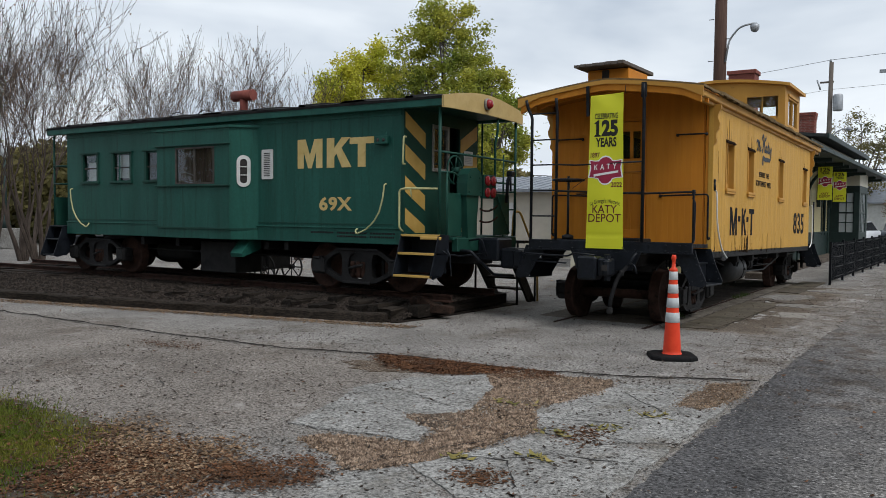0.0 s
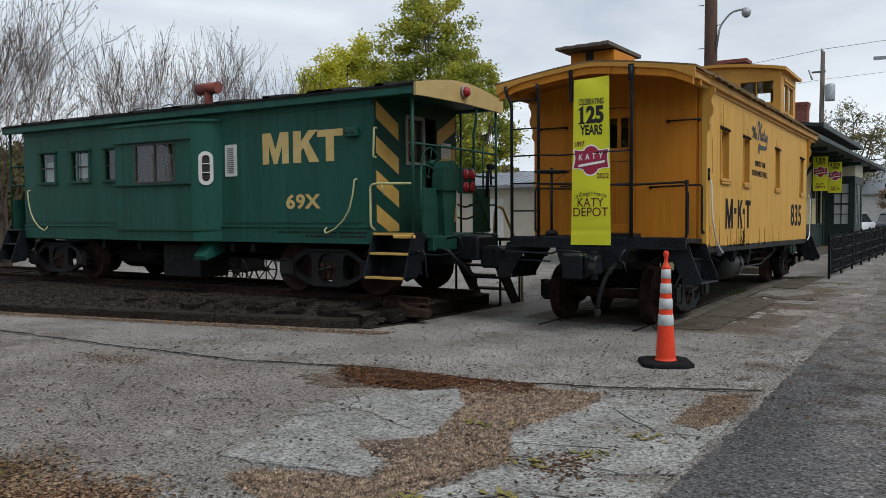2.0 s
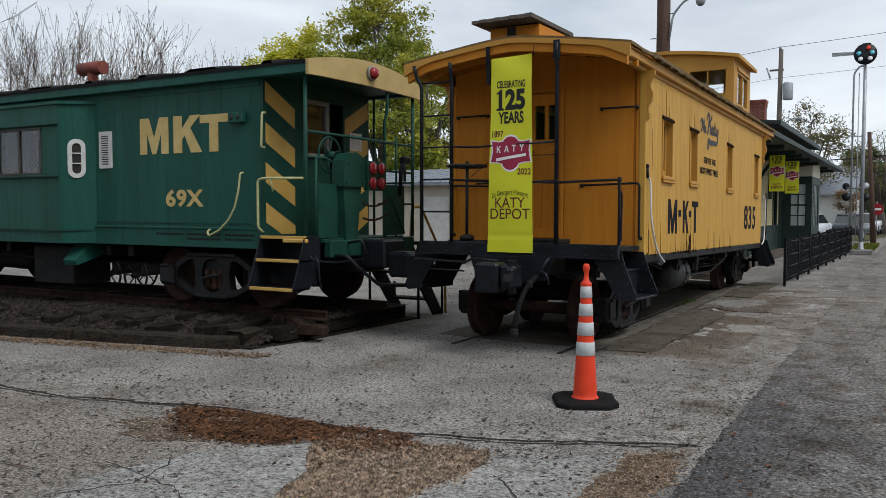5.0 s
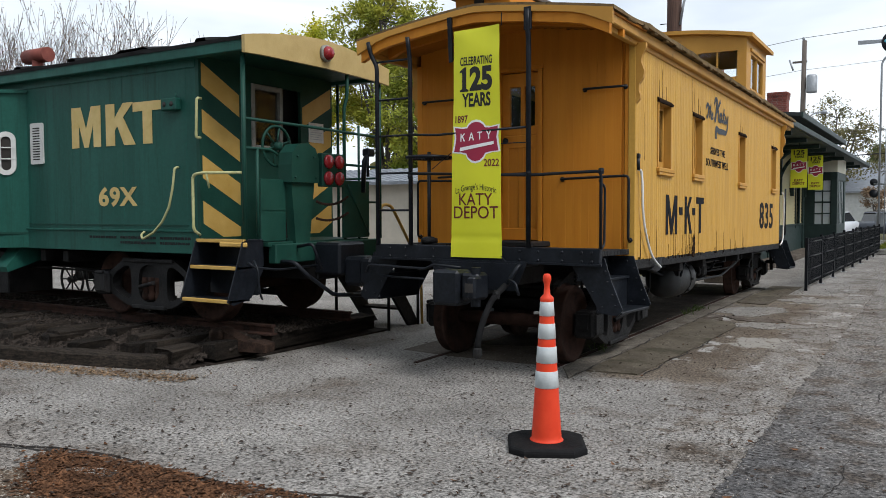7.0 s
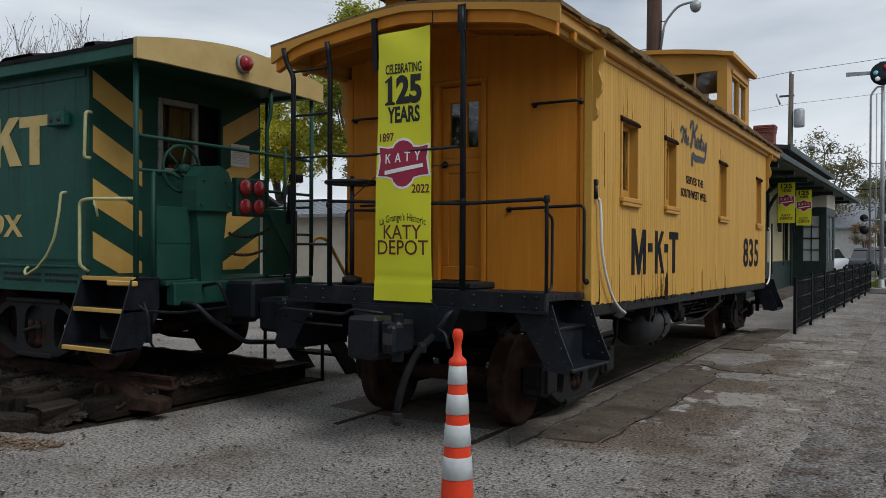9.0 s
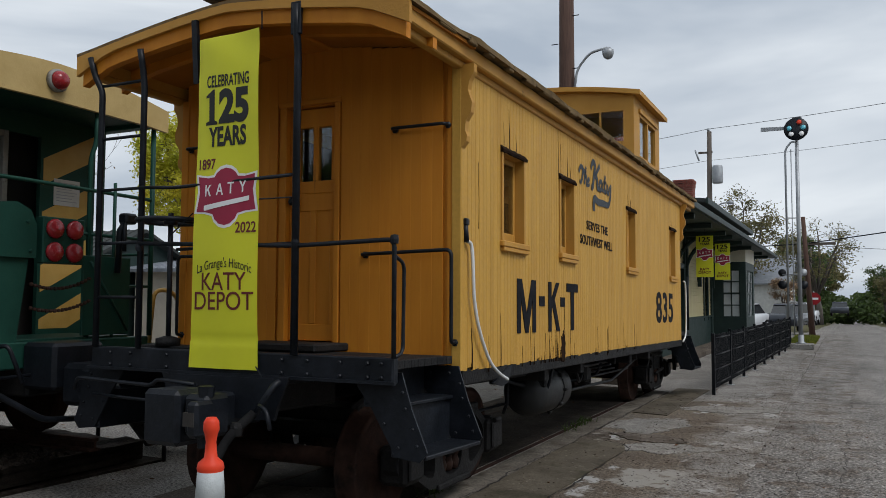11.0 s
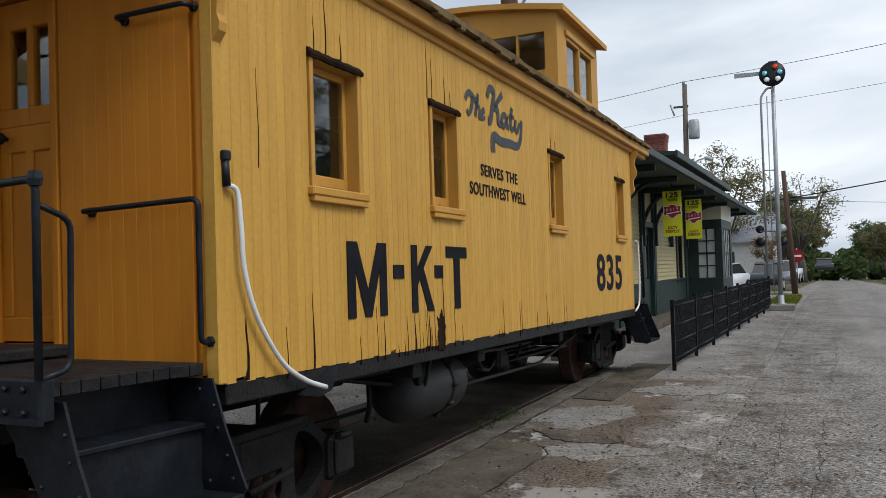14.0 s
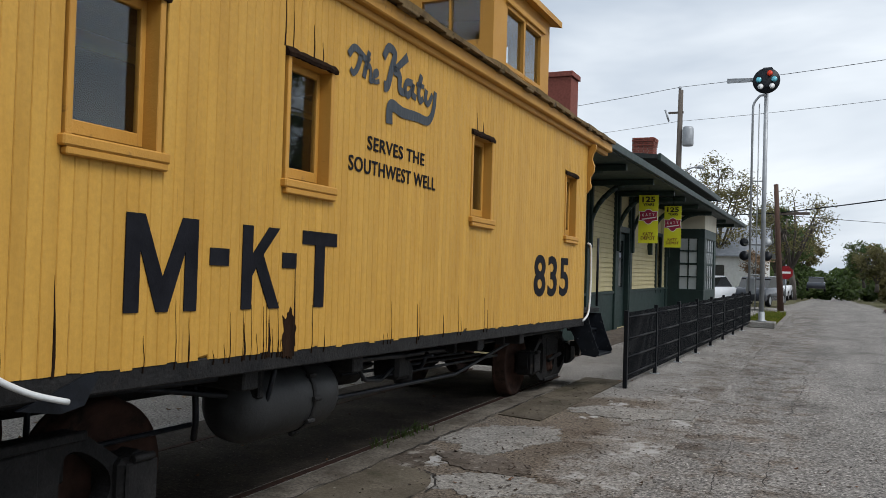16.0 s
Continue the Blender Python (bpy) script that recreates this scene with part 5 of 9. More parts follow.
# left step air pipe and lever
rod("uncoupling_lever", [(-5.75, 11.74, 0.98), (-5.70, 11.72, 1.07), (-4.95, 11.70, 1.05), (-4.85, 11.66, 1.10), (-4.5, 11.64, 1.08)], 0.014)
rod("uncoupling_lever", [(-5.6, 11.78, 0.95), (-5.0, 11.74, 0.94)], 0.012)

# coupler, draft gear, air hose
bm = box(-4.66, -4.36, 11.34, 11.62, 0.72, 1.07, 0.03)
box(-4.36, -4.16, 11.38, 11.60, 0.78, 1.05, 0.03, bm)
box(-4.22, -4.13, 11.26, 11.42, 0.80, 1.02, 0.02, bm)
box(-4.58, -4.30, 11.60, 12.1, 0.80, 1.03, 0.02, bm)
lathe([(0.05, -0.19), (0.05, 0.19)], (-4.22, 11.44, 0.91), "z", 10, bm)
ypart("coupler", bm, IRON, "black cast knuckle coupler")
# The slot is a dark block coloured like shade, not cut out.
ypart("coupler_slot", box(-4.235, -4.15, 11.255, 11.30, 0.87, 0.955), DARKIN)
ypart("draft_beam", box(-4.85, -4.05, 11.88, 12.6, 0.90, 1.13, 0.02), IRON2)
ypart("end_sill_plate", prism([(-4.95, 1.13), (-3.9, 1.13), (-3.98, 0.86), (-4.86, 0.86)], "y", 11.80, 11.83), IRON)
rod("air_pipe", [(-3.88, 12.1, 1.12), (-3.9, 11.72, 1.12), (-3.98, 11.62, 0.93)], 0.022)
ypart("hose_bracket", prism([(-3.93, 1.15), (-3.82, 1.15), (-3.92, 0.93), (-3.98, 0.95)], "y", 11.74, 11.76), IRON)
rod("air_hose", [(-3.98, 11.60, 0.93), (-4.05, 11.45, 0.8), (-4.08, 11.34, 0.62), (-4.10, 11.28, 0.45), (-4.105, 11.265, 0.34)], 0.030, "black rubber air hose", RUBBER, 8, 0.08)
bm = lathe([(0.036, 0.0), (0.04, 0.05), (0.032, 0.08)], (-4.03, 11.50, 0.80), "z", 10)
lathe([(0.03, 0), (0.045, 0.03), (0.045, 0.09), (0.03, 0.1)], (-4.105, 11.265, 0.25), "z", 10, bm)
ypart("hose_coupling", bm, IRON2)
rod("angle_cock", [(-3.94, 11.60, 0.98), (-3.86, 11.57, 0.96), (-3.82, 11.56, 0.84)], 0.014)


# trucks
def truck(parent, cx, cy, along, gauge=0.765, rail=0.0, wb=1.68, out=0.34, R=0.42):
    """A two-axle truck. along: 'x' or 'y', the way of the track."""
    def P(a, c, z):
        return (cx + a, cy + c, z) if along == "x" else (cx + c, cy + a, z)

    def B(a0, a1, c0, c1, z0, z1, bev=0.0, bm=None):
        p, q = P(a0, c0, z0), P(a1, c1, z1)
        return box(min(p[0], q[0]), max(p[0], q[0]), min(p[1], q[1]), max(p[1], q[1]), z0, z1, bev, bm)
    cross = "y" if along == "x" else "x"
    tk = part("truck", B(-0.22, 0.22, -1.0, 1.0, rail + 0.45, rail + 0.72, 0.03), IRON2, parent, "dark iron two-axle truck")
    for a in (-wb / 2, wb / 2):
        ax = P(a, 0, rail + R)
        part("axle", tube([P(a, -gauge, rail + R), P(a, gauge, rail + R)], 0.075, 12), RUST, tk, "rusty axle")
        for s in (-1, 1):
            prof = [(0.10, 0.10), (0.14, 0.075), (0.17, 0.03), (0.33, 0.035), (0.36, 0.065), (R, 0.065), (R - 0.008, -0.05), (R + 0.026, -0.055), (R + 0.028, -0.08), (0.35, -0.08), (0.30, -0.04), (0.12, -0.06)]
            c = P(a, s * gauge, rail + R)
            part("wheel", lathe([(r, h * s) for r, h in prof], c, cross, 36), RUST, tk, "rusty brown steel wheel")
    for s in (-1, 1):
        o0, o1 = s * (gauge + 0.16), s * (gauge + 0.28)
        zc = rail + R
        hw = wb / 2
        bm = bmesh.new()
        cells = [[(-hw + 0.06, 0.13), (-hw + 0.06, -0.09), (-0.42, -0.25), (-0.25, -0.28), (-0.25, 0.33), (-0.44, 0.33)], [(-0.25, 0.33), (-0.25, -0.28), (0.25, -0.28), (0.25, 0.33)],
                 [(0.25, 0.33), (0.25, -0.28), (0.42, -0.25), (hw - 0.06, -0.09), (hw - 0.06, 0.13), (0.44, 0.33)]]
        for cell, keep in zip(cells, (0.70, 0.78, 0.70)):
            loop = [tuple(p[k] + (q[k] - p[k]) * i / 5 for k in (0, 1)) for p, q in zip(cell, cell[1:] + cell[:1]) for i in range(5)]
            mid = [sum(p[k] for p in loop) / len(loop) for k in (0, 1)]
            hole = loop
            for _ in range(4):
                hole = [tuple((hole[i - 1][k] + hole[i][k] + hole[(i + 1) % len(hole)][k]) / 3 for k in (0, 1)) for i in range(len(hole))]
            ring = [[bm.verts.new(P(p[0], o0, zc + p[1])) for p in some] for some in (loop, [tuple(mid[k] + keep * (p[k] - mid[k]) for k in (0, 1)) for p in hole])]
            for i in range(len(loop)):
                j = (i + 1) % len(loop)
                bm.faces.new((ring[0][i], ring[0][j], ring[1][j], ring[1][i]))
        for e in (-1, 1):
            bm.faces.new([bm.verts.new(P(e * p, o0, zc + z)) for p, z in ((hw - 0.06, 0.13), (hw - 0.06, -0.09), (hw + 0.10, -0.10), (hw + 0.16, -0.02), (hw + 0.14, 0.12), (hw + 0.04, 0.17))])
        bmesh.ops.remove_doubles(bm, verts=bm.verts, dist=0.002)
        grown = bmesh.ops.extrude_face_region(bm, geom=list(bm.faces))["geom"]
        bmesh.ops.translate(bm, vec=Vector(P(0, o1, 0)) - Vector(P(0, o0, 0)), verts=[g for g in grown if isinstance(g, bmesh.types.BMVert)])
        sf = part("side_frame", bm, IRON2, tk, "cast iron truck side frame")
        rim0, rim1 = sorted((o1 - s * 0.002, o1 + s * 0.03))
        part("top_flange", B(-0.46, 0.46, rim0, rim1, zc + 0.285, zc + 0.335, 0.008), IRON2, sf)
        part("spring_plank", B(-0.3, 0.3, rim0, rim1, zc - 0.285, zc - 0.24, 0.008), IRON2, sf)
        for a in (-hw, hw):
            c0, c1 = sorted((s * (gauge + 0.10), s * (gauge + out)))
            jb = part("journal_box", B(a - 0.13, a + 0.13, c0, c1, zc - 0.14, zc + 0.15, 0.03), IRON2, sf)
            e0, e1 = sorted((s * (gauge + out), s * (gauge + out + 0.025)))
            part("box_lid", B(a - 0.11, a + 0.11, e0, e1, zc - 0.10, zc + 0.13, 0.012), IRON2, jb)
            part("lid_hinge", tube([P(a - 0.07, s * (gauge + out + 0.02), zc + 0.145), P(a + 0.07, s * (gauge + out + 0.02), zc + 0.145)], 0.022, 8), IRON2, jb)
        for a in (-0.12, 0.0, 0.12):
            part("spring", lathe([(0.05, -0.16), (0.058, -0.1), (0.045, -0.06), (0.058, -0.02), (0.045, 0.02), (0.058, 0.06), (0.05, 0.12)], P(a, s * (gauge + 0.22), zc - 0.02), "z", 10), RUST, sf)
        part("brake_rod", tube([P(-0.15, s * (gauge + 0.30), zc - 0.02), P(0.18, s * (gauge + 0.36), zc + 0.05)], 0.025, 8), IRON2, sf)
        for a in (-hw + R + 0.04, hw - R - 0.04):
            part("brake_shoe", B(a - 0.03, a + 0.03, s * gauge - 0.08, s * gauge + 0.08, zc - 0.14, zc + 0.14, 0.015), IRON2, tk)
    return tk


truck(yc, -4.58, 13.70, "y", gauge=0.71, rail=0.012, wb=1.56)
truck(yc, -4.58, 21.83, "y", gauge=0.71, rail=0.012, wb=1.56)
# brake gear ends beside the trucks
for yb in (22.45,):
    bm = prism([(yb - 0.12, 0.85), (yb + 0.02, 0.92), (yb + 0.06, 0.5), (yb - 0.02, 0.42)], "x", -3.42, -3.36)
    box(-3.5, -3.28, yb - 0.03, yb + 0.03, 0.55, 0.62, 0.01, bm)
    part("brake_hanger", bm, IRON2, yc)
# underframe: centre sills, needle beams, truss rods, air tank
ypart("centre_sill", box(-4.62, -4.28, 12.1, 22.6, 0.88, 1.16, 0.02), IRON2)
for yb in (14.9, 16.1, 18.4, 19.6):
    ypart("needle_beam", box(-5.6, -3.22, yb, yb + 0.14, 0.94, 1.07, 0.01), IRON2)
for x in (-3.5, -5.3):
    rod("truss_rod", [(x, 14.0, 1.05), (x, 16.0, 0.72), (x, 18.5, 0.70), (x, 20.6, 1.0)], 0.018)
TX, TY, TZ = -3.53, 15.62, 0.80
tank = ypart("air_tank", lathe([(0.0, -0.54), (0.13, -0.52), (0.21, -0.46), (0.24, -0.38), (0.24, 0.38), (0.21, 0.46), (0.13, 0.52), (0.0, 0.54)], (TX, TY, TZ), "y", 30), TANKM, "dark grey steel air tank", True)
bm = lathe([(0.247, -0.02), (0.247, 0.02)], (TX, TY + 0.12, TZ), "y", 30)
for k in range(10):
    a = k * math.pi / 5
    lathe([(0.018, -0.04), (0.018, 0.04)], (TX + 0.252 * math.cos(a), TY + 0.12, TZ + 0.252 * math.sin(a)), "y", 6, bm)
ypart("tank_band", bm, IRON2, parent=tank)
rod("tank_strap", [(-3.24, 15.24, 1.10), (-3.30, 15.24, 0.86), (-3.40, 15.24, 0.66)], 0.016)
ypart("tank_bracket", box(-3.9, -3.3, 15.15, 15.20, 0.86, 1.06, 0.01), IRON2)
# Dark beams added to close the bright gap under the sill.
for yb in (13.35, 14.05):
    ypart("brake_beam", box(-5.2, -3.72, yb, yb + 0.09, 0.52, 0.64, 0.012), IRON2)
    rod("brake_hanger_rod", [(-3.95, yb + 0.04, 0.6), (-3.92, yb + 0.02, 1.08)], 0.016)
ypart("equaliser_beam", prism([(12.75, 0.86), (13.1, 0.98), (14.4, 0.98), (14.75, 0.86), (14.75, 0.78), (14.4, 0.88), (13.1, 0.88), (12.75, 0.78)], "x", -4.02, -3.96), IRON2)
rod("brake_lever", [(-3.62, 14.95, 1.06), (-3.64, 15.0, 0.72), (-3.7, 15.05, 0.6)], 0.02)
rod("brake_pull_rod", [(-3.66, 14.98, 0.7), (-3.9, 13.9, 0.62), (-4.2, 13.3, 0.6)], 0.016)
for yb in (18.2, 18.9, 19.5):
    ypart("pipe_clamp", box(-3.47, -3.37, yb, yb + 0.05, 0.93, 1.07, 0.008), IRON2)
rod("branch_pipe", [(-3.42, 17.7, 0.96), (-3.5, 17.75, 0.82), (-3.9, 17.9, 0.8), (-4.3, 18.3, 0.84)], 0.018)
rod("branch_pipe", [(-3.36, 16.3, 1.04), (-3.36, 16.5, 0.84), (-3.5, 17.0, 0.78), (-3.55, 17.3, 0.85)], 0.016)
rod("release_rod", [(-3.22, 17.4, 0.97), (-3.5, 17.45, 0.92), (-3.62, 17.45, 0.9)], 0.011)
ypart("triple_valve", lathe([(0.0, 0.0), (0.07, 0.01), (0.09, 0.05), (0.09, 0.16), (0.06, 0.2), (0.06, 0.27), (0.0, 0.28)], (-3.62, 17.62, 0.68), "z", 14), IRON2, "cast brake valve")
# Added dark box that hides bright ground beyond the underframe.
bx_ = ypart("battery_box", box(-5.62, -5.05, 14.75, 16.9, 0.60, 1.06, 0.015), IRON2, "black box added to darken the view under the floor")
ypart("box_latch", box(-5.05, -5.035, 15.7, 15.85, 0.78, 0.86, 0.004), IRON2, parent=bx_)
ypart("brake_cylinder", lathe([(0.0, 0.0), (0.13, 0.01), (0.14, 0.35), (0.06, 0.38), (0.03, 0.7)], (-4.0, 17.0, 0.82), "y", 18), IRON2)
for i in range(4):
    rod("brake_rod", [(-3.55 - 0.2 * i, 16.8, 0.8 + 0.02 * i), (-3.6 - 0.2 * i, 19.9, 0.78)], 0.014)
ypart("pipe_valve", box(-3.75, -3.5, 17.3, 17.55, 0.75, 0.98, 0.03), IRON2)
rod("train_pipe", [(-3.42, 13.0, 1.02), (-3.42, 16.8, 0.98), (-3.5, 17.4, 0.95), (-3.45, 22.0, 1.0)], 0.022)
bm = bmesh.new()
for i in range(7):
    z = 0.98 - 0.045 * i
    lathe([(0.016, -0.012), (0.022, 0), (0.016, 0.012)], (-3.9, 13.1, z), "z" if i % 2 else "x", 8, bm)
ypart("chain", bm, IRON2)

# conduits
def conduit(pts, r=0.0135):
    p = [Vector(q) for q in pts]
    out = []
    for i in range(len(p) - 1):
        a, b, c, d = p[max(i - 1, 0)], p[i], p[i + 1], p[min(i + 2, len(p) - 1)]
        for k in range(6):
            t = k / 6
            out.append(0.5 * ((2 * b) + (c - a) * t + (2 * a - 5 * b + 4 * c - d) * t * t + (3 * b - a - 3 * c + d) * t ** 3))
    return tube(out + [p[-1]], r, 8)


cd = part("conduit", conduit([(-3.07, 12.83, 2.085), (-3.06, 12.89, 2.06), (-3.05, 12.90, 1.9), (-3.05, 12.92, 1.68), (-3.05, 13.005, 1.46), (-3.05, 13.19, 1.225), (-3.05, 13.385, 1.105), (-3.06, 13.60, 1.035)]), CONDUIT, yc, "white flexible plastic conduit")
bm = tube([(-3.08, 12.83, 2.22), (-3.07, 12.83, 2.08)], 0.02, 8)
box(-3.10, -3.055, 12.805, 12.855, 2.2, 2.25, 0.008, bm)
part("conduit_box", bm, IRON, cd)
bm = prism([(13.4, 1.02), (13.72, 1.13), (13.80, 1.13), (13.72, 1.0), (13.6, 0.98)], "x", -3.12, -3.10)
part("conduit_plate", bm, IRON, cd)
part("conduit", conduit([(-3.10, 21.8, 1.98), (-3.09, 21.9, 1.93), (-3.085, 21.92, 1.6), (-3.085, 21.9, 1.25), (-3.085, 21.82, 1.05), (-3.09, 21.6, 0.97)]), CONDUIT, yc, "white flexible plastic conduit")

# lettering on the side
side_m = Matrix(((0, -1, 0, -3.128), (1, 0, 0, 0), (0, 0, 1, 0), (0, 0, 0, 1)))


def side_text(body, y, z, w, h, material, label, **kw):
    bm = lettering(body, w, h, 0.004, **kw)
    moved(bm, Matrix.Translation((0, y, z)) @ side_m)
    return ypart("lettering", bm, material, label)


def letter_polys(polys, y, z, w, h, material, label):
    bm = bmesh.new()
    for poly in polys:
        prism([(y + p[0] * w, z + p[1] * h) for p in poly], "x", -3.128, -3.1235, bm)
    return ypart("lettering", bm, material, label)


M_ = [[(0, 0), (0.19, 0), (0.19, 0.64), (0.42, 0), (0.58, 0), (0.81, 0.64), (0.81, 0), (1, 0), (1, 1), (0.76, 1), (0.5, 0.36), (0.24, 1), (0, 1)]]
K_ = [[(0, 0), (0.26, 0), (0.26, 0.40), (0.36, 0.50), (0.72, 0), (1.02, 0), (0.54, 0.66), (0.98, 1), (0.68, 1), (0.26, 0.66), (0.26, 1), (0, 1)]]
T_ = [[(0.36, 0), (0.64, 0), (0.64, 0.82), (1, 0.82), (1, 1), (0, 1), (0, 0.82), (0.36, 0.82)]]
SQ = [[(0, 0), (1, 0), (1, 1), (0, 1)]]
letter_polys(M_, 13.91, 1.405, 0.475, 0.455, BLACKP, "black painted letter M")
letter_polys(SQ, 14.475, 1.635, 0.15, 0.09, BLACKP, "black painted dash")
letter_polys(K_, 14.735, 1.405, 0.34, 0.455, BLACKP, "black painted letter K")
letter_polys(SQ, 15.10, 1.635, 0.14, 0.09, BLACKP, "black painted dash")
letter_polys(T_, 15.30, 1.405, 0.385, 0.46, BLACKP, "black painted letter T")
side_text("835", 19.74, 1.44, 1.36, 0.45, BLACKP, "black painted number 835", bold=0.022, spacing=1.1)
side_text("SERVES THE", 16.04, 2.46, 0.89, 0.095, BLACKP, "small black lettering", bold=0.012, spacing=1.08)
side_text("SOUTHWEST WELL", 15.80, 2.293, 1.345, 0.10, BLACKP, "small black lettering", bold=0.012, spacing=1.08)


def stroke(pts, w0, w1, bm, n=8):
    p = [Vector(q) for q in pts]
    line = []
    for i in range(len(p) - 1):
        a, b, c, d = p[max(i - 1, 0)], p[i], p[i + 1], p[min(i + 2, len(p) - 1)]
        for k in range(n):
            t = k / n
            line.append(0.5 * ((2 * b) + (c - a) * t + (2 * a - 5 * b + 4 * c - d) * t * t + (3 * b - a - 3 * c + d) * t ** 3))
    line.append(p[-1])
    prev = None
    for i, q in enumerate(line):
        d = (line[min(i + 1, len(line) - 1)] - line[max(i - 1, 0)]).normalized()
        w = (w0 + (w1 - w0) * i / (len(line) - 1)) * 0.5
        nx, nz = -d.y * w, d.x * w
        pair = [bm.verts.new((-3.1235, q.x + s * nx, q.y + s * nz)) for s in (-1, 1)]
        if prev:
            bm.faces.new((prev[0], prev[1], pair[1], pair[0]))
        prev = pair


bm = bmesh.new()
O = lambda *pts: [(15.755 + 1.35 * a, 2.705 + 0.53 * b) for a, b in pts]
stroke(O((0.0, 0.62), (0.06, 0.74), (0.17, 0.66), (0.20, 0.72)), 0.05, 0.05, bm)
stroke(O((0.12, 0.70), (0.09, 0.52), (0.05, 0.42), (0.02, 0.46)), 0.055, 0.035, bm)
stroke(O((0.20, 0.78), (0.17, 0.58), (0.15, 0.42)), 0.045, 0.05, bm)
stroke(O((0.16, 0.52), (0.20, 0.60), (0.22, 0.54), (0.215, 0.42), (0.25, 0.44)), 0.035, 0.035, bm)
stroke(O((0.25, 0.49), (0.29, 0.54), (0.28, 0.58), (0.25, 0.53), (0.255, 0.43), (0.31, 0.46)), 0.032, 0.032, bm)
stroke(O((0.35, 0.80), (0.40, 0.96), (0.47, 0.92), (0.44, 0.70), (0.40, 0.46), (0.36, 0.43)), 0.06, 0.075, bm)
stroke(O((0.62, 0.97), (0.56, 0.86), (0.47, 0.70)), 0.07, 0.045, bm)
stroke(O((0.47, 0.70), (0.53, 0.66), (0.54, 0.48), (0.60, 0.46)), 0.07, 0.055, bm)
stroke(O((0.69, 0.64), (0.62, 0.62), (0.60, 0.50), (0.64, 0.45), (0.69, 0.56), (0.70, 0.64), (0.69, 0.50), (0.74, 0.46)), 0.055, 0.05, bm)
stroke(O((0.80, 0.82), (0.77, 0.58), (0.79, 0.45), (0.83, 0.50)), 0.06, 0.045, bm)
stroke(O((0.74, 0.66), (0.84, 0.67)), 0.035, 0.035, bm)
stroke(O((0.87, 0.65), (0.86, 0.50), (0.90, 0.46), (0.95, 0.62)), 0.055, 0.045, bm)
stroke(O((0.99, 0.68), (0.97, 0.40), (0.90, 0.21), (0.75, 0.20), (0.58, 0.18), (0.47, 0.22), (0.43, 0.16), (0.43, -0.04)), 0.055, 0.10, bm)
ypart("lettering", bm, GREYP, "faded blue-grey script lettering with a swash")


# ---- the green steel caboose ----
gc = thing("green_caboose", (-12.25, 12.3, 0.2), "dark green steel bay-window caboose with gold lettering and striped end", "caboose")
GX0, GX1, GY0, GY1, GB, GE = -16.87, -7.65, 11.11, 13.47, 1.18, 3.43
GMID = 12.29


def gpart(name, bm, material, label="", smooth=False, parent=None):
    return part(name, bm, material, parent or gc, label, smooth)


def wall_y(y0, y1, xa, xb, z0, z1, holes):
    return pierced(xa, xb, z0, z1, holes, lambda a, b, c, d, bm: box(a, b, y0, y1, c, d, bm=bm))


GW = [(-16.27, -15.76), (-15.21, -14.63), (-14.12, -13.5)]
gbody = gpart("body", wall_y(GY0, GY0 + 0.06, GX0, -13.2, 1.44, GE, [(a, b, 2.34, 2.90) for a, b in GW]), GRN, "dark green riveted steel side")
gpart("side_sheet", wall_y(GY0, GY0 + 0.06, -10.92, GX1, 1.44, GE, []), GRN, parent=gbody)
gpart("far_side", box(GX0, GX1, GY1 - 0.06, GY1, 1.18, GE), GRN, parent=gbody)
gpart("end_sheet", box(GX0, GX0 + 0.06, GY0 + 0.06, GY1 - 0.06, 1.18, 3.55), GRN, parent=gbody)
# Inside surfaces in the shade colour, one sheet standing mid-car.
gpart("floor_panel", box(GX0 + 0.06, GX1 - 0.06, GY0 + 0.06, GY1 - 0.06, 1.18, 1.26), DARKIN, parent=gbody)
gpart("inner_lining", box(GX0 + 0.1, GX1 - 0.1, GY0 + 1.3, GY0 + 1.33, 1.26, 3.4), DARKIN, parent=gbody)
# sill band along the foot, seams, letter board line
gpart("side_sill", box(GX0 - 0.02, GX1 + 0.01, GY0 - 0.012, GY0 + 0.05, GB, 1.44, 0.006), GRN)
gpart("sill_moulding", box(GX0 - 0.02, GX1 + 0.01, GY0 - 0.03, GY0 - 0.0, 1.43, 1.455, 0.005), GRN)
gpart("belt_line", box(GX0, GX1 - 0.15, GY0 - 0.008, GY0 + 0.01, 1.50, 1.515), GRN2)
gpart("letter_board", box(GX0 - 0.0, GX1, GY0 - 0.014, GY0 + 0.01, 3.30, GE, 0.004), GRN)
for sx in (-15.0, -13.35, -10.85, -9.95, -8.95, -7.83):
    gpart("seam", box(sx - 0.02, sx + 0.02, GY0 - 0.002, GY0 + 0.01, 1.46, 3.30, 0.002), GRN)
# bay
B0, B1, BF = -13.35, -11.30, 10.77
BZ0, BZ1 = 1.40, 3.25
WB = (-12.80, -11.70, 2.22, 2.92)
bay = gpart("bay", wall_y(BF, BF + 0.05, B0, B1, BZ0, BZ1, [WB]), GRN, "shallow bay window bulging from the side")
bm = prism([(B1, BF), (B1 - 0.05, BF + 0.05), (-10.97, GY0 + 0.05), (-10.90, GY0 + 0.0)], "z", BZ0, BZ1)
gpart("bay_cheek", bm, GRN, parent=bay)
gpart("bay_cheek", prism([(B0, BF), (B0 - 0.30, GY0), (B0 - 0.22, GY0 + 0.05), (B0 + 0.05, BF + 0.05)], "z", BZ0, BZ1), GRN, parent=bay)
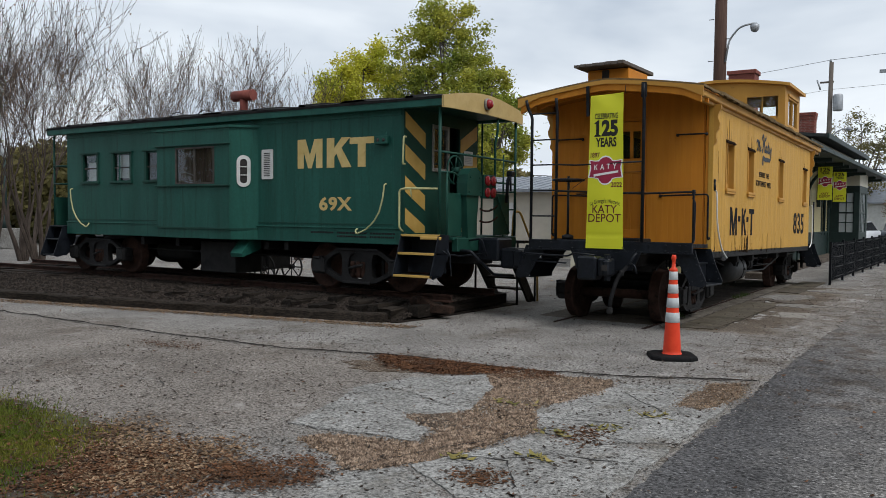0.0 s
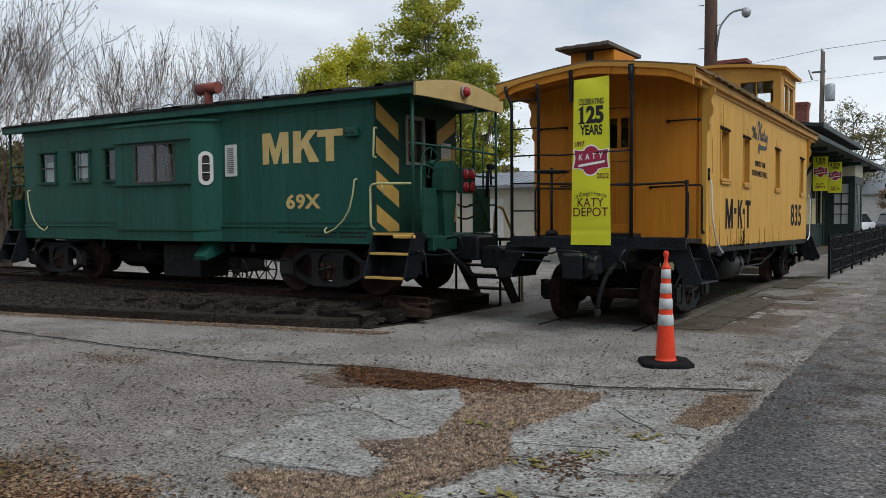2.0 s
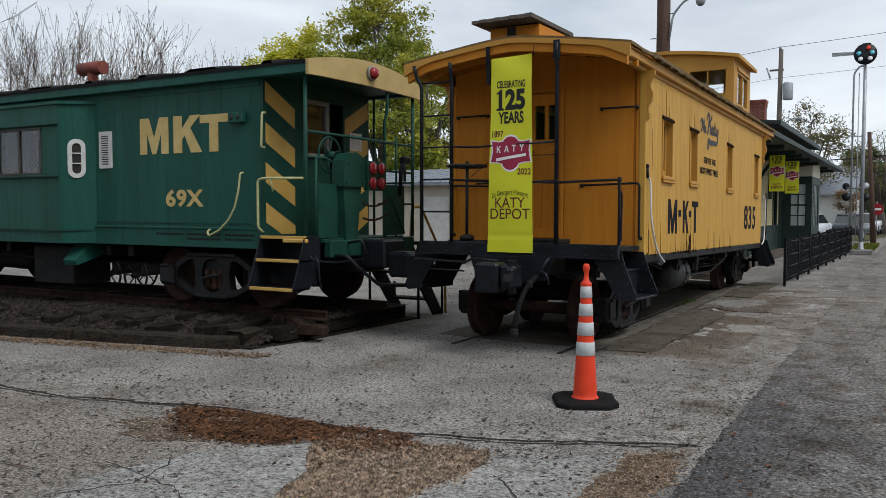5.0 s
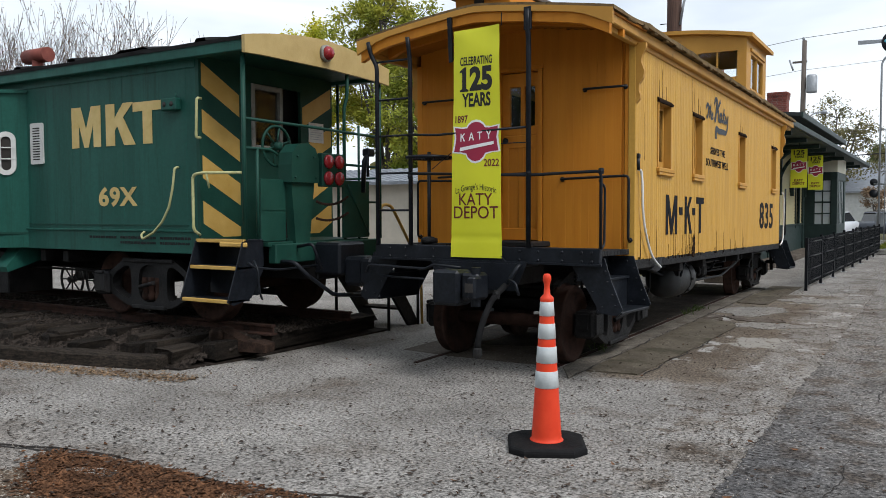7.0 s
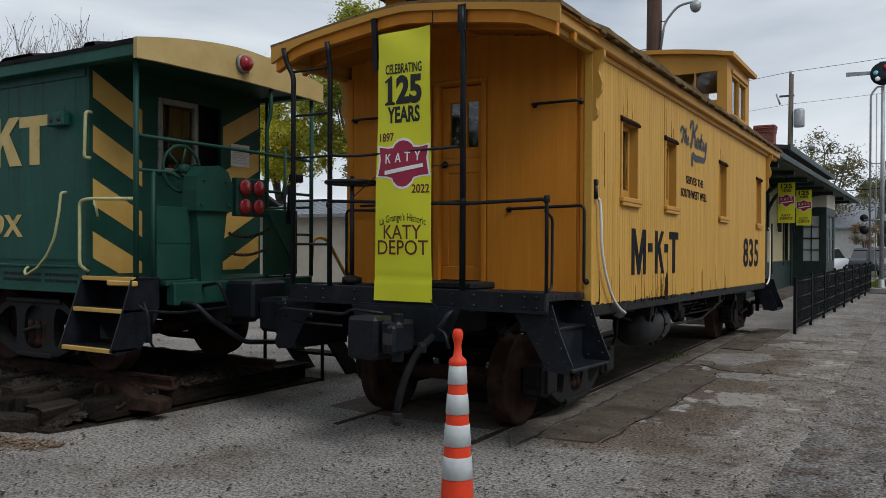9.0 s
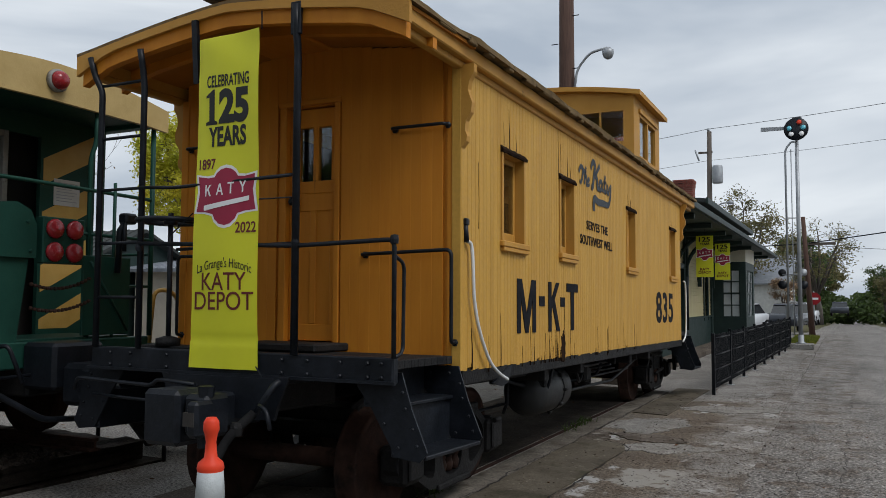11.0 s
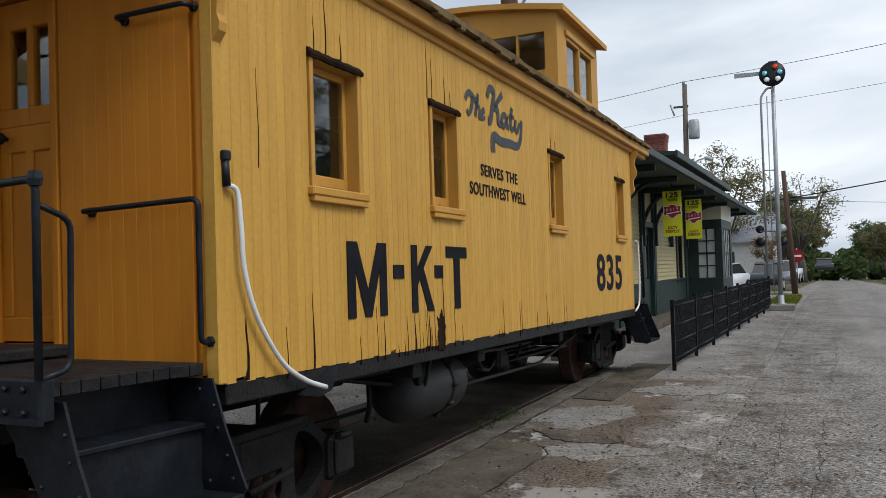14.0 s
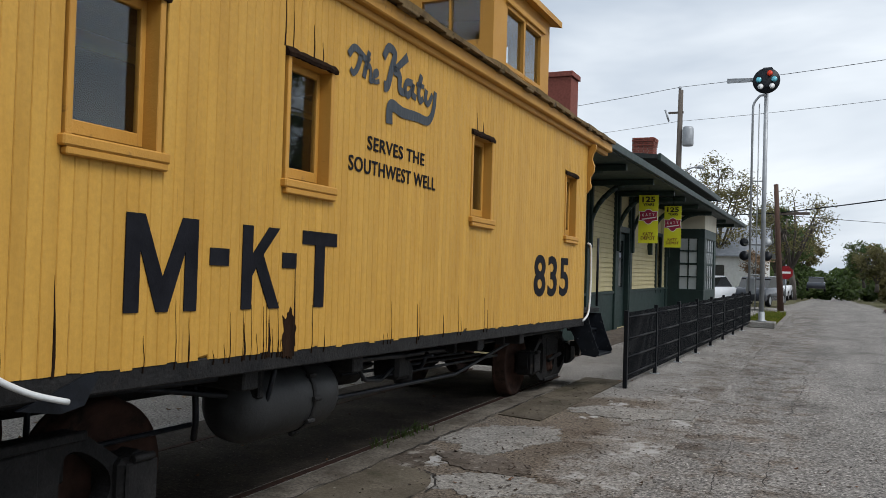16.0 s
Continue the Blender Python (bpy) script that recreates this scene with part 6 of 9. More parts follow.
gpart("bay_top", prism([(B0 - 0.34, GY0 - 0.005), (B0 - 0.02, BF - 0.03), (B1 + 0.02, BF - 0.03), (-10.86, GY0 - 0.005)], "z", BZ1, BZ1 + 0.045), GRN, parent=bay)
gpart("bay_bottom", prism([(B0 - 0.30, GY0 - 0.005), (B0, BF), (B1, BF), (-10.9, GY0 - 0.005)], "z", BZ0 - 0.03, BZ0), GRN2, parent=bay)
gpart("bay_skirt", prism([(B0 - 0.30, GY0 - 0.003), (B0, BF + 0.03), (B1, BF + 0.03), (-10.9, GY0 - 0.003)], "z", 1.19, BZ0 - 0.03), GRN, parent=bay)
gpart("drip_rail", box(B0, B1 + 0.02, BF - 0.05, BF, 2.945, 2.97, 0.005), GRN2, parent=bay)
gpart("bay_sill", box(B0, B1 + 0.02, BF - 0.05, BF, 2.175, 2.205, 0.005), GRN2, parent=bay)
bm = bmesh.new()
for a, b in ((WB[0], WB[0] + 0.04), (WB[1] - 0.04, WB[1]), (-12.27, -12.23)):
    box(a, b, BF - 0.012, BF + 0.03, WB[2], WB[3], 0.004, bm)
box(WB[0] + 0.04, WB[1] - 0.04, BF - 0.010, BF + 0.03, WB[2], WB[2] + 0.03, bm=bm)
box(WB[0] + 0.04, WB[1] - 0.04, BF - 0.010, BF + 0.03, WB[3] - 0.03, WB[3], bm=bm)
wf = gpart("window_frame", bm, ALU, "aluminium sliding window frame", parent=bay)
for a, b in ((WB[0] + 0.04, -12.27), (-12.23, WB[1] - 0.04)):
    gpart("pane", box(a, b, BF + 0.012, BF + 0.018, WB[2] + 0.03, WB[3] - 0.03), GLASS, parent=wf)
bm = bmesh.new()
n = 44
for i in range(n):
    xa, xb = WB[0] + (WB[1] - WB[0]) * i / n, WB[0] + (WB[1] - WB[0]) * (i + 1) / n
    ya, yb = BF + 0.075 + 0.02 * math.sin(i * 1.1), BF + 0.075 + 0.02 * math.sin((i + 1) * 1.1)
    bm.faces.new([bm.verts.new(p) for p in ((xa, ya, WB[2] - 0.05), (xb, yb, WB[2] - 0.05), (xb, yb, WB[3] + 0.05), (xa, ya, WB[3] + 0.05))])
gpart("curtain", bm, CURT, "drawn brown curtain behind the glass", parent=wf)


def ring_xz(cx, cz, w, h, r, n=6):
    pts = []
    for sx, sz, a0 in ((1, 1, 0), (-1, 1, 90), (-1, -1, 180), (1, -1, 270)):
        for k in range(n + 1):
            a = radians(a0 + 90 * k / n)
            pts.append((cx + sx * (w - r) + r * math.cos(a), cz + sz * (h - r) + r * math.sin(a)))
    return pts


# small oval window on the bay's cheek
cheek = Matrix.Translation((-11.11, 10.945, 0)) @ Matrix.Rotation(math.atan2(GY0 - BF, -10.90 - B1), 4, "Z")
bm = bmesh.new()
o, i_ = ring_xz(0, 2.45, 0.125, 0.29, 0.12), ring_xz(0, 2.45, 0.065, 0.225, 0.06)
vs = [[bm.verts.new((p[0], y, p[1])) for p in ring] for ring, y in ((o, -0.03), (i_, -0.03), (i_, 0.0), (o, 0.0))]
for a, b in ((0, 1), (1, 2), (2, 3), (3, 0)):
    for k in range(len(o)):
        j = (k + 1) % len(o)
        bm.faces.new((vs[a][k], vs[a][j], vs[b][j], vs[b][k]))
ov = gpart("oval_window", moved(bm, cheek), WHITE, "white oval window frame", parent=bay)
gpart("oval_pane", moved(prism(i_, "y", -0.012, -0.002), cheek), DARKIN, "dark oval glass", parent=bay)
gpart("oval_bar", moved(box(-0.13, 0.13, -0.036, -0.028, 2.52, 2.535), cheek), WHITE, parent=bay)
gpart("oval_bar", moved(box(-0.13, 0.13, -0.036, -0.028, 2.37, 2.385), cheek), WHITE, parent=bay)
# louvred vent
vx, vz = -10.66, 2.57
lv = gpart("louvre_vent", prism(ring_xz(vx, vz, 0.135, 0.27, 0.02, 2), "y", GY0 - 0.025, GY0 - 0.001), WHITE, "white louvred vent")
# Dark bars on the vent imitate shaded gaps between slats.
for k in range(13):
    gpart("slat_gap", box(vx - 0.075, vx + 0.075, GY0 - 0.028, GY0 - 0.024, vz - 0.215 + 0.034 * k, vz - 0.20 + 0.034 * k), DARKIN, parent=lv)
# side windows
for a, b in GW:
    bm = bmesh.new()
    box(a - 0.05, a + 0.02, GY0 - 0.02, GY0 + 0.06, 2.31, 2.93, 0.006, bm)
    box(b - 0.02, b + 0.05, GY0 - 0.02, GY0 + 0.06, 2.31, 2.93, 0.006, bm)
    box(a - 0.07, b + 0.07, GY0 - 0.05, GY0 + 0.06, 2.92, 2.96, 0.006, bm)
    box(a - 0.07, b + 0.07, GY0 - 0.05, GY0 + 0.06, 2.28, 2.33, 0.006, bm)
    f = gpart("window_frame", bm, GRN2)
    gpart("pane", box(a, b, GY0 + 0.03, GY0 + 0.036, 2.33, 2.92), GLASS, parent=f)
    gpart("meeting_rail", box(a + 0.02, b - 0.02, GY0 + 0.015, GY0 + 0.05, 2.60, 2.63), ALU, parent=f)
gpart("blind", box(-16.2, -15.8, GY0 + 0.10, GY0 + 0.11, 2.35, 2.75), WHITE, "pale blind behind the window")
gpart("blind", box(-15.15, -14.75, GY0 + 0.10, GY0 + 0.11, 2.4, 2.88), WHITE, "pale blind behind the window")


# roof with raised seams
def groof(y):
    return 3.70 - 0.16 * abs((y - GMID) / 1.32) ** 1.7


RX0, RX1 = -17.45, -6.78
bm = bmesh.new()
n, m = 20, 40
jr = random.Random(8)
grid = []
for s in range(m + 1):
    x = RX0 + (RX1 - RX0) * s / m
    grid.append([(bm.verts.new((x, GY0 - 0.14 + 2.64 * i / n, groof(GY0 - 0.14 + 2.64 * i / n) + jr.uniform(-0.006, 0.008))), bm.verts.new((x, GY0 - 0.14 + 2.64 * i / n, groof(GY0 - 0.14 + 2.64 * i / n) - 0.045))) for i in range(n + 1)])
for a, b in zip(grid, grid[1:]):
    for i in range(n):
        bm.faces.new((a[i][0], a[i + 1][0], b[i + 1][0], b[i][0]))
        bm.faces.new((a[i][1], b[i][1], b[i + 1][1], a[i + 1][1]))
    for i in (0, n):
        bm.faces.new((a[i][0], b[i][0], b[i][1], a[i][1]))
for a in (grid[0], grid[-1]):
    for i in range(n):
        bm.faces.new((a[i][0], a[i][1], a[i + 1][1], a[i + 1][0]))
groof_ob = gpart("roof", bm, ROOFF, "black felted curved roof with raised ribs")
for k in range(9):
    x = -16.6 + 1.15 * k
    bm = bmesh.new()
    ring = [(GY0 - 0.145 + 2.65 * i / 16) for i in range(17)]
    w = 0.09 + 0.22 * (k % 3 == 1)
    a = [[bm.verts.new((x + d, y, groof(y) + h)) for y in ring] for d, h in ((-w, -0.002), (-w * 0.7, 0.035), (w * 0.7, 0.035), (w, -0.002))]
    for p, q in zip(a, a[1:]):
        for i in range(16):
            bm.faces.new((p[i], p[i + 1], q[i + 1], q[i]))
    gpart("roof_rib", bm, ROOFF, parent=groof_ob)
gpart("eave_fascia", box(RX0, RX1, GY0 - 0.13, GY0 - 0.012, GE - 0.045, GE + 0.105, 0.008), GRN)
gpart("eave_fascia", box(RX0, RX1, GY1 + 0.012, GY1 + 0.13, GE - 0.045, GE + 0.105, 0.008), GRN)
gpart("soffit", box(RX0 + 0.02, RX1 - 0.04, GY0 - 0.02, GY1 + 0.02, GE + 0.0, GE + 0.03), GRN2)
# yellow curved fascia at the end, with its red marker lamp
pts = [(GY0 - 0.14 + 2.64 * i / 20, groof(GY0 - 0.14 + 2.64 * i / 20) + 0.004) for i in range(21)] + [(GY1 + 0.14, 3.33), (GY1 - 0.1, 3.35), (GMID, 3.375), (GY0 + 0.1, 3.365), (GY0 - 0.14, 3.355)]
fas = gpart("end_fascia", prism(pts, "x", -6.78, -6.735), CREAMY, "pale yellow curved steel fascia with rust spots")
ml = gpart("marker_lamp", lathe([(0.10, 0.0), (0.10, 0.035), (0.085, 0.045)], (-6.735, 12.29, 3.545), "x", 22), DULLW, "grimy white rimmed red marker lamp")
gpart("lens", lathe([(0.083, 0.03), (0.080, 0.07), (0.06, 0.10), (0.03, 0.115), (0.0, 0.118)], (-6.735, 12.29, 3.545), "x", 22), RED, "red glass lens", parent=ml)
# chimney on the roof
bm = tube([(-12.64, 12.4, 3.66), (-12.64, 12.4, 4.06)], 0.085, 14)
tube([(-12.92, 12.4, 4.12), (-12.36, 12.4, 4.12)], 0.115, 16, bm, ends=True)
gpart("stove_chimney", bm, TERRA, "red-brown T-shaped stove chimney")
# Dark disc painted as the shade in the pipe's mouth.
gpart("chimney_hole", lathe([(0.095, -0.002), (0.0, -0.003)], (-12.92, 12.4, 4.12), "x", 14), DARKIN)
for hx in (-14.6, -13.7):
    gpart("grab_hoop", tube([(hx + 0.3 * math.cos(a), 12.29, 3.66 + 0.22 * math.sin(a)) for a in [math.pi * i / 10 for i in range(11)]], 0.012, 6), IRON)

# end wall: stripes, door, window
END = -7.60
bm = bmesh.new()
box(GX1, END, GY0, 11.93, 1.25, 3.46, bm=bm)
box(GX1, END, 12.83, GY1, 1.25, 3.46, bm=bm)
box(GX1, END, 11.93, 12.83, 3.22, 3.46, bm=bm)
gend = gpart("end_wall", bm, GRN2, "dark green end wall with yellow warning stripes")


def stripes(y0, y1, starts, fall, thick):
    for z in starts:
        prof = [(y0, z), (y1, z + fall), (y1, z + fall - thick), (y0, z - thick)]
        poly = prof
        lo = 1.37
        clipped = []
        for (ya, za), (yb, zb) in zip(poly, poly[1:] + poly[:1]):
            if za >= lo:
                clipped.append((ya, za))
            if (za >= lo) != (zb >= lo):
                t = (lo - za) / (zb - za)
                clipped.append((ya + (yb - ya) * t, lo))
        if len(clipped) > 2:
            gpart("stripe", prism(clipped, "x", END, END + 0.004), STRIPE, "yellow diagonal stripe", parent=gend)


stripes(11.15, 11.73, (3.36, 2.83, 2.31, 1.79), -0.31, 0.26)
stripes(12.86, 13.44, (3.02, 2.50, 1.98, 1.46), 0.31, 0.26)
sd = gpart("storm_door", box(-7.655, -7.61, 11.93, 12.52, 1.27, 2.42), GRN2, "dark green storm door with white-framed window")
bm = bmesh.new()
box(-7.655, -7.58, 11.93, 11.985, 2.42, 3.22, 0.005, bm)
box(-7.655, -7.58, 12.42, 12.475, 2.42, 3.22, 0.005, bm)
box(-7.655, -7.58, 11.985, 12.42, 3.16, 3.22, 0.005, bm)
box(-7.655, -7.58, 11.985, 12.42, 2.42, 2.48, 0.005, bm)
box(-7.65, -7.585, 11.985, 12.42, 2.77, 2.80, 0.004, bm)
gpart("window_frame", bm, DULLW, "dull grey-white window frame", parent=sd)
gpart("pane", box(-7.63, -7.624, 11.985, 12.42, 2.48, 3.16), GLASS, parent=sd)
# Sheet behind the doorway, its colour standing in for shade.
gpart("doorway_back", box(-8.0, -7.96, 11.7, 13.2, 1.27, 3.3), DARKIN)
gpart("notice", box(END + 0.002, END + 0.008, 12.98, 13.28, 2.58, 2.84), WHITE, "white paper notice")
for k in range(7):
    gpart("notice_line", box(END + 0.008, END + 0.0095, 13.01, 13.25 - 0.03 * (k % 3), 2.80 - 0.03 * k, 2.808 - 0.03 * k), SILVER)

# porch deck, end sill, posts, rails
gpart("deck", box(-7.6, -6.80, GY0 + 0.25, GY1 - 0.25, 1.27, 1.32, 0.006), GRN2)
gpart("end_sill", box(-6.86, -6.74, GY0 + 0.30, GY1 - 0.05, 1.08, 1.30, 0.012), GRN2)


def grod(name, pts, r, material=None, label="", corner=0.06):
    return gpart(name, tube(bend(pts, corner), r, 8), material or GRN2, label)


PALE = surf("pale_green_yellow_handrail", (0.36, 0.36, 0.16), (0.48, 0.47, 0.24), 12, 0.55, 0.2, 50, dirt=(0.05, 0.12, 0.08), dirt_at=0.6, dirt_scale=8)
grod("corner_post", [(-6.88, 11.08, 1.30), (-6.88, 11.08, 3.39)], 0.026)
grod("corner_post", [(-6.82, 12.75, 1.30), (-6.82, 12.75, 2.95), (-6.80, 12.79, 3.1), (-6.79, 12.78, 3.42)], 0.022)
grod("corner_post", [(-6.82, 13.5, 1.30), (-6.82, 13.5, 3.38)], 0.024)
grod("corner_post", [(-7.52, 13.5, 1.30), (-7.52, 13.5, 3.4)], 0.020)
grod("end_rail", [(-6.88, 11.08, 2.68), (-6.80, 12.1, 2.66), (-6.82, 13.5, 2.64)], 0.018)
grod("end_rail", [(-6.88, 11.08, 2.36), (-6.84, 11.45, 2.36), (-6.82, 11.55, 2.3)], 0.016)
grod("end_rail", [(-6.82, 12.6, 2.25), (-6.82, 13.5, 2.24)], 0.016)
grod("end_rail", [(-6.82, 12.6, 1.78), (-6.82, 13.5, 1.78)], 0.014)
grod("side_rail", [(-7.52, 13.5, 2.1), (-6.82, 13.5, 2.1)], 0.014)
grod("short_post", [(-6.86, 11.26, 1.30), (-6.86, 11.26, 2.36)], 0.018)
grod("ladder_post", [(-6.80, 13.02, 1.3), (-6.80, 13.02, 2.75)], 0.016)
# handrails at the near corner, painted pale
grod("side_handrail", [(-7.55, GY0 - 0.01, 2.94), (-7.55, GY0 - 0.075, 2.94), (-7.57, GY0 - 0.075, 2.50), (-7.57, GY0 - 0.01, 2.50)], 0.016, PALE, "pale painted handrail", 0.03)
grod("side_handrail", [(-7.60, GY0 - 0.01, 1.40), (-7.62, GY0 - 0.09, 1.46), (-7.62, GY0 - 0.09, 2.08), (-7.5, GY0 - 0.09, 2.10), (-6.88, GY0 - 0.03, 2.09)], 0.017, PALE, "pale painted handrail", 0.08)
grod("side_handrail", [(-7.40, GY0 - 0.05, 1.93), (-7.40, GY0 - 0.09, 2.09)], 0.012, PALE)
for rx, flip in ((-8.0, 1), (-16.6, -1)):
    pts = [(rx + 0.06 * flip, GY0 - 0.01, 2.18), (rx + 0.06 * flip, GY0 - 0.07, 2.17), (rx + 0.03 * flip, GY0 - 0.075, 1.95), (rx - 0.04 * flip, GY0 - 0.075, 1.72), (rx - 0.16 * flip, GY0 - 0.075, 1.55), (rx - 0.32 * flip, GY0 - 0.075, 1.42),
           (rx - 0.52 * flip, GY0 - 0.075, 1.34), (rx - 0.57 * flip, GY0 - 0.05, 1.40), (rx - 0.53 * flip, GY0 - 0.01, 1.44)]
    grod("curved_grab_iron", pts, 0.014, PALE, "pale curved grab iron", 0.04)
# steps with yellow nosings
for sx0, sx1, flip in ((-7.58, -6.84, 1), (-17.42, -16.9, -1)):
    for z, yo, dx in ((1.36, 11.02, 0.10), (1.07, 10.92, 0.0), (0.72, 10.80, -0.10)):
        xa, xb = (sx0 + dx, sx1) if flip > 0 else (sx0 - 0.12 + dx * -1, sx1)
        tr = gpart("tread", box(sx0 - 0.0, sx1, yo, yo + 0.30, z - 0.03, z - 0.002, 0.005), IRON, "black step with yellow nosing")
        if flip > 0:
            gpart("nosing", box(sx0, sx1, yo - 0.008, yo + 0.03, z - 0.035, z + 0.003, 0.003), STRIPE, "worn yellow nosing", parent=tr)
    for xs in (sx0, sx1 - 0.014):
        gpart("step_sheet", prism([(11.30, 1.34), (11.0, 1.34), (10.90, 1.05), (10.77, 0.70), (10.86, 0.66), (11.12, 0.72), (11.3, 1.0)], "x", xs, xs + 0.014), IRON)
    gpart("riser", box(sx0, sx1, 11.22, 11.235, 0.74, 1.04), IRON)
    gpart("riser", box(sx0, sx1, 11.30, 11.315, 1.06, 1.33), IRON)
gpart("step_light", box(-7.2, -6.82, 11.0, 11.06, 1.28, 1.33, 0.01), STRIPE)
grod("uncoupling_lever", [(-6.78, 11.02, 1.12), (-6.72, 11.05, 1.06), (-6.68, 11.4, 1.02), (-6.62, 12.1, 1.04)], 0.014, IRON)
grod("uncoupling_lever", [(-6.70, 11.02, 1.14), (-6.62, 11.0, 1.05), (-6.62, 11.02, 0.8), (-6.66, 11.1, 0.72)], 0.012, IRON)

# hand brake: wheel, gear housing, column, panel, coloured darker against the sunlight
hub = (-7.0, 11.72, 2.42)
bm = tube([(hub[0], hub[1] + 0.23 * math.cos(a), hub[2] + 0.23 * math.sin(a)) for a in [2 * math.pi * i / 28 for i in range(29)]], 0.017, 7)
for i in range(6):
    a = 2 * math.pi * i / 6 + 0.3
    tube([hub, (hub[0], hub[1] + 0.23 * math.cos(a), hub[2] + 0.23 * math.sin(a))], 0.012, 5, bm)
lathe([(0.05, -0.05), (0.05, 0.06), (0.02, 0.07)], hub, "x", 12, bm)
gpart("hand_brake_wheel", bm, GRN2, "green spoked hand brake wheel")
poly = [(11.66, 2.0), (12.14, 2.0), (12.14, 2.28), (12.08, 2.40), (11.95, 2.46), (11.78, 2.44), (11.68, 2.34), (11.66, 2.2)]
hb = gpart("brake_housing", prism(poly, "x", -6.92, -6.72), GRN2, "green cast brake gear housing")
gpart("bolt", bolts([(-6.72, y, z) for y, z in ((11.72, 2.06), (12.08, 2.06), (12.05, 2.3), (11.76, 2.3))], "x", 0.016, 0.02), GRN2, parent=hb)
gpart("brake_column", prism([(11.70, 2.0), (12.10, 2.0), (11.98, 1.1), (11.78, 1.1)], "x", -6.88, -6.76), GRN2, "green tapered brake column")
gpart("kick_panel", box(-6.87, -6.85, 11.30, 11.70, 1.33, 2.03, 0.004), GRN2)
gpart("kick_panel_seam", box(-6.851, -6.845, 11.30, 11.70, 1.68, 1.69), GRN2)
# tail lamp block
tl = gpart("tail_lamp_block", box(-6.80, -6.72, 12.20, 12.62, 1.96, 2.36, 0.008), GRN2, "four red tail lamps on a dark block")
for y in (12.31, 12.51):
    for z in (2.06, 2.26):
        gpart("lens", lathe([(0.085, 0.0), (0.085, 0.02), (0.07, 0.035), (0.0, 0.045)], (-6.72, y, z), "x", 18), RED, "red round lens", parent=tl)
gpart("end_gate", box(-6.80, -6.77, 12.66, 13.2, 1.33, 2.05, 0.006), GRN2, "dark green sheet gate")
grod("gate_brace", [(-6.75, 12.72, 2.0), (-6.74, 13.15, 1.36)], 0.012)
for z, s in ((1.78, 0.06), (1.58, 0.05)):
    bm = bmesh.new()
    for i in range(16):
        t = i / 15
        y = 12.12 + 0.58 * t
        zz = z - s * 4 * t * (1 - t) + 0.06 * t
        lathe([(0.011, -0.016), (0.018, 0), (0.011, 0.016)], (-6.74, y, zz), "y" if i % 2 else "z", 6, bm)
    gpart("chain", bm, RUST, "rusty safety chain")
bm = tube([(-6.72, 13.0, 1.9), (-6.70, 13.0, 2.3), (-6.66, 13.06, 2.42)], 0.03, 8)
box(-6.74, -6.62, 13.0, 13.14, 2.36, 2.46, 0.02, bm)
tube([(-6.66, 13.02, 2.4), (-6.64, 13.0, 2.1)], 0.02, 7, bm)
gpart("air_whistle_valve", bm, IRON)
# coupler and end gear
bm = box(-6.74, -6.35, 12.05, 12.55, 0.92, 1.30, 0.03)
box(-6.36, -6.02, 12.12, 12.46, 0.80, 1.14, 0.04, bm)
box(-6.10, -5.94, 12.08, 12.28, 0.82, 1.12, 0.03, bm)
gpart("coupler", bm, IRON, "black cast coupler")
grod("air_pipe", [(-6.75, 11.5, 1.1), (-6.55, 11.5, 1.1), (-6.45, 11.6, 0.95), (-6.4, 12.0, 0.7), (-6.3, 12.5, 0.66)], 0.025, IRON)
grod("steam_pipe", [(-6.72, 11.75, 1.26), (-6.5, 11.75, 1.3), (-6.45, 11.85, 1.0)], 0.018, IRON)
gpart("centre_sill", box(-17.0, -6.7, 12.08, 12.5, 0.85, 1.18, 0.02), IRON2)
truck(gc, -8.68, GMID, "x", rail=0.36, R=0.40)
truck(gc, -15.95, GMID, "x", rail=0.36, R=0.40)
gpart("tool_box", box(-12.62, -11.62, 11.22, 11.9, 0.52, 1.12, 0.015), IRON2, "black steel tool box under the frame")
gpart("filler_bracket", prism([(11.12, 1.18), (11.4, 1.18), (11.4, 1.0), (10.92, 0.86), (10.90, 0.93)], "x", -11.42, -11.12), GRN, "green sheet bracket under the side")
for x in (-14.5, -13.4, -10.9, -10.4):
    gpart("cross_beam", box(x, x + 0.12, 11.25, 13.3, 1.0, 1.16, 0.01), IRON2)
for k in range(4):
    grod("brake_rod", [(-14.8, 11.6 + 0.3 * k, 0.9), (-9.6, 11.6 + 0.3 * k, 0.86)], 0.016, IRON2)
gpart("reservoir", lathe([(0.0, -0.6), (0.18, -0.58), (0.2, -0.5), (0.2, 0.5), (0.18, 0.58), (0.0, 0.6)], (-14.0, 11.9, 0.85), "x", 18), IRON2)
# hoods and lamps on the side
lb = gpart("lamp_bracket", box(-8.14, -7.88, GY0 - 0.09, GY0 - 0.005, 2.83, 2.97, 0.012), GRN, "green lamp bracket box")
# Two dark discs imitate the shade inside the lamp holes.
gpart("lamp_hole", lathe([(0.03, -0.004), (0.0, -0.006)], (-8.07, GY0 - 0.09, 2.9), "y", 12), DARKIN, parent=lb)
gpart("lamp_hole", lathe([(0.03, -0.004), (0.0, -0.006)], (-7.95, GY0 - 0.09, 2.9), "y", 12), DARKIN, parent=lb)
gpart("lamp_pin", tube([(-7.92, GY0 - 0.05, 2.96), (-7.92, GY0 - 0.05, 3.03)], 0.01, 6), GRN, parent=lb)
# far end platform
gpart("deck", box(-17.5, GX0 - 0.01, GY0 + 0.2, GY1 - 0.2, 1.27, 1.32), GRN2)
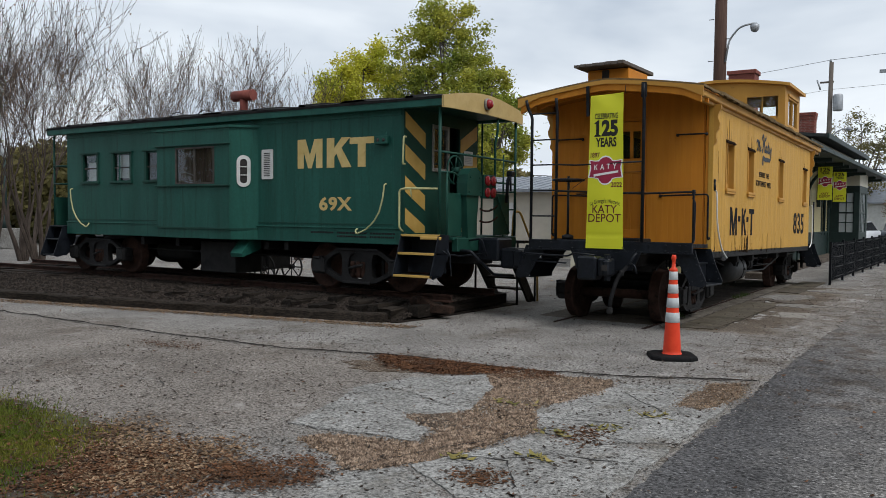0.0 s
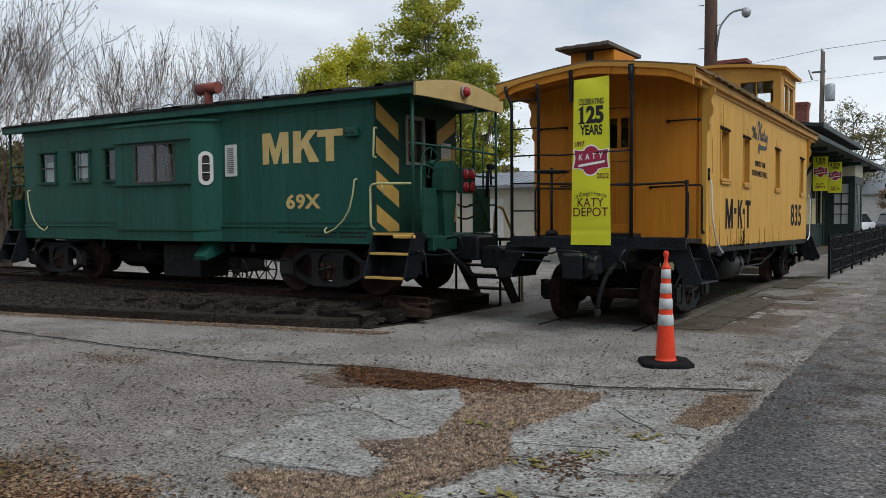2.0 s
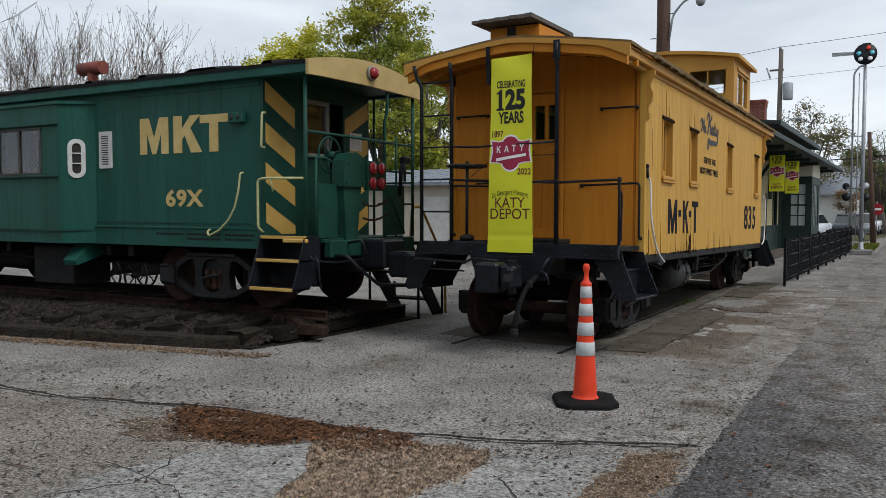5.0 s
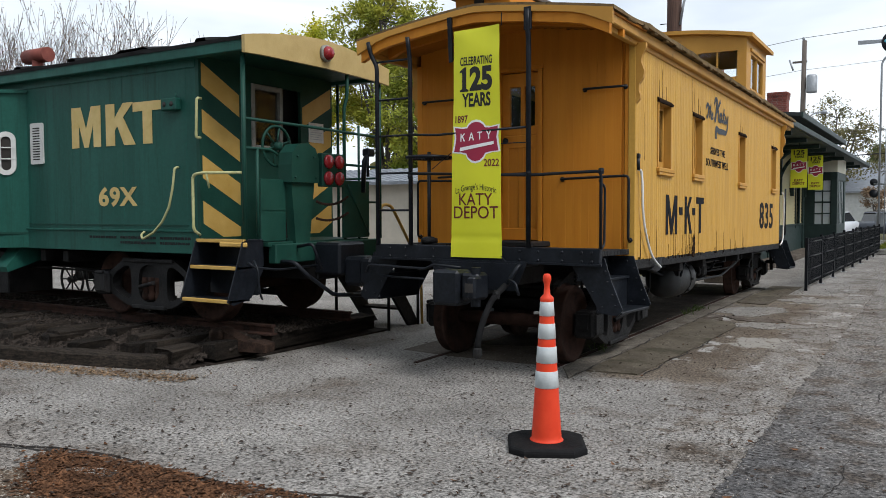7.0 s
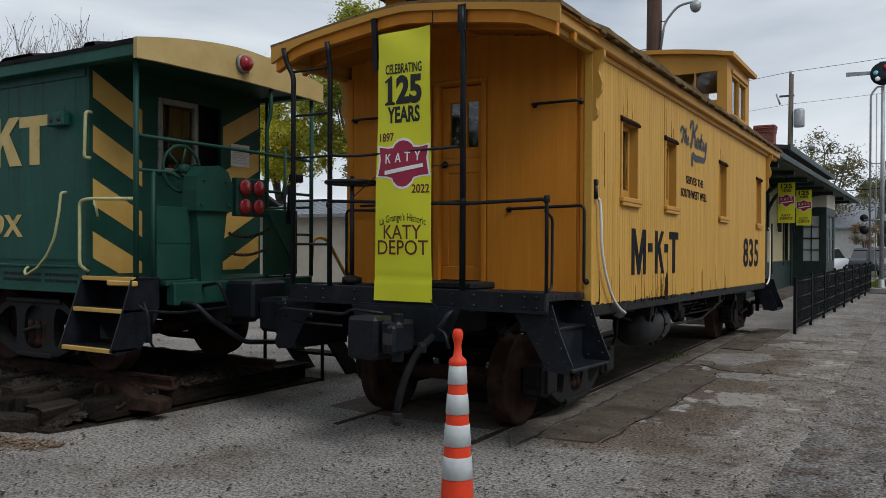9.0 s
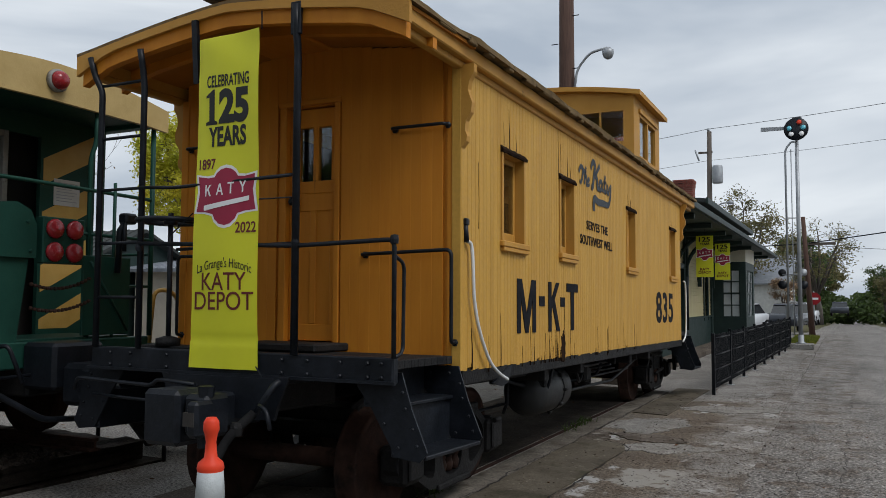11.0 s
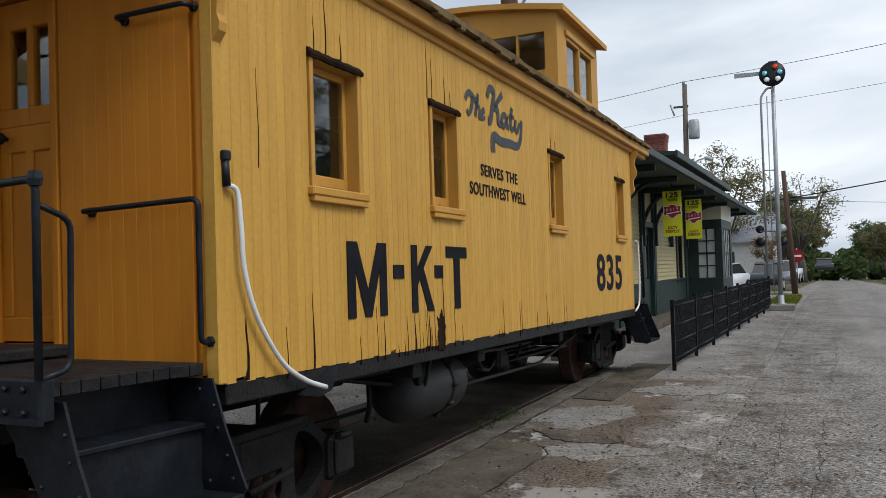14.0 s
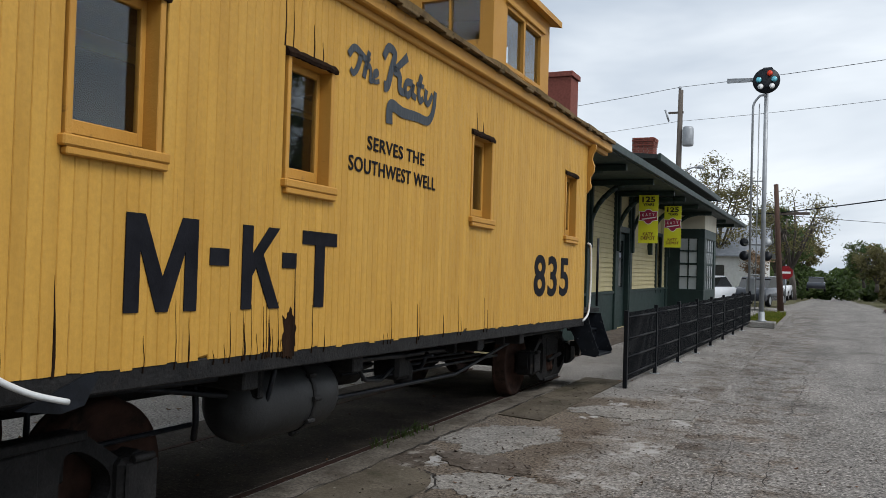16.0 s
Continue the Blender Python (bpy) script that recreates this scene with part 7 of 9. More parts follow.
for y in (GY0 + 0.02, GY1):
    grod("corner_post", [(-17.4, y, 1.3), (-17.4, y, 3.4)], 0.024)
for z in (2.3, 2.7):
    grod("end_rail", [(-17.4, GY0, z), (-17.4, GY1, z)], 0.016)
    grod("side_rail", [(-17.4, GY0, z), (GX0, GY0, z)], 0.014)
gpart("end_panel", box(-17.38, -17.34, GY0 + 0.02, GY1, 1.32, 2.0), GRN2)
gpart("coupler", box(-18.2, -17.5, 12.1, 12.5, 0.85, 1.1, 0.03), IRON)

# lettering
def green_text(body, x, z, w, h, material, label, **kw):
    return gpart("lettering", moved(lettering(body, w, h, 0.004, **kw), Matrix.Translation((x, GY0 - 0.003, z))), material, label)


def block_letter(polys, x, z, w, h, material, label, y=GY0 - 0.004):
    bm = bmesh.new()
    for poly in polys:
        prism([(x + p[0] * w, z + p[1] * h) for p in poly], "y", y - 0.004, y, bm)
    return gpart("lettering", bm, material, label)


SM = [[(0, 0), (0.25, 0), (0.25, 0.58), (0.43, 0), (0.57, 0), (0.75, 0.58), (0.75, 0), (1, 0), (1, 1), (0.68, 1), (0.5, 0.45), (0.32, 1), (0, 1)]]
SK = [[(0, 0), (0.32, 0), (0.32, 0.36), (0.41, 0.47), (0.64, 0), (1.04, 0), (0.62, 0.66), (0.98, 1), (0.62, 1), (0.32, 0.66), (0.32, 1), (0, 1)]]
ST = [[(0.34, 0), (0.66, 0), (0.66, 0.78), (1, 0.78), (1, 1), (0, 1), (0, 0.78), (0.34, 0.78)]]
block_letter(SM, -9.92, 2.475, 0.58, 0.51, GOLD, "gold letter M with worn yellow edges")
block_letter(SK, -9.24, 2.475, 0.53, 0.51, GOLD, "gold letter K with worn yellow edges")
block_letter(ST, -8.73, 2.475, 0.52, 0.50, GOLD, "gold letter T with worn yellow edges")
green_text("69X", -9.41, 1.73, 0.73, 0.245, GOLD, "gold number 69X", bold=0.035, spacing=1.1)
for k, (xa, w) in enumerate(((-9.6, 0.5), (-9.0, 0.62), (-8.28, 0.5))):
    for r in range(2 if k else 1):
        bm = bmesh.new()
        jj = random.Random(k * 3 + r)
        x = xa
        while x < xa + w:
            d = jj.uniform(0.02, 0.06)
            box(x, x + d, GY0 - 0.016, GY0 - 0.0125, 1.34 - 0.06 * r, 1.37 - 0.06 * r, bm=bm)
            x += d + 0.012
        gpart("stencil_mark", bm, IRON2, "small illegible dark stencil mark")

# ---- the green caboose's display track ----
tr = thing("display_track", (-12, GMID, 0), "rusty rail track on dark weathered ties", "track")
for gy in (11.575, 13.005):
    prof = [(-0.065, 0.08), (0.065, 0.08), (0.065, 0.095), (0.012, 0.11), (0.012, 0.165), (0.035, 0.175), (0.035, 0.20), (-0.035, 0.20), (-0.035, 0.175), (-0.012, 0.165), (-0.012, 0.11), (-0.065, 0.095)]
    part("rail", prism([(gy + a, b + 0.16) for a, b in prof], "x", -21.5, -6.95), RUST, tr, "rusty steel rail")
tie_me = None
jr = random.Random(4)
for i in range(25):
    bm = box(-0.11, 0.11, -1.45, 1.45, 0, 0.20, 0.015)
    for v in bm.verts:
        v.co.z += jr.uniform(-0.022, 0.022)
        v.co.x += jr.uniform(-0.02, 0.02)
    if tie_me is None or i > 6:
        ob = part("tie", bm, TIMBERX, tr)
        tie_me = ob.data
    else:
        bm.free()
        ob = adopt(new("tie", tie_me), tr)
    ob.location = (-21.0 + 0.575 * i, GMID + jr.uniform(-0.35, 0.1), 0.05 + jr.uniform(-0.025, 0.02))
# border timbers in front of the ballast
for (xa, ya), (xb, yb) in (((-16.6, 8.75), (-13.3, 9.18)), ((-13.25, 9.2), (-9.75, 9.85)), ((-9.7, 9.87), (-7.42, 10.40))):
    L = math.hypot(xb - xa, yb - ya)
    bm = box(0, L, -0.10, 0.10, -0.02, 0.145, 0.025)
    bmesh.ops.subdivide_edges(bm, edges=[e for e in bm.edges if abs((e.verts[0].co - e.verts[1].co).x) > 1], cuts=12)
    for v in bm.verts:
        v.co.y += 0.03 * noise.noise((v.co.x * 2, v.co.z * 9, xa))
        v.co.z += 0.03 * noise.noise((v.co.x * 2, v.co.y * 9, ya))
    moved(bm, Matrix.Translation((xa, ya, 0)) @ Matrix.Rotation(math.atan2(yb - ya, xb - xa), 4, "Z"))
    whole("border_timber", bm, TIMBER, "weathered grey-brown timber edging the ballast", "timber", group="border timbers")
# ballast bed and stones
bed = [(-22, 8.2), (-16.6, 8.8), (-13.3, 9.25), (-9.7, 9.92), (-7.2, 10.42), (-7.05, 11.2), (-6.95, 13.9), (-22, 13.9)]
whole("ballast_bed", prism(bed, "z", -0.02, 0.022), BALLAST, "dark dirty ballast bed", "ballast", "structure")


def ballast_h(x, y):
    """The heap is highest between the rails and falls away to the timbers."""
    edge = 10.42 + (x + 7.2) * 0.178
    t = max(0.0, min(1.0, (y - edge) / 1.1))
    return 0.012 + 0.225 * t + 0.03 * noise.noise((x * 1.7, y * 1.7, 3))


bm = bmesh.new()
gx, gy = [-18.6 + 0.1 * i for i in range(117)], [8.7 + 0.1 * i for i in range(51)]
grid = [[bm.verts.new((x, y, ballast_h(x, y) + 0.02 * noise.noise((x * 9, y * 9, 8)))) if in_poly(x, y, bed) else None for x in gx] for y in gy]
for a, b in zip(grid, grid[1:]):
    for i in range(len(gx) - 1):
        if a[i] and a[i + 1] and b[i] and b[i + 1]:
            bm.faces.new((a[i], a[i + 1], b[i + 1], b[i]))
whole("ballast_heap", bm, BALLAST, "dark gravel heaped between the ties", "ballast", "structure")
verts, faces = [], []
rb = random.Random(31)
while len(verts) < 5 * 22000:
    x, y = rb.uniform(-18.5, -7.0), rb.uniform(8.6, 12.9)
    if not in_poly(x, y, bed):
        continue
    s = rb.uniform(0.012, 0.036)
    z = ballast_h(x, y)
    k = len(verts)
    a = rb.uniform(0, 6.283)
    for j in range(4):
        verts.append((x + s * math.cos(a + j * 1.57) * rb.uniform(0.7, 1.3), y + s * math.sin(a + j * 1.57) * rb.uniform(0.7, 1.3), z + rb.uniform(-0.012, 0.01)))
    verts.append((x + rb.gauss(0, 0.005), y, z + s * rb.uniform(0.5, 1.2)))
    faces += [(k, k + 1, k + 4), (k + 1, k + 2, k + 4), (k + 2, k + 3, k + 4), (k + 3, k, k + 4)]
stuff_mesh("ballast_stones", verts, faces, BALLAST, "small dark ballast stones between the ties", "gravel")
# end chock clamped on the rail's end
STOP = surf("dark_rusted_casting", (0.014, 0.009, 0.007), (0.045, 0.026, 0.018), 9, 0.85, 0.9, 40, spec=0.15, grain=0.4, grain_scale=60)
bm = bmesh.new()
jaw = [(-0.36, 0.0), (-0.10, 0.0), (-0.04, 0.05), (0.02, 0.115), (0.30, 0.10), (0.46, 0.09), (0.47, 0.20), (0.34, 0.225), (0.20, 0.20), (0.10, 0.25), (-0.02, 0.30), (-0.10, 0.345), (-0.17, 0.36), (-0.22, 0.32), (-0.20, 0.25), (-0.12, 0.20), (-0.13, 0.11), (-0.20, 0.07), (-0.36, 0.06)]
prism(jaw, "y", -0.10, 0.10, bm)
bmesh.ops.bevel(bm, geom=list(bm.edges), offset=0.012, segments=1, affect="EDGES", profile=0.5)
tube([(-0.14, -0.17, 0.28), (-0.14, 0.17, 0.28)], 0.055, 12, bm)
lathe([(0.05, 0.0), (0.085, 0.01), (0.085, 0.05), (0.05, 0.06)], (-0.14, -0.17, 0.28), "y", 12, bm)
tube([(0.02, -0.15, 0.2), (0.05, 0.15, 0.2)], 0.035, 8, bm)
moved(bm, Matrix.Translation((-7.22, 11.22, 0.0)) @ Matrix.Rotation(0.25, 4, "Z"))
whole("rail_stop", bm, STOP, "rusty cast rail stop clamped on the rail end", "rail stop")
for k, x in enumerate((-7.5, -8.15, -8.8, -9.5, -10.2, -10.8, -11.5, -12.2, -12.8, -13.5, -14.1, -14.8)):
    y = 10.66 + (x + 7.5) * 0.06 + 0.1 * math.sin(k * 2.3)
    bm = box(-0.13, 0.13, -0.2, 0.22, 0.0, 0.17, 0.02)
    for v in bm.verts:
        v.co += Vector((jr.uniform(-0.03, 0.03), jr.uniform(-0.04, 0.04), jr.uniform(-0.025, 0.02) if v.co.z > 0.1 else 0))
    moved(bm, Matrix.Translation((x, y, 0.03)) @ Matrix.Rotation(0.3 * math.sin(k * 1.7), 4, "Z"))
    whole("timber_block", bm, TIMBERX, "short dark broken tie end in the ballast", "timber", group="timber blocks")


# ---- banner on the yellow caboose ----
bn = thing("vinyl_banner", (-4.415, 11.75, 2.35), "yellow-green vertical vinyl banner tied to the caboose porch", "banner")
BX0, BX1, BZ0_, BZ1_ = -4.712, -4.122, 1.195, 3.50


def ban_y(x, z):
    u, t = (x - BX0) / (BX1 - BX0), (z - BZ0_) / (BZ1_ - BZ0_)
    return 11.812 + 0.006 * math.sin(z * 5.1 + u * 2) + 0.005 * math.sin(u * 6.0 + z) + (0.008 * math.exp(-((z - 1.40) / 0.02) ** 2)) + 0.006 * math.sin(z * 14 + u * 5) * max(0, t - 0.8) * 5


def ban_lean(x, z):
    """The banner is gathered a little towards its top."""
    u, t = (x - BX0) / (BX1 - BX0), (z - BZ0_) / (BZ1_ - BZ0_)
    return t * (0.055 * (1 - u) - 0.028 * u)


bm = bmesh.new()
nx, nz = 8, 70
front, back = [], []
for j in range(nz + 1):
    z = BZ0_ + (BZ1_ - BZ0_) * j / nz
    row_f, row_b = [], []
    for i in range(nx + 1):
        x = BX0 + (BX1 - BX0) * i / nx
        lift = 0.0
        if j > nz - 3:
            lift = -0.025 * (1 - i / nx) * (j - nz + 2) / 2
        lean = ban_lean(x, z)
        row_f.append(bm.verts.new((x + lean, ban_y(x, z), z + lift)))
        row_b.append(bm.verts.new((x + lean, ban_y(x, z) + 0.002, z + lift)))
    front.append(row_f)
    back.append(row_b)
for j in range(nz):
    for i in range(nx):
        for g in (front, back):
            f = bm.faces.new((g[j][i], g[j][i + 1], g[j + 1][i + 1], g[j + 1][i]))
            f.smooth = True
part("cloth", bm, BAN, bn, "yellow-green vinyl")


def on_banner(bm, x, z, off=0.0035, bow=0.0):
    for v in bm.verts:
        X, Z = x + v.co.x, z + v.co.z
        if bow:
            Z += bow * (1 - ((X - (BX0 + BX1) / 2) / 0.25) ** 2)
        v.co = (X + ban_lean(X, Z), ban_y(X, Z) - off + v.co.y * 0.3, Z)
    return bm


def ban_text(body, xc, z, w, h, material, label, bow=0.0, **kw):
    bm = lettering(body, w, h, 0.002, **kw)
    bmesh.ops.subdivide_edges(bm, edges=[e for e in bm.edges if e.calc_length() > 0.05], cuts=2)
    return part("lettering", on_banner(bm, xc - w / 2, z, 0.0025, bow), material, bn, label)


CXB = (BX0 + BX1) / 2
ban_text("CELEBRATING", CXB, 3.125, 0.41, 0.085, INK, "black serif lettering", bold=0.02, bow=0.0)
ban_text("25", CXB + 0.062, 2.865, 0.285, 0.245, INK, "large black numerals 25", bold=0.05)
bm = bmesh.new()
prism([(0.0, 0.0), (0.115, 0.0), (0.115, 0.018), (0.086, 0.03), (0.086, 0.245), (0.066, 0.245), (0.0, 0.205), (0.0, 0.188), (0.032, 0.196), (0.032, 0.03), (0.0, 0.018)], "y", 0.0, 0.001, bm)
part("lettering", on_banner(bm, CXB - 0.21, 2.865, 0.0025), INK, bn, "large black numeral 1 with serifs")
ban_text("YEARS", CXB, 2.71, 0.36, 0.14, INK, "black lettering", bold=0.035)
ban_text("1897", -4.60, 2.555, 0.16, 0.075, BROWNP, "dark red year 1897", bold=0.02)
ban_text("2022", -4.23, 2.11, 0.18, 0.075, BROWNP, "dark red year 2022", bold=0.02)
ban_text("La Grange's Historic", CXB, 1.815, 0.49, 0.085, INK, "small arched lettering", bow=0.045)
ban_text("KATY", CXB, 1.725, 0.40, 0.12, BROWNP, "dark red lettering", bold=0.004)
ban_text("DEPOT", CXB, 1.59, 0.53, 0.125, BROWNP, "dark red lettering", bold=0.004)


def shield_pts(sx, sz, grow=0.0):
    half = [(0, 0.222), (0.05, 0.212), (0.09, 0.185), (0.11, 0.155), (0.17, 0.150), (0.272, 0.166), (0.262, 0.105), (0.252, 0.045), (0.262, -0.025), (0.278, -0.105), (0.18, -0.112), (0.115, -0.128), (0.095, -0.168), (0.05, -0.205), (0, -0.216)]
    pts = half + [(-a, b) for a, b in half[-2:0:-1]]
    return [(a * (1 + grow / 0.25) * sx, b * (1 + grow / 0.2) * sz) for a, b in pts]


def emblem(parent, cx, cz, sx, sz, place):
    for grow, off, m, nm in ((0.022, 0.002, PAPERW, "emblem_edge"), (0.0, 0.0032, MAROON, "emblem")):
        bm = bmesh.new()
        pts = shield_pts(sx, sz, grow)
        c = bm.verts.new((0, 0, 0))
        vs = [bm.verts.new((a, 0, b)) for a, b in pts]
        for a, b in zip(vs, vs[1:] + vs[:1]):
            bm.faces.new((c, a, b))
        bmesh.ops.subdivide_edges(bm, edges=list(bm.edges), cuts=7, use_grid_fill=True)
        part(nm, place(bm, cx, cz, off), m, parent, "crimson shield emblem with a white band" if nm == "emblem" else "")
    bars = []
    for i, w in enumerate((0.075, 0.085, 0.075, 0.08)):
        x = -0.195 + 0.107 * i
        bars.append([(x, 0.01 + 0.006 * i), (x + w * 0.8, 0.012 + 0.006 * i), (x + w * 0.8, 0.10 + 0.003 * i), (x, 0.098 + 0.003 * i)])
    bars.append([(-0.20, -0.10), (0.22, -0.035), (0.22, 0.0), (-0.20, -0.06)])
    for k, q in enumerate(bars):
        bm = bmesh.new()
        bm.faces.new([bm.verts.new((a * sx, 0, b * sz)) for a, b in q])
        if k < 4:
            a0, b0 = q[0]
            w = q[1][0] - q[0][0]
            bmesh.ops.delete(bm, geom=list(bm.faces), context="FACES")
            for v in list(bm.verts):
                bm.verts.remove(v)
            t = 0.014
            shapes = ([[(0, 0), (t, 0), (t, 0.088), (0, 0.088)], [(t, 0.036), (w, 0.088), (w - 0.02, 0.088), (t, 0.052)], [(t * 1.5, 0.048), (w - 0.018, 0), (w, 0), (t * 2.4, 0.056)]],
                      [[(0, 0), (t, 0), (w / 2 + t / 2, 0.088), (w / 2 - t / 2, 0.088)], [(w, 0), (w - t, 0), (w / 2 - t / 2, 0.088), (w / 2 + t / 2, 0.088)], [(w * 0.25, 0.024), (w * 0.75, 0.024), (w * 0.7, 0.036), (w * 0.3, 0.036)]],
                      [[(0, 0.076), (w, 0.076), (w, 0.088), (0, 0.088)], [(w / 2 - t / 2, 0), (w / 2 + t / 2, 0), (w / 2 + t / 2, 0.076), (w / 2 - t / 2, 0.076)]],
                      [[(w / 2 - t / 2, 0), (w / 2 + t / 2, 0), (w / 2 + t / 2, 0.045), (w / 2 - t / 2, 0.045)], [(0, 0.088), (t * 1.2, 0.088), (w / 2 + t / 2, 0.04), (w / 2 - t / 2, 0.04)], [(w, 0.088), (w - t * 1.2, 0.088), (w / 2 - t / 2, 0.04), (w / 2 + t / 2, 0.04)]])[k]
            for s in shapes:
                bm.faces.new([bm.verts.new(((a0 + a) * sx, 0, (b0 + b + 0.0) * sz)) for a, b in s])
        bmesh.ops.subdivide_edges(bm, edges=[e for e in bm.edges if e.calc_length() > 0.04 * sx], cuts=5, use_grid_fill=True)
        part("emblem_mark", place(bm, cx, cz, 0.0065), PAPERW, parent)


emblem(bn, CXB, 2.36, 0.97, 0.90, lambda bm, x, z, off: on_banner(bm, x, z, off))
bm = tube([(-4.70, 11.812, 2.26), (-4.95, 11.84, 2.10)], 0.005, 5)
tube([(-4.125, 11.812, 2.33), (-3.85, 11.82, 2.33)], 0.005, 5, bm)
tube([(-4.125, 11.812, 3.48), (-4.11, 11.79, 3.60)], 0.005, 5, bm)
tube([(-4.13, 11.812, 1.22), (-4.05, 11.78, 1.16)], 0.005, 5, bm)
part("tie_cord", bm, IRON, bn, "thin black cord")

# ---- traffic cone ----
cone = thing("traffic_cone", (-2.755, 9.86, 0), "tall orange traffic cone with white bands on black rubber base", "traffic cone")
cxy = (-2.755, 9.86)
poly = [(cxy[0] + a, cxy[1] + b) for a, b in ((-0.27, -0.17), (-0.17, -0.27), (0.17, -0.27), (0.27, -0.17), (0.27, 0.17), (0.17, 0.27), (-0.17, 0.27), (-0.27, 0.17))]
bm = prism(poly, "z", 0.0, 0.055)
bmesh.ops.bevel(bm, geom=[e for e in bm.edges if all(v.co.z > 0.04 for v in e.verts)], offset=0.03, segments=3, affect="EDGES", profile=0.5)
bmesh.ops.rotate(bm, cent=(cxy[0], cxy[1], 0), matrix=Matrix.Rotation(radians(28), 3, "Z"), verts=bm.verts)
part("base", bm, RUBBER, cone, "black eight-sided rubber base")


def cone_r(z):
    return 0.107 - 0.062 * (z - 0.05) / 0.97


prof = [(0.125, 0.05), (0.112, 0.062)] + [(cone_r(0.07 + 0.03 * i), 0.07 + 0.03 * i) for i in range(33)] + [(0.050, 1.045), (0.046, 1.065), (0.024, 1.085), (0.019, 1.14), (0.024, 1.17), (0.030, 1.185), (0.028, 1.215), (0.018, 1.23), (0.0, 1.232)]
part("cone_body", lathe(prof, (cxy[0], cxy[1], 0), "z", 28), CONEO, cone, "orange plastic cone with a gripping knob")
for z0, z1 in ((0.43, 0.548), (0.605, 0.72), (0.775, 0.882), (0.935, 1.035)):
    part("reflective_band", lathe([(cone_r(z0) + 0.001, z0), (cone_r(z0) + 0.0035, z0 + 0.002), (cone_r(z1) + 0.0035, z1 - 0.002), (cone_r(z1) + 0.001, z1)], (cxy[0], cxy[1], 0), "z", 28), REFL, cone, "white reflective band")

# ---- black timber steps between the cabooses ----
st = thing("wooden_steps", (-7.3, 14.3, 0), "black painted wooden steps with posts behind the green caboose", "steps")
for xs in (-7.78, -7.02):
    bm = prism([(14.68, 0.0), (14.42, 0.0), (13.58, 0.95), (13.58, 1.17), (13.75, 1.17)], "x", xs, xs + 0.05)
    part("stringer", bm, IRON2, st)
for i in range(4):
    y = 13.66 + 0.23 * i
    part("tread", box(-7.74, -7.02, y - 0.04, y + 0.22, 0.92 - 0.23 * i, 0.955 - 0.23 * i, 0.006), TIMBER, st, "grey worn tread")
for x, y, h in ((-7.80, 13.78, 1.2), (-6.94, 13.86, 1.2), (-7.80, 14.5, 0.5), (-6.94, 14.6, 0.5)):
    part("post", tube([(x, y, 0), (x, y, h)], 0.022, 8), IRON2, st)
part("landing", box(-7.8, -6.6, 13.47, 13.66, 1.17, 1.22, 0.006), IRON2, st)
rail_pts = bend([(-6.92, 13.6, 1.2), (-6.92, 13.65, 1.75), (-6.92, 13.9, 1.75), (-6.92, 14.65, 0.85), (-6.92, 14.68, 0.0)], 0.12)
part("handrail", tube(rail_pts, 0.022, 8), STRIPE, st, "tan painted handrail")

# ---- baggage cart behind the green caboose ----
bc = thing("baggage_cart", (-14.5, 14.9, 0), "old iron-wheeled baggage cart with spoked wheels", "cart")
for x, y, r in ((-14.92, 14.45, 0.34), (-14.12, 14.45, 0.34), (-14.92, 15.4, 0.34), (-14.12, 15.4, 0.34)):
    bm = tube([(x + r * math.cos(a), y, r + 0.0 + r * math.sin(a)) for a in [2 * math.pi * i / 26 for i in range(27)]], 0.024, 6)
    for k in range(8):
        a = k * math.pi / 4
        tube([(x, y, r), (x + r * math.cos(a), y, r + r * math.sin(a))], 0.016, 5, bm)
    lathe([(0.06, -0.07), (0.06, 0.07)], (x, y, r), "y", 10, bm)
    part("wheel", bm, IRON2, bc, "spoked iron wheel")
part("bed", box(-15.5, -13.5, 14.55, 15.3, 0.80, 0.88, 0.01), TIMBER, bc)
for x in (-14.92, -14.12):
    part("axle", tube([(x, 14.45, 0.34), (x, 15.4, 0.34)], 0.03, 8), IRON2, bc)
    part("bolster", box(x - 0.05, x + 0.05, 14.55, 15.3, 0.36, 0.8), IRON2, bc)


# ---- fence along the platform ----
fn = thing("platform_fence", (-2.55, 29.5, 0), "black steel picket fence with flat rails along the platform", "fence")
F0, F1 = Vector((-2.75, 22.62, 0)), Vector((-2.36, 38.0, 0))
NP = 8
picket_me = None
for i in range(NP + 1):
    p = F0.lerp(F1, i / NP)
    part("post", box(p.x - 0.028, p.x + 0.028, p.y - 0.028, p.y + 0.028, 0, 1.10 if i else 1.08, 0.004), FENCE, fn)
    if i:
        part("foot_plate", box(p.x - 0.07, p.x + 0.07, p.y - 0.07, p.y + 0.07, 0.0, 0.012), SILVER, fn)
for i in range(NP):
    a, b = F0.lerp(F1, i / NP), F0.lerp(F1, (i + 1) / NP)
    for z in (0.17, 0.42, 0.68, 0.98):
        d = (b - a).normalized() * 0.03
        bm = tube([a + d + Vector((0, 0, z)), b - d + Vector((0, 0, z))], 0.018, 4)
        part("rail", bm, FENCE, fn)
    for k in range(1, 33):
        p = a.lerp(b, k / 33)
        if picket_me is None:
            ob = part("picket", box(-0.009, 0.009, -0.009, 0.009, 0.10, 1.05), FENCE, fn)
            picket_me = ob.data
        else:
            ob = adopt(new("picket", picket_me), fn)
        ob.location = (p.x, p.y, 0)

# ---- depot ----
dp = thing("depot", (-7.5, 36.0, 0), "old wooden railway depot in cream and dark green with bracketed eaves", "building")
DX, DY0, DY1 = -5.05, 24.6, 47.5
DW = -10.5


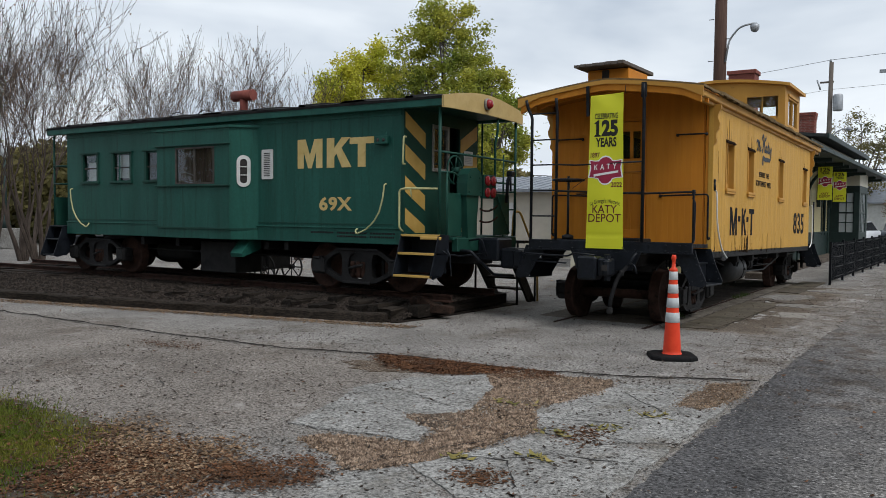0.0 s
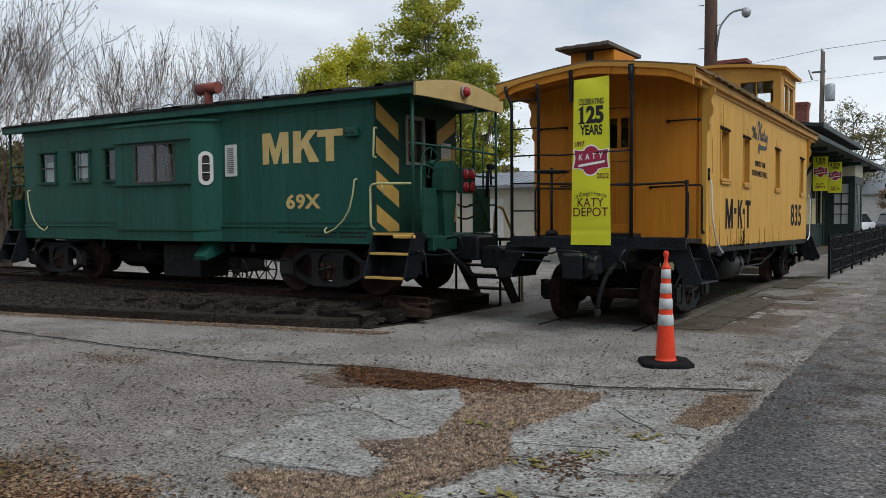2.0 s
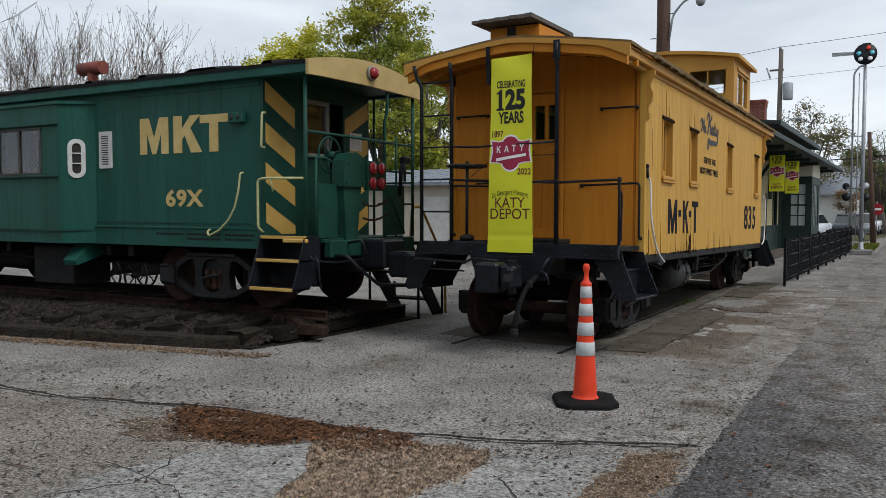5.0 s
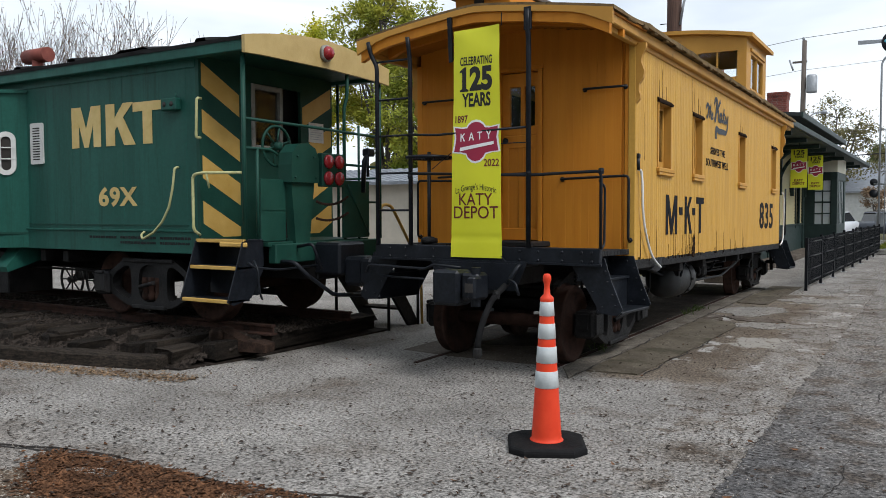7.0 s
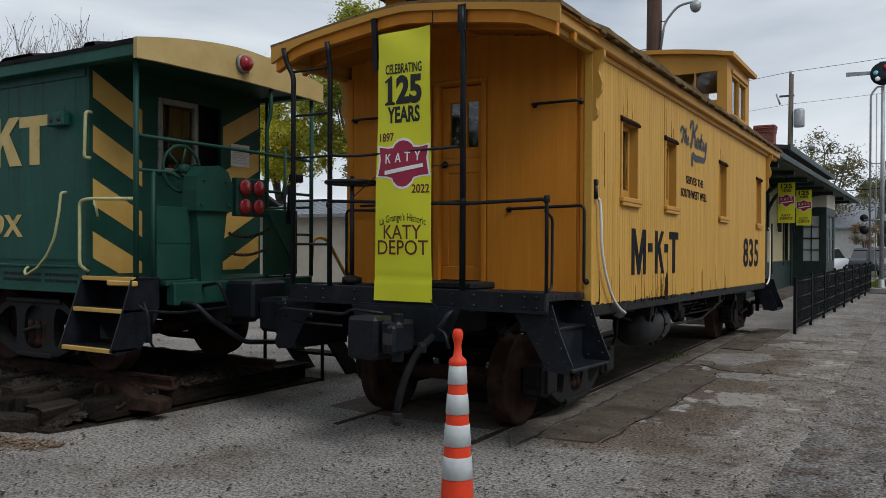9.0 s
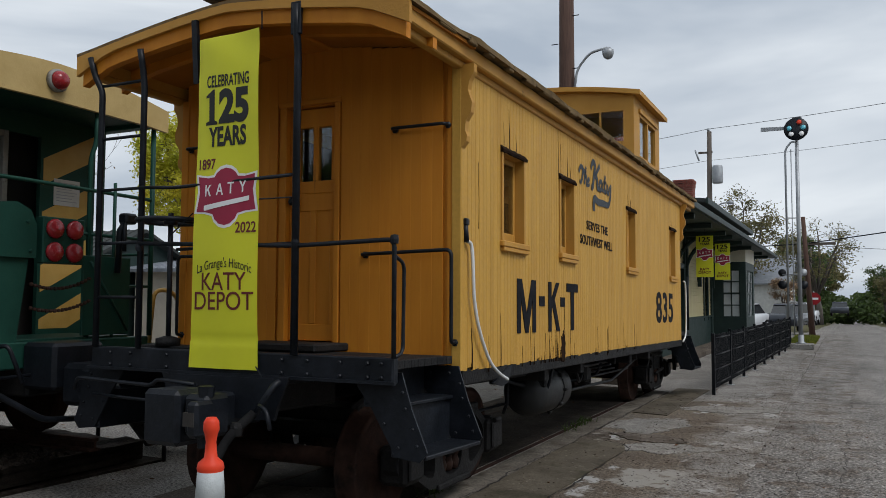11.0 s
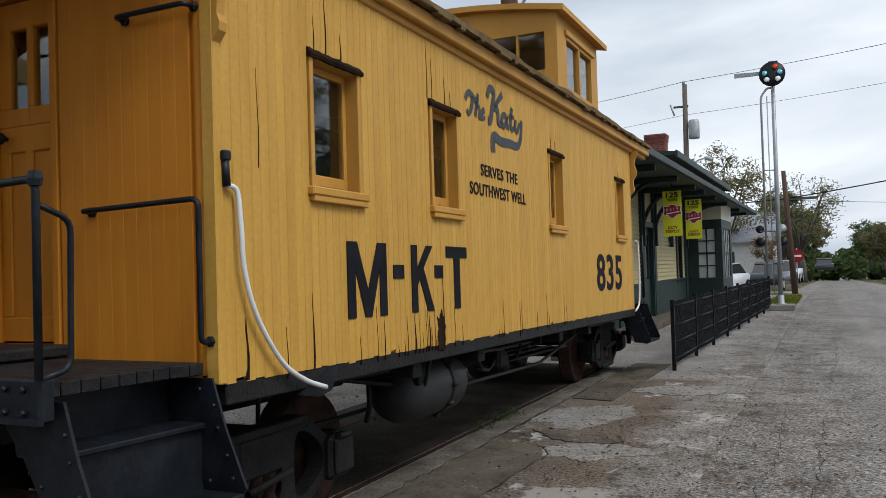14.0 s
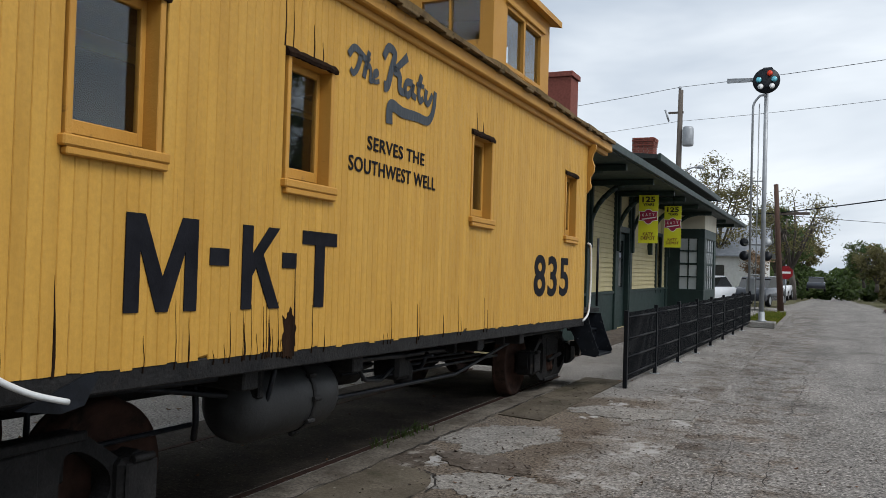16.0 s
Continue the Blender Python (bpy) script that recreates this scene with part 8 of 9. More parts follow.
def dpart(name, bm, material, label="", parent=None):
    return part(name, bm, material, parent or dp, label)


holes = [(31.7, 32.9, 0.15, 2.6), (36.9, 37.7, 0.95, 2.7)]
wallm = dpart("wall", wall_x(DX - 0.15, DX, DY0, DY1, 0.0, 3.9, holes), DEPY, "cream clapboard wall")
dpart("end_wall", box(DW, DX - 0.15, DY0, DY0 + 0.15, 0, 3.9), DEPY)
dpart("end_wall", box(DW, DX - 0.15, DY1 - 0.15, DY1, 0, 4.7), DEPW)
dpart("back_wall", box(DW - 0.15, DW, DY0, DY1, 0, 3.9), DEPW)
# Added wall in the shade colour, to darken the rooms behind the glass.
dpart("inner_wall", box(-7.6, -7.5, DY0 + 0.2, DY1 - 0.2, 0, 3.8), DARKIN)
for a, b in ((DY0 - 0.02, 31.7), (32.9, 38.9), (41.9, DY1 + 0.02)):
    dpart("wainscot", box(DX - 0.01, DX + 0.04, a, b, 0.0, 1.05, 0.006), DEPG, "dark green wainscot")
    dpart("wainscot_cap", box(DX - 0.01, DX + 0.075, a, b, 1.05, 1.11, 0.006), DEPG)
k = 0
for a, b in ((DY0, 31.65), (32.95, 36.8), (37.8, 38.9)):
    for i in range(22):
        z = 1.12 + 0.115 * i
        if z > 3.6:
            break
        bm = prism([(DX + 0.002, z), (DX + 0.028, z), (DX + 0.006, z + 0.112), (DX + 0.002, z + 0.112)], "y", a, b)
        dpart("clapboard", bm, DEPY, parent=wallm)
for y in (26.2, 28.8, 31.45, 33.1, 38.55):
    dpart("pilaster", box(DX, DX + 0.09, y - 0.13, y + 0.13, 0.0, 3.7, 0.008), DEPG)
bm = bmesh.new()
for a in (31.62, 32.88):
    box(DX - 0.1, DX + 0.07, a, a + 0.12, 0.1, 2.7, 0.006, bm)
box(DX - 0.1, DX + 0.07, 31.62, 33.0, 2.6, 2.75, 0.006, bm)
dpart("door_frame", bm, DEPG)
dd = dpart("door", box(DX - 0.10, DX - 0.05, 31.75, 32.87, 0.12, 2.58, 0.01), DEPG, "dark green depot door")
for z0, z1 in ((0.4, 1.0), (1.2, 2.4)):
    dpart("panel", box(DX - 0.05, DX - 0.035, 31.95, 32.67, z0, z1, 0.01), DEPG if z0 < 1 else DGLASS, parent=dd)
# far window in the wall
bm = bmesh.new()
box(DX - 0.05, DX + 0.06, 36.8, 36.9, 0.95, 2.8, 0.005, bm)
box(DX - 0.05, DX + 0.06, 37.7, 37.8, 0.95, 2.8, 0.005, bm)
box(DX - 0.05, DX + 0.06, 36.8, 37.8, 2.7, 2.82, 0.005, bm)
dw = dpart("window_frame", bm, DEPG)
dpart("pane", box(DX - 0.08, DX - 0.07, 36.9, 37.7, 0.95, 2.7), DGLASS, parent=dw)
# projecting bay with its multi-pane windows
by0, by1, bxf = 39.0, 42.0, -3.86
bay2 = dpart("bay", box(DX, bxf, by0, by1, 0.0, 1.05, 0.01), DEPG, "dark green projecting bay with multi-pane windows")
dpart("bay_frieze", box(DX, bxf, by0, by1, 2.75, 3.05, 0.01), DEPG, parent=bay2)
dpart("bay_top", box(DX, bxf, by0, by1, 3.05, 3.75), DEPW, parent=bay2)
for x0_, x1_ in ((DX, -4.66), (-4.08, bxf)):
    dpart("bay_post", box(x0_, x1_, by0, by0 + 0.12, 1.05, 2.75, 0.006), DEPG, parent=bay2)
for y0_, y1_ in ((by0 + 0.12, by0 + 0.45), (by1 - 0.45, by1)):
    dpart("bay_post", box(bxf - 0.12, bxf, y0_, y1_, 1.05, 2.75, 0.006), DEPG, parent=bay2)
# Added sheet, coloured as the shade behind the bay panes.
dpart("bay_back", box(DX + 0.01, DX + 0.03, by0 + 0.1, by1 - 0.1, 1.05, 2.75), DARKIN, parent=bay2)


def sash_window(parent, axis, at, a0, a1, z0, z1, cols, rows):
    """White panes behind green bars."""
    for c in range(cols):
        for r in range(rows):
            u0, u1 = a0 + (a1 - a0) * c / cols + 0.02, a0 + (a1 - a0) * (c + 1) / cols - 0.02
            w0, w1 = z0 + (z1 - z0) * r / rows + 0.02, z0 + (z1 - z0) * (r + 1) / rows - 0.02
            bm = box(u0, u1, at + 0.02, at + 0.026, w0, w1) if axis == "y" else box(at - 0.026, at - 0.02, u0, u1, w0, w1)
            dpart("pane", bm, PALEP, parent=parent)
    bm = bmesh.new()
    for c in range(cols + 1):
        u = a0 + (a1 - a0) * c / cols
        t = 0.02
        box(u - t, u + t, at, at + 0.05, z0, z1, bm=bm) if axis == "y" else box(at - 0.05, at, u - t, u + t, z0, z1, bm=bm)
    for r in range(rows + 1):
        w = z0 + (z1 - z0) * r / rows
        t = 0.02 if r != rows // 2 else 0.035
        box(a0, a1, at, at + 0.051, w - t, w + t, bm=bm) if axis == "y" else box(at - 0.051, at, a0, a1, w - t, w + t, bm=bm)
    dpart("sash_bar", bm, DEPG, parent=parent)


PALEP = surf("pane_with_white_blind", (0.40, 0.44, 0.46), (0.52, 0.56, 0.58), 2, 0.12, 0.0, 20, spec=0.6)
sash_window(bay2, "y", by0 + 0.03, -4.66, -4.08, 1.05, 2.75, 2, 4)
sash_window(bay2, "x", bxf - 0.03, by0 + 0.45, by1 - 0.45, 1.05, 2.75, 4, 4)
# canopy roof over the platform and the main roof above it
EX, EZ = -3.45, 3.62


def slope_roof(name, x_low, z_low, x_high, z_high, ya, yb, material, thick=0.12):
    bm = prism([(x_low, z_low), (x_low, z_low + thick), (x_high, z_high + thick), (x_high, z_high)], "y", ya, yb)
    return dpart(name, bm, material)


can = slope_roof("canopy_roof", EX, EZ, -5.0, 3.92, 23.6, 48.3, SHING)
dpart("canopy_fascia", box(EX - 0.02, EX + 0.045, 23.6, 48.3, EZ - 0.02, EZ + 0.115, 0.008), DEPG, "dark green fascia")
dpart("canopy_end", prism([(EX, EZ - 0.05), (EX, EZ + 0.1), (-5.0, 4.0), (-5.0, 3.85)], "y", 48.26, 48.32), DEPG)
slope_roof("main_roof", -4.45, 4.72, -7.8, 5.05, 34.0, 47.8, SHING)
bm = prism([(-11.1, 4.72), (-11.1, 4.84), (-7.8, 5.17), (-7.8, 5.05)], "y", 34.0, 47.8)
dpart("main_roof", bm, SHING)
dpart("roof_fascia", box(-4.47, -4.40, 33.9, 47.9, 4.66, 4.86, 0.008), DEPG)
dpart("rake_board", prism([(-4.42, 4.66), (-4.42, 4.86), (-7.8, 5.19), (-11.2, 4.86), (-11.2, 4.66), (-7.8, 4.99)], "y", 47.78, 47.88), DEPG)
dpart("gable", prism([(-10.6, 4.7), (-5.05, 4.7), (-7.8, 5.0)], "y", DY1 - 0.12, DY1 - 0.02), DEPW)
dpart("low_roof", prism([(-5.0, 3.85), (-5.0, 3.98), (-10.6, 4.3), (-10.6, 4.1)], "y", DY0 - 0.3, DY1 + 0.3), SHING)
dpart("frieze", box(DX, DX + 0.03, 34.1, DY1, 3.9, 4.7), DEPW, "cream frieze board")
dpart("soffit", box(-5.0, EX - 0.03, 23.7, 48.2, EZ - 0.03, EZ - 0.005), DEPG)
for y in (26.2, 28.8, 31.45, 33.1, 35.6, 38.55, 42.6, 45.5):
    arc = [(DX + 0.05 + 0.95 * (1 - math.cos(t)), 2.25 + 1.25 * math.sin(t)) for t in [math.pi / 2 * i / 9 for i in range(10)]]
    bm = bmesh.new()
    for (xa, za), (xb, zb) in zip(arc, arc[1:]):
        tube([(xa, y, za), (xb, y, zb)], 0.06, 5, bm)
    box(DX + 0.04, EX - 0.15, y - 0.06, y + 0.06, 3.46, 3.58, 0.01, bm)
    box(DX + 0.04, DX + 0.16, y - 0.06, y + 0.06, 2.1, 3.5, 0.01, bm)
    dpart("eave_bracket", bm, DEPG, "dark green curved eave bracket")
# brick chimney
ch = dpart("chimney", box(-7.0, -6.22, 42.2, 42.9, 4.6, 6.64), MORTAR, "red brick chimney with a corbelled cap")
brick_me = None
for row in range(26):
    z = 4.65 + 0.078 * row
    grow = 0.03 if row in (22, 23) else (0.055 if row in (24, 25) else 0.0)
    n = 4
    for side in range(2):
        for c in range(n):
            off = 0.5 if row % 2 else 0.0
            if side == 0:
                x = -7.0 + 0.78 * (c + off * 0.5) / n
                loc, rot = (x + 0.09 - 0.0, 42.2 - grow + 0.04, z), 0
            else:
                loc, rot = (-6.22 + grow - 0.04, 42.2 + 0.7 * (c + off * 0.5) / n + 0.08, z), math.pi / 2
            if brick_me is None:
                ob = part("brick", box(-0.088, 0.088, -0.05, 0.05, -0.033, 0.033, 0.004), BRICK, ch)
                brick_me = ob.data
                ob.location, ob.rotation_euler = loc, (0, 0, rot)
            else:
                ob = adopt(new("brick", brick_me), ch)
                ob.location, ob.rotation_euler = loc, (0, 0, rot)
dpart("platform", box(-5.0, -4.4, 23.5, 38.5, 0.0, 0.16, 0.015), STAINED, "low concrete platform edge")
# a second chimney nearer
ch2 = dpart("chimney", box(-8.6, -7.55, 35.8, 36.6, 4.2, 7.62, 0.01), BRICK, "red brick chimney")
dpart("chimney_cap", box(-8.66, -7.49, 35.74, 36.66, 7.62, 7.78, 0.01), BRICK, parent=ch2)

# small banners hung from the eave
for x, y, z0, w, h in ((-4.03, 30.5, 2.28, 0.45, 1.13), (-3.89, 33.0, 2.26, 0.43, 1.09)):
    b2 = thing("small_banner", (x, y, z0), "yellow-green banner hanging under the depot eave", "banner", "depot banners")
    part("cloth", box(x - w / 2, x + w / 2, y - 0.004, y + 0.004, z0, z0 + h), BAN, b2)
    part("hanger", tube([(x - w / 2, y, z0 + h), (x + w / 2, y, z0 + h)], 0.012, 6), IRON, b2)
    part("hanger", tube([(x, y, z0 + h), (x, y, 3.6)], 0.008, 6), IRON, b2)

    def flat(bm, cx, cz, off, yy=y):
        for v in bm.verts:
            v.co = (cx + v.co.x, yy - 0.004 - off + v.co.y * 0.2, cz + v.co.z)
        return bm
    for body, zz, ww, hh, m in (("125", 0.93, 0.30, 0.13, INK), ("YEARS", 0.84, 0.26, 0.07, INK), ("KATY", 0.17, 0.24, 0.075, BROWNP), ("DEPOT", 0.08, 0.33, 0.075, BROWNP)):
        part("lettering", flat(lettering(body, ww, hh * h / 1.1, 0.002, bold=0.03), x - ww / 2, z0 + zz * h / 1.1, 0.002), m, b2)
    emblem(b2, x, z0 + 0.60 * h / 1.1, 0.75, 0.75, flat)

# ---- signal mast with its round head ----
sg = thing("railway_signal", (-2.03, 38.2, 0), "tall silver railway signal mast with round black head and ladder", "signal")
part("base", box(-2.42, -1.62, 37.8, 38.6, 0, 0.18, 0.02), SLAB, sg, "concrete base")
part("mast", tube([(-2.03, 38.2, 0.15), (-2.03, 38.2, 7.6)], 0.075, 12, r1=0.062), SILVER, sg)
part("mast_foot", lathe([(0.16, 0.0), (0.16, 0.03), (0.10, 0.05), (0.09, 0.3)], (-2.03, 38.2, 0.18), "z", 14), SILVER, sg)
part("ladder_rail", tube(bend([(-2.40, 38.1, 0.9), (-2.40, 38.1, 6.9), (-2.2, 38.1, 7.15), (-2.05, 38.15, 7.15)], 0.2), 0.035, 8), SILVER, sg)
part("conduit", tube([(-2.22, 38.15, 0.5), (-2.22, 38.15, 6.9)], 0.018, 6), SILVER, sg)
for z in (1.6, 3.0, 4.5):
    part("standoff", tube([(-2.40, 38.1, z), (-2.03, 38.2, z)], 0.02, 6), SILVER, sg)
bm = lathe([(0.0, -0.05), (0.38, -0.045), (0.40, 0.0), (0.38, 0.03), (0.0, 0.035)], (-2.03, 38.05, 7.58), "y", 28)
hd = part("signal_head", bm, IRON, sg, "round black signal target")
for dx, dz, m in ((-0.22, 0.03, BLUEL), (0.23, 0.03, BLUEL), (-0.16, -0.18, PAPERW), (0.17, -0.18, PAPERW), (0.10, 0.22, CONEO)):
    part("lens", lathe([(0.085, 0.0), (0.08, -0.025), (0.0, -0.03)], (-2.03 + dx, 38.0, 7.58 + dz), "y", 16), m, hd)
part("lamp_housing", box(-2.15, -1.85, 38.05, 38.35, 7.75, 8.0, 0.03), IRON, hd)
part("signal_arm", prism([(-3.18, 7.58), (-3.18, 7.73), (-2.4, 7.70), (-2.4, 7.58)], "y", 38.08, 38.11), SILVER, hd, "weathered grey signal blade")
for dx in (-0.45, 0.22):
    bm = lathe([(0.0, -0.02), (0.12, -0.015), (0.135, 0.06), (0.09, 0.10), (0.0, 0.12)], (-2.15 + dx, 38.4, 2.62), "y", 18)
    part("flasher", bm, IRON if dx < 0 else SILVER, sg, "round crossing flasher")
    part("flasher", lathe([(0.0, 0), (0.15, 0.0), (0.15, 0.08), (0, 0.1)], (-2.15 + dx, 38.55, 2.2), "y", 18), IRON, sg)
part("flasher_arm", tube([(-2.6, 38.4, 2.55), (-1.93, 38.4, 2.55)], 0.03, 8), SILVER, sg)
part("junction_box", box(-2.5, -2.25, 38.2, 38.4, 1.0, 1.5, 0.01), SILVER, sg)


# ---- poles and wires ----
def pole(name, x, y, r, h, material, label, lean=0.0):
    p = settle(thing(name, (x, y, 0), label, "pole"), y)
    part("shaft", tube([(x, y, -0.1), (x + lean * 0.5, y, h * 0.5), (x + lean, y, h)], r * 1.15, 12, r1=r * 0.8), material, p)
    return p


bp = pole("utility_pole", -6.33, 25.6, 0.19, 11.5, POLE, "thick brown wooden utility pole with steps", 0.0)
for i in range(9):
    s = -1 if i % 2 else 1
    part("step_bolt", tube([(-6.33 + s * 0.17, 25.5, 4.5 + 0.62 * i), (-6.33 + s * 0.33, 25.5, 4.5 + 0.62 * i)], 0.012, 5), IRON, bp)
arm = bend([(-6.15, 25.5, 6.3), (-6.05, 25.5, 6.95), (-5.75, 25.5, 7.3), (-5.35, 25.5, 7.36)], 0.15)
sc = part("camera_arm", tube(arm, 0.03, 8), SILVER, bp, "curved steel arm with a dome camera")
part("dome_camera", lathe([(0.06, 0.0), (0.09, -0.04), (0.13, -0.06), (0.13, -0.14), (0.10, -0.22), (0.05, -0.26), (0.0, -0.27)], (-5.33, 25.5, 7.36), "z", 18), SILVER, sc)
p2 = pole("utility_pole", -7.25, 54.0, 0.15, 10.9, POLEG, "grey wooden utility pole with transformer", 0.1)
part("transformer", lathe([(0.0, 0.0), (0.26, 0.02), (0.28, 0.1), (0.28, 0.9), (0.22, 1.0), (0, 1.02)], (-6.75, 54.0, 8.0), "z", 16), SILVER, p2, "grey transformer can")
part("crossarm", box(-7.75, -7.0, 53.95, 54.05, 9.7, 9.8), POLEG, p2)
part("insulator", lathe([(0.05, 0), (0.08, 0.1), (0.04, 0.2)], (-7.2, 54, 10.9), "z", 8), SILVER, p2)
part("cutout", tube([(-7.9, 53.9, 9.9), (-7.7, 53.9, 9.3)], 0.05, 6), SILVER, p2)
part("street_lamp", tube(bend([(-7.1, 54, 6.5), (-6.6, 54, 6.9), (-6.2, 54, 6.95)], 0.2), 0.04, 6), SILVER, p2)
part("lamp_head", lathe([(0.05, 0.1), (0.12, 0.05), (0.2, -0.1), (0.0, -0.12)], (-6.1, 54, 6.95), "z", 12), SILVER, p2)
p3 = pole("utility_pole", -2.17, 53.0, 0.13, 5.9, POLE, "short leaning brown wooden pole", -0.32)
part("crossarm", box(-2.45, -1.0, 52.95, 53.05, 4.45, 4.58), POLEG, p3)


def wire(pts, r, label="thin black overhead wire"):
    out = []
    for (a, b) in zip(pts, pts[1:]):
        a, b = Vector(a), Vector(b)
        for i in range(13):
            t = i / 12
            q = a.lerp(b, t)
            q.z -= 4 * t * (1 - t) * (b - a).length * 0.012
            out.append(q)
    return whole("overhead_wire", tube(out, r, 4), IRON, label, "wire", group="overhead wires")


wire([(-30, 62, 11.0), (-7.2, 54, 11.05), (14, 47, 11.6)], 0.014)
wire([(-30, 62, 9.3), (-7.2, 54, 9.3), (14, 47, 9.9)], 0.010)
wire([(-30, 60, 4.9), (-2.3, 53, 4.55), (16, 46, 7.2)], 0.035, "thick black overhead cable")
wire([(-2.3, 53, 4.45), (30, 60, 3.6)], 0.014)

# ---- stop sign, cars, sheds down the road ----
ss = thing("stop_sign", (-2.35, 62, 0), "red octagonal stop sign on a post", "sign")
settle(ss, 62)
part("post", tube([(-2.35, 62, 0), (-2.35, 62, 2.2)], 0.035, 6), SILVER, ss)
oct_ = [(-2.35 + 0.40 * math.cos(math.pi / 8 + k * math.pi / 4), 1.75 + 0.40 * math.sin(math.pi / 8 + k * math.pi / 4)) for k in range(8)]
part("plate", prism(oct_, "y", 61.93, 61.95), RED, ss)
part("sign_bar", box(-2.60, -2.10, 61.92, 61.93, 1.69, 1.81), PAPERW, ss)


def car(x, y, yaw, paint, label, s=1.0):
    c = settle(thing("parked_car", (x, y, 0), label, "car", "parked cars"), y)
    m = Matrix.Translation((x, y, 0)) @ Matrix.Rotation(yaw, 4, "Z") @ Matrix.Diagonal((s, s, s, 1))
    lower = [(-2.2, 0.35), (-2.25, 0.62), (-2.1, 0.86), (-1.2, 0.95), (1.5, 0.95), (2.15, 0.85), (2.2, 0.45), (2.1, 0.3), (-2.0, 0.28)]
    bm = prism(lower, "y", -0.86, 0.86)
    bmesh.ops.bevel(bm, geom=[e for e in bm.edges if abs(e.verts[0].co.y - e.verts[1].co.y) < 0.1], offset=0.08, segments=2, affect="EDGES", profile=0.5)
    part("body", moved(bm, m), paint, c, "", True)
    cab = [(-1.15, 0.93), (-0.55, 1.40), (0.75, 1.44), (1.65, 0.95)]
    bm = prism(cab, "y", -0.72, 0.72)
    part("window", moved(bm, m), DGLASS, c, "dark car windows")
    part("roof", moved(prism([(-0.62, 1.39), (-0.5, 1.46), (0.7, 1.49), (0.85, 1.42)], "y", -0.70, 0.70), m), paint, c)
    for wx in (-1.35, 1.4):
        for wy in (-0.80, 0.80):
            w = part("wheel", moved(lathe([(0.2, -0.1), (0.31, -0.1), (0.32, 0.0), (0.31, 0.1), (0.2, 0.1)], (wx, wy, 0.32), "y", 18), m), RUBBER, c)
            part("rim", moved(lathe([(0.2, -0.105), (0.19, 0.105)], (wx, wy, 0.32), "y", 14), m), SILVER, w)
    return c


car(-5.6, 53.0, radians(75), CARW, "white parked car beside the depot")
car(-3.4, 56.5, radians(80), CARD, "dark parked car beside the depot")
car(-7.8, 50.5, radians(70), SILVER, "silver parked car beside the depot")
car(-3.2, 68, radians(88), CARW, "white parked car down the street")
car(-1.2, 105, radians(90), CARD, "dark car far down the street")


def shed(x0, x1, y0, y1, h, ridge, wall_m, roof_m, label, name="shed", windows=()):
    s = settle(thing(name, ((x0 + x1) / 2, (y0 + y1) / 2, 0), label, "building"), (y0 + y1) / 2)
    bm = box(x0, x1, y0, y1, 0, h)
    part("wall", bm, wall_m, s)
    ym = (y0 + y1) / 2
    part("gable", prism([(y0, h), (y1, h), (ym, ridge)], "x", x0, x1), wall_m, s)
    for a, b in ((y0 - 0.4, ym), (y1 + 0.4, ym)):
        k = (ridge - h) / (ym - y0) * 0.4
        part("roof", prism([(a, h - k), (a, h - k + 0.12), (b, ridge + 0.12), (b, ridge)], "x", x0 - 0.4, x1 + 0.4), roof_m, s)
        n = int((x1 - x0 + 0.8) / 0.45)
        bm = bmesh.new()
        for i in range(n):
            xx = x0 - 0.4 + 0.45 * i
            prism([(a, h - k + 0.12), (a, h - k + 0.15), (b, ridge + 0.15), (b, ridge + 0.12)], "x", xx, xx + 0.05, bm)
        part("seams", bm, roof_m, s)
    for xa, xb, za, zb, m in windows:
        w = part("window", box(xa - 0.08, xb + 0.08, y0 - 0.04, y0 - 0.002, za - 0.08, zb + 0.08), WHITE, s)
        part("pane", box(xa, xb, y0 - 0.05, y0 - 0.04, za, zb), m, w)
    return s


shed(-24, -10.5, 29.5, 38, 2.65, 3.3, PLASTER, CORRU, "tan building with grey metal roof behind the cabooses", "tan_building", ((-16.2, -15.3, 0.1, 2.1, WHITE), (-13.2, -12.2, 1.0, 2.0, DGLASS)))
shed(-34, -24.4, 26.5, 33.5, 2.5, 4.1, DEPG, SHING, "low dark green house with grey shingle roof", "green_house", ((-26.6, -25.6, 0.9, 2.0, DGLASS),))
shed(-12, -4.5, 74, 84, 3.0, 5.2, WHITE, CORRU, "white shop building down the street", "shop_building", ((-10, -7, 0.8, 2.2, DGLASS),))
shed(7.5, 19, 92, 104, 2.8, 4.2, WHITE, CORRU, "white shed beside the tracks", "white_shed", ())
# lamp post at the far left
lp = thing("lamp_post", (-36, 20.3, 0), "dark green park lamp post on a concrete block", "lamp post")
part("block", box(-36.5, -35.5, 19.8, 20.8, 0, 0.9, 0.03), SLAB, lp)
part("post", tube([(-36, 20.3, 0.9), (-36, 20.3, 4.0)], 0.09, 10, r1=0.05), DEPG, lp)
part("collar", lathe([(0.25, 0.0), (0.2, 0.3), (0.1, 0.6)], (-36, 20.3, 0.9), "z", 12), DEPG, lp)
part("lantern", lathe([(0.06, 0), (0.18, 0.15), (0.2, 0.5), (0.05, 0.7), (0.0, 0.75)], (-36, 20.3, 4.0), "z", 12), PALEP, lp)
# railway crossing the road to the right
bm = bmesh.new()
for off in (0.0, 1.5):
    tube([(2.7 + off + 0.024 * i * i, 60 + 2.2 * i - off * 0.35, 0.10 + fall(60 + 2.2 * i)) for i in range(16)], 0.055, 5, bm)
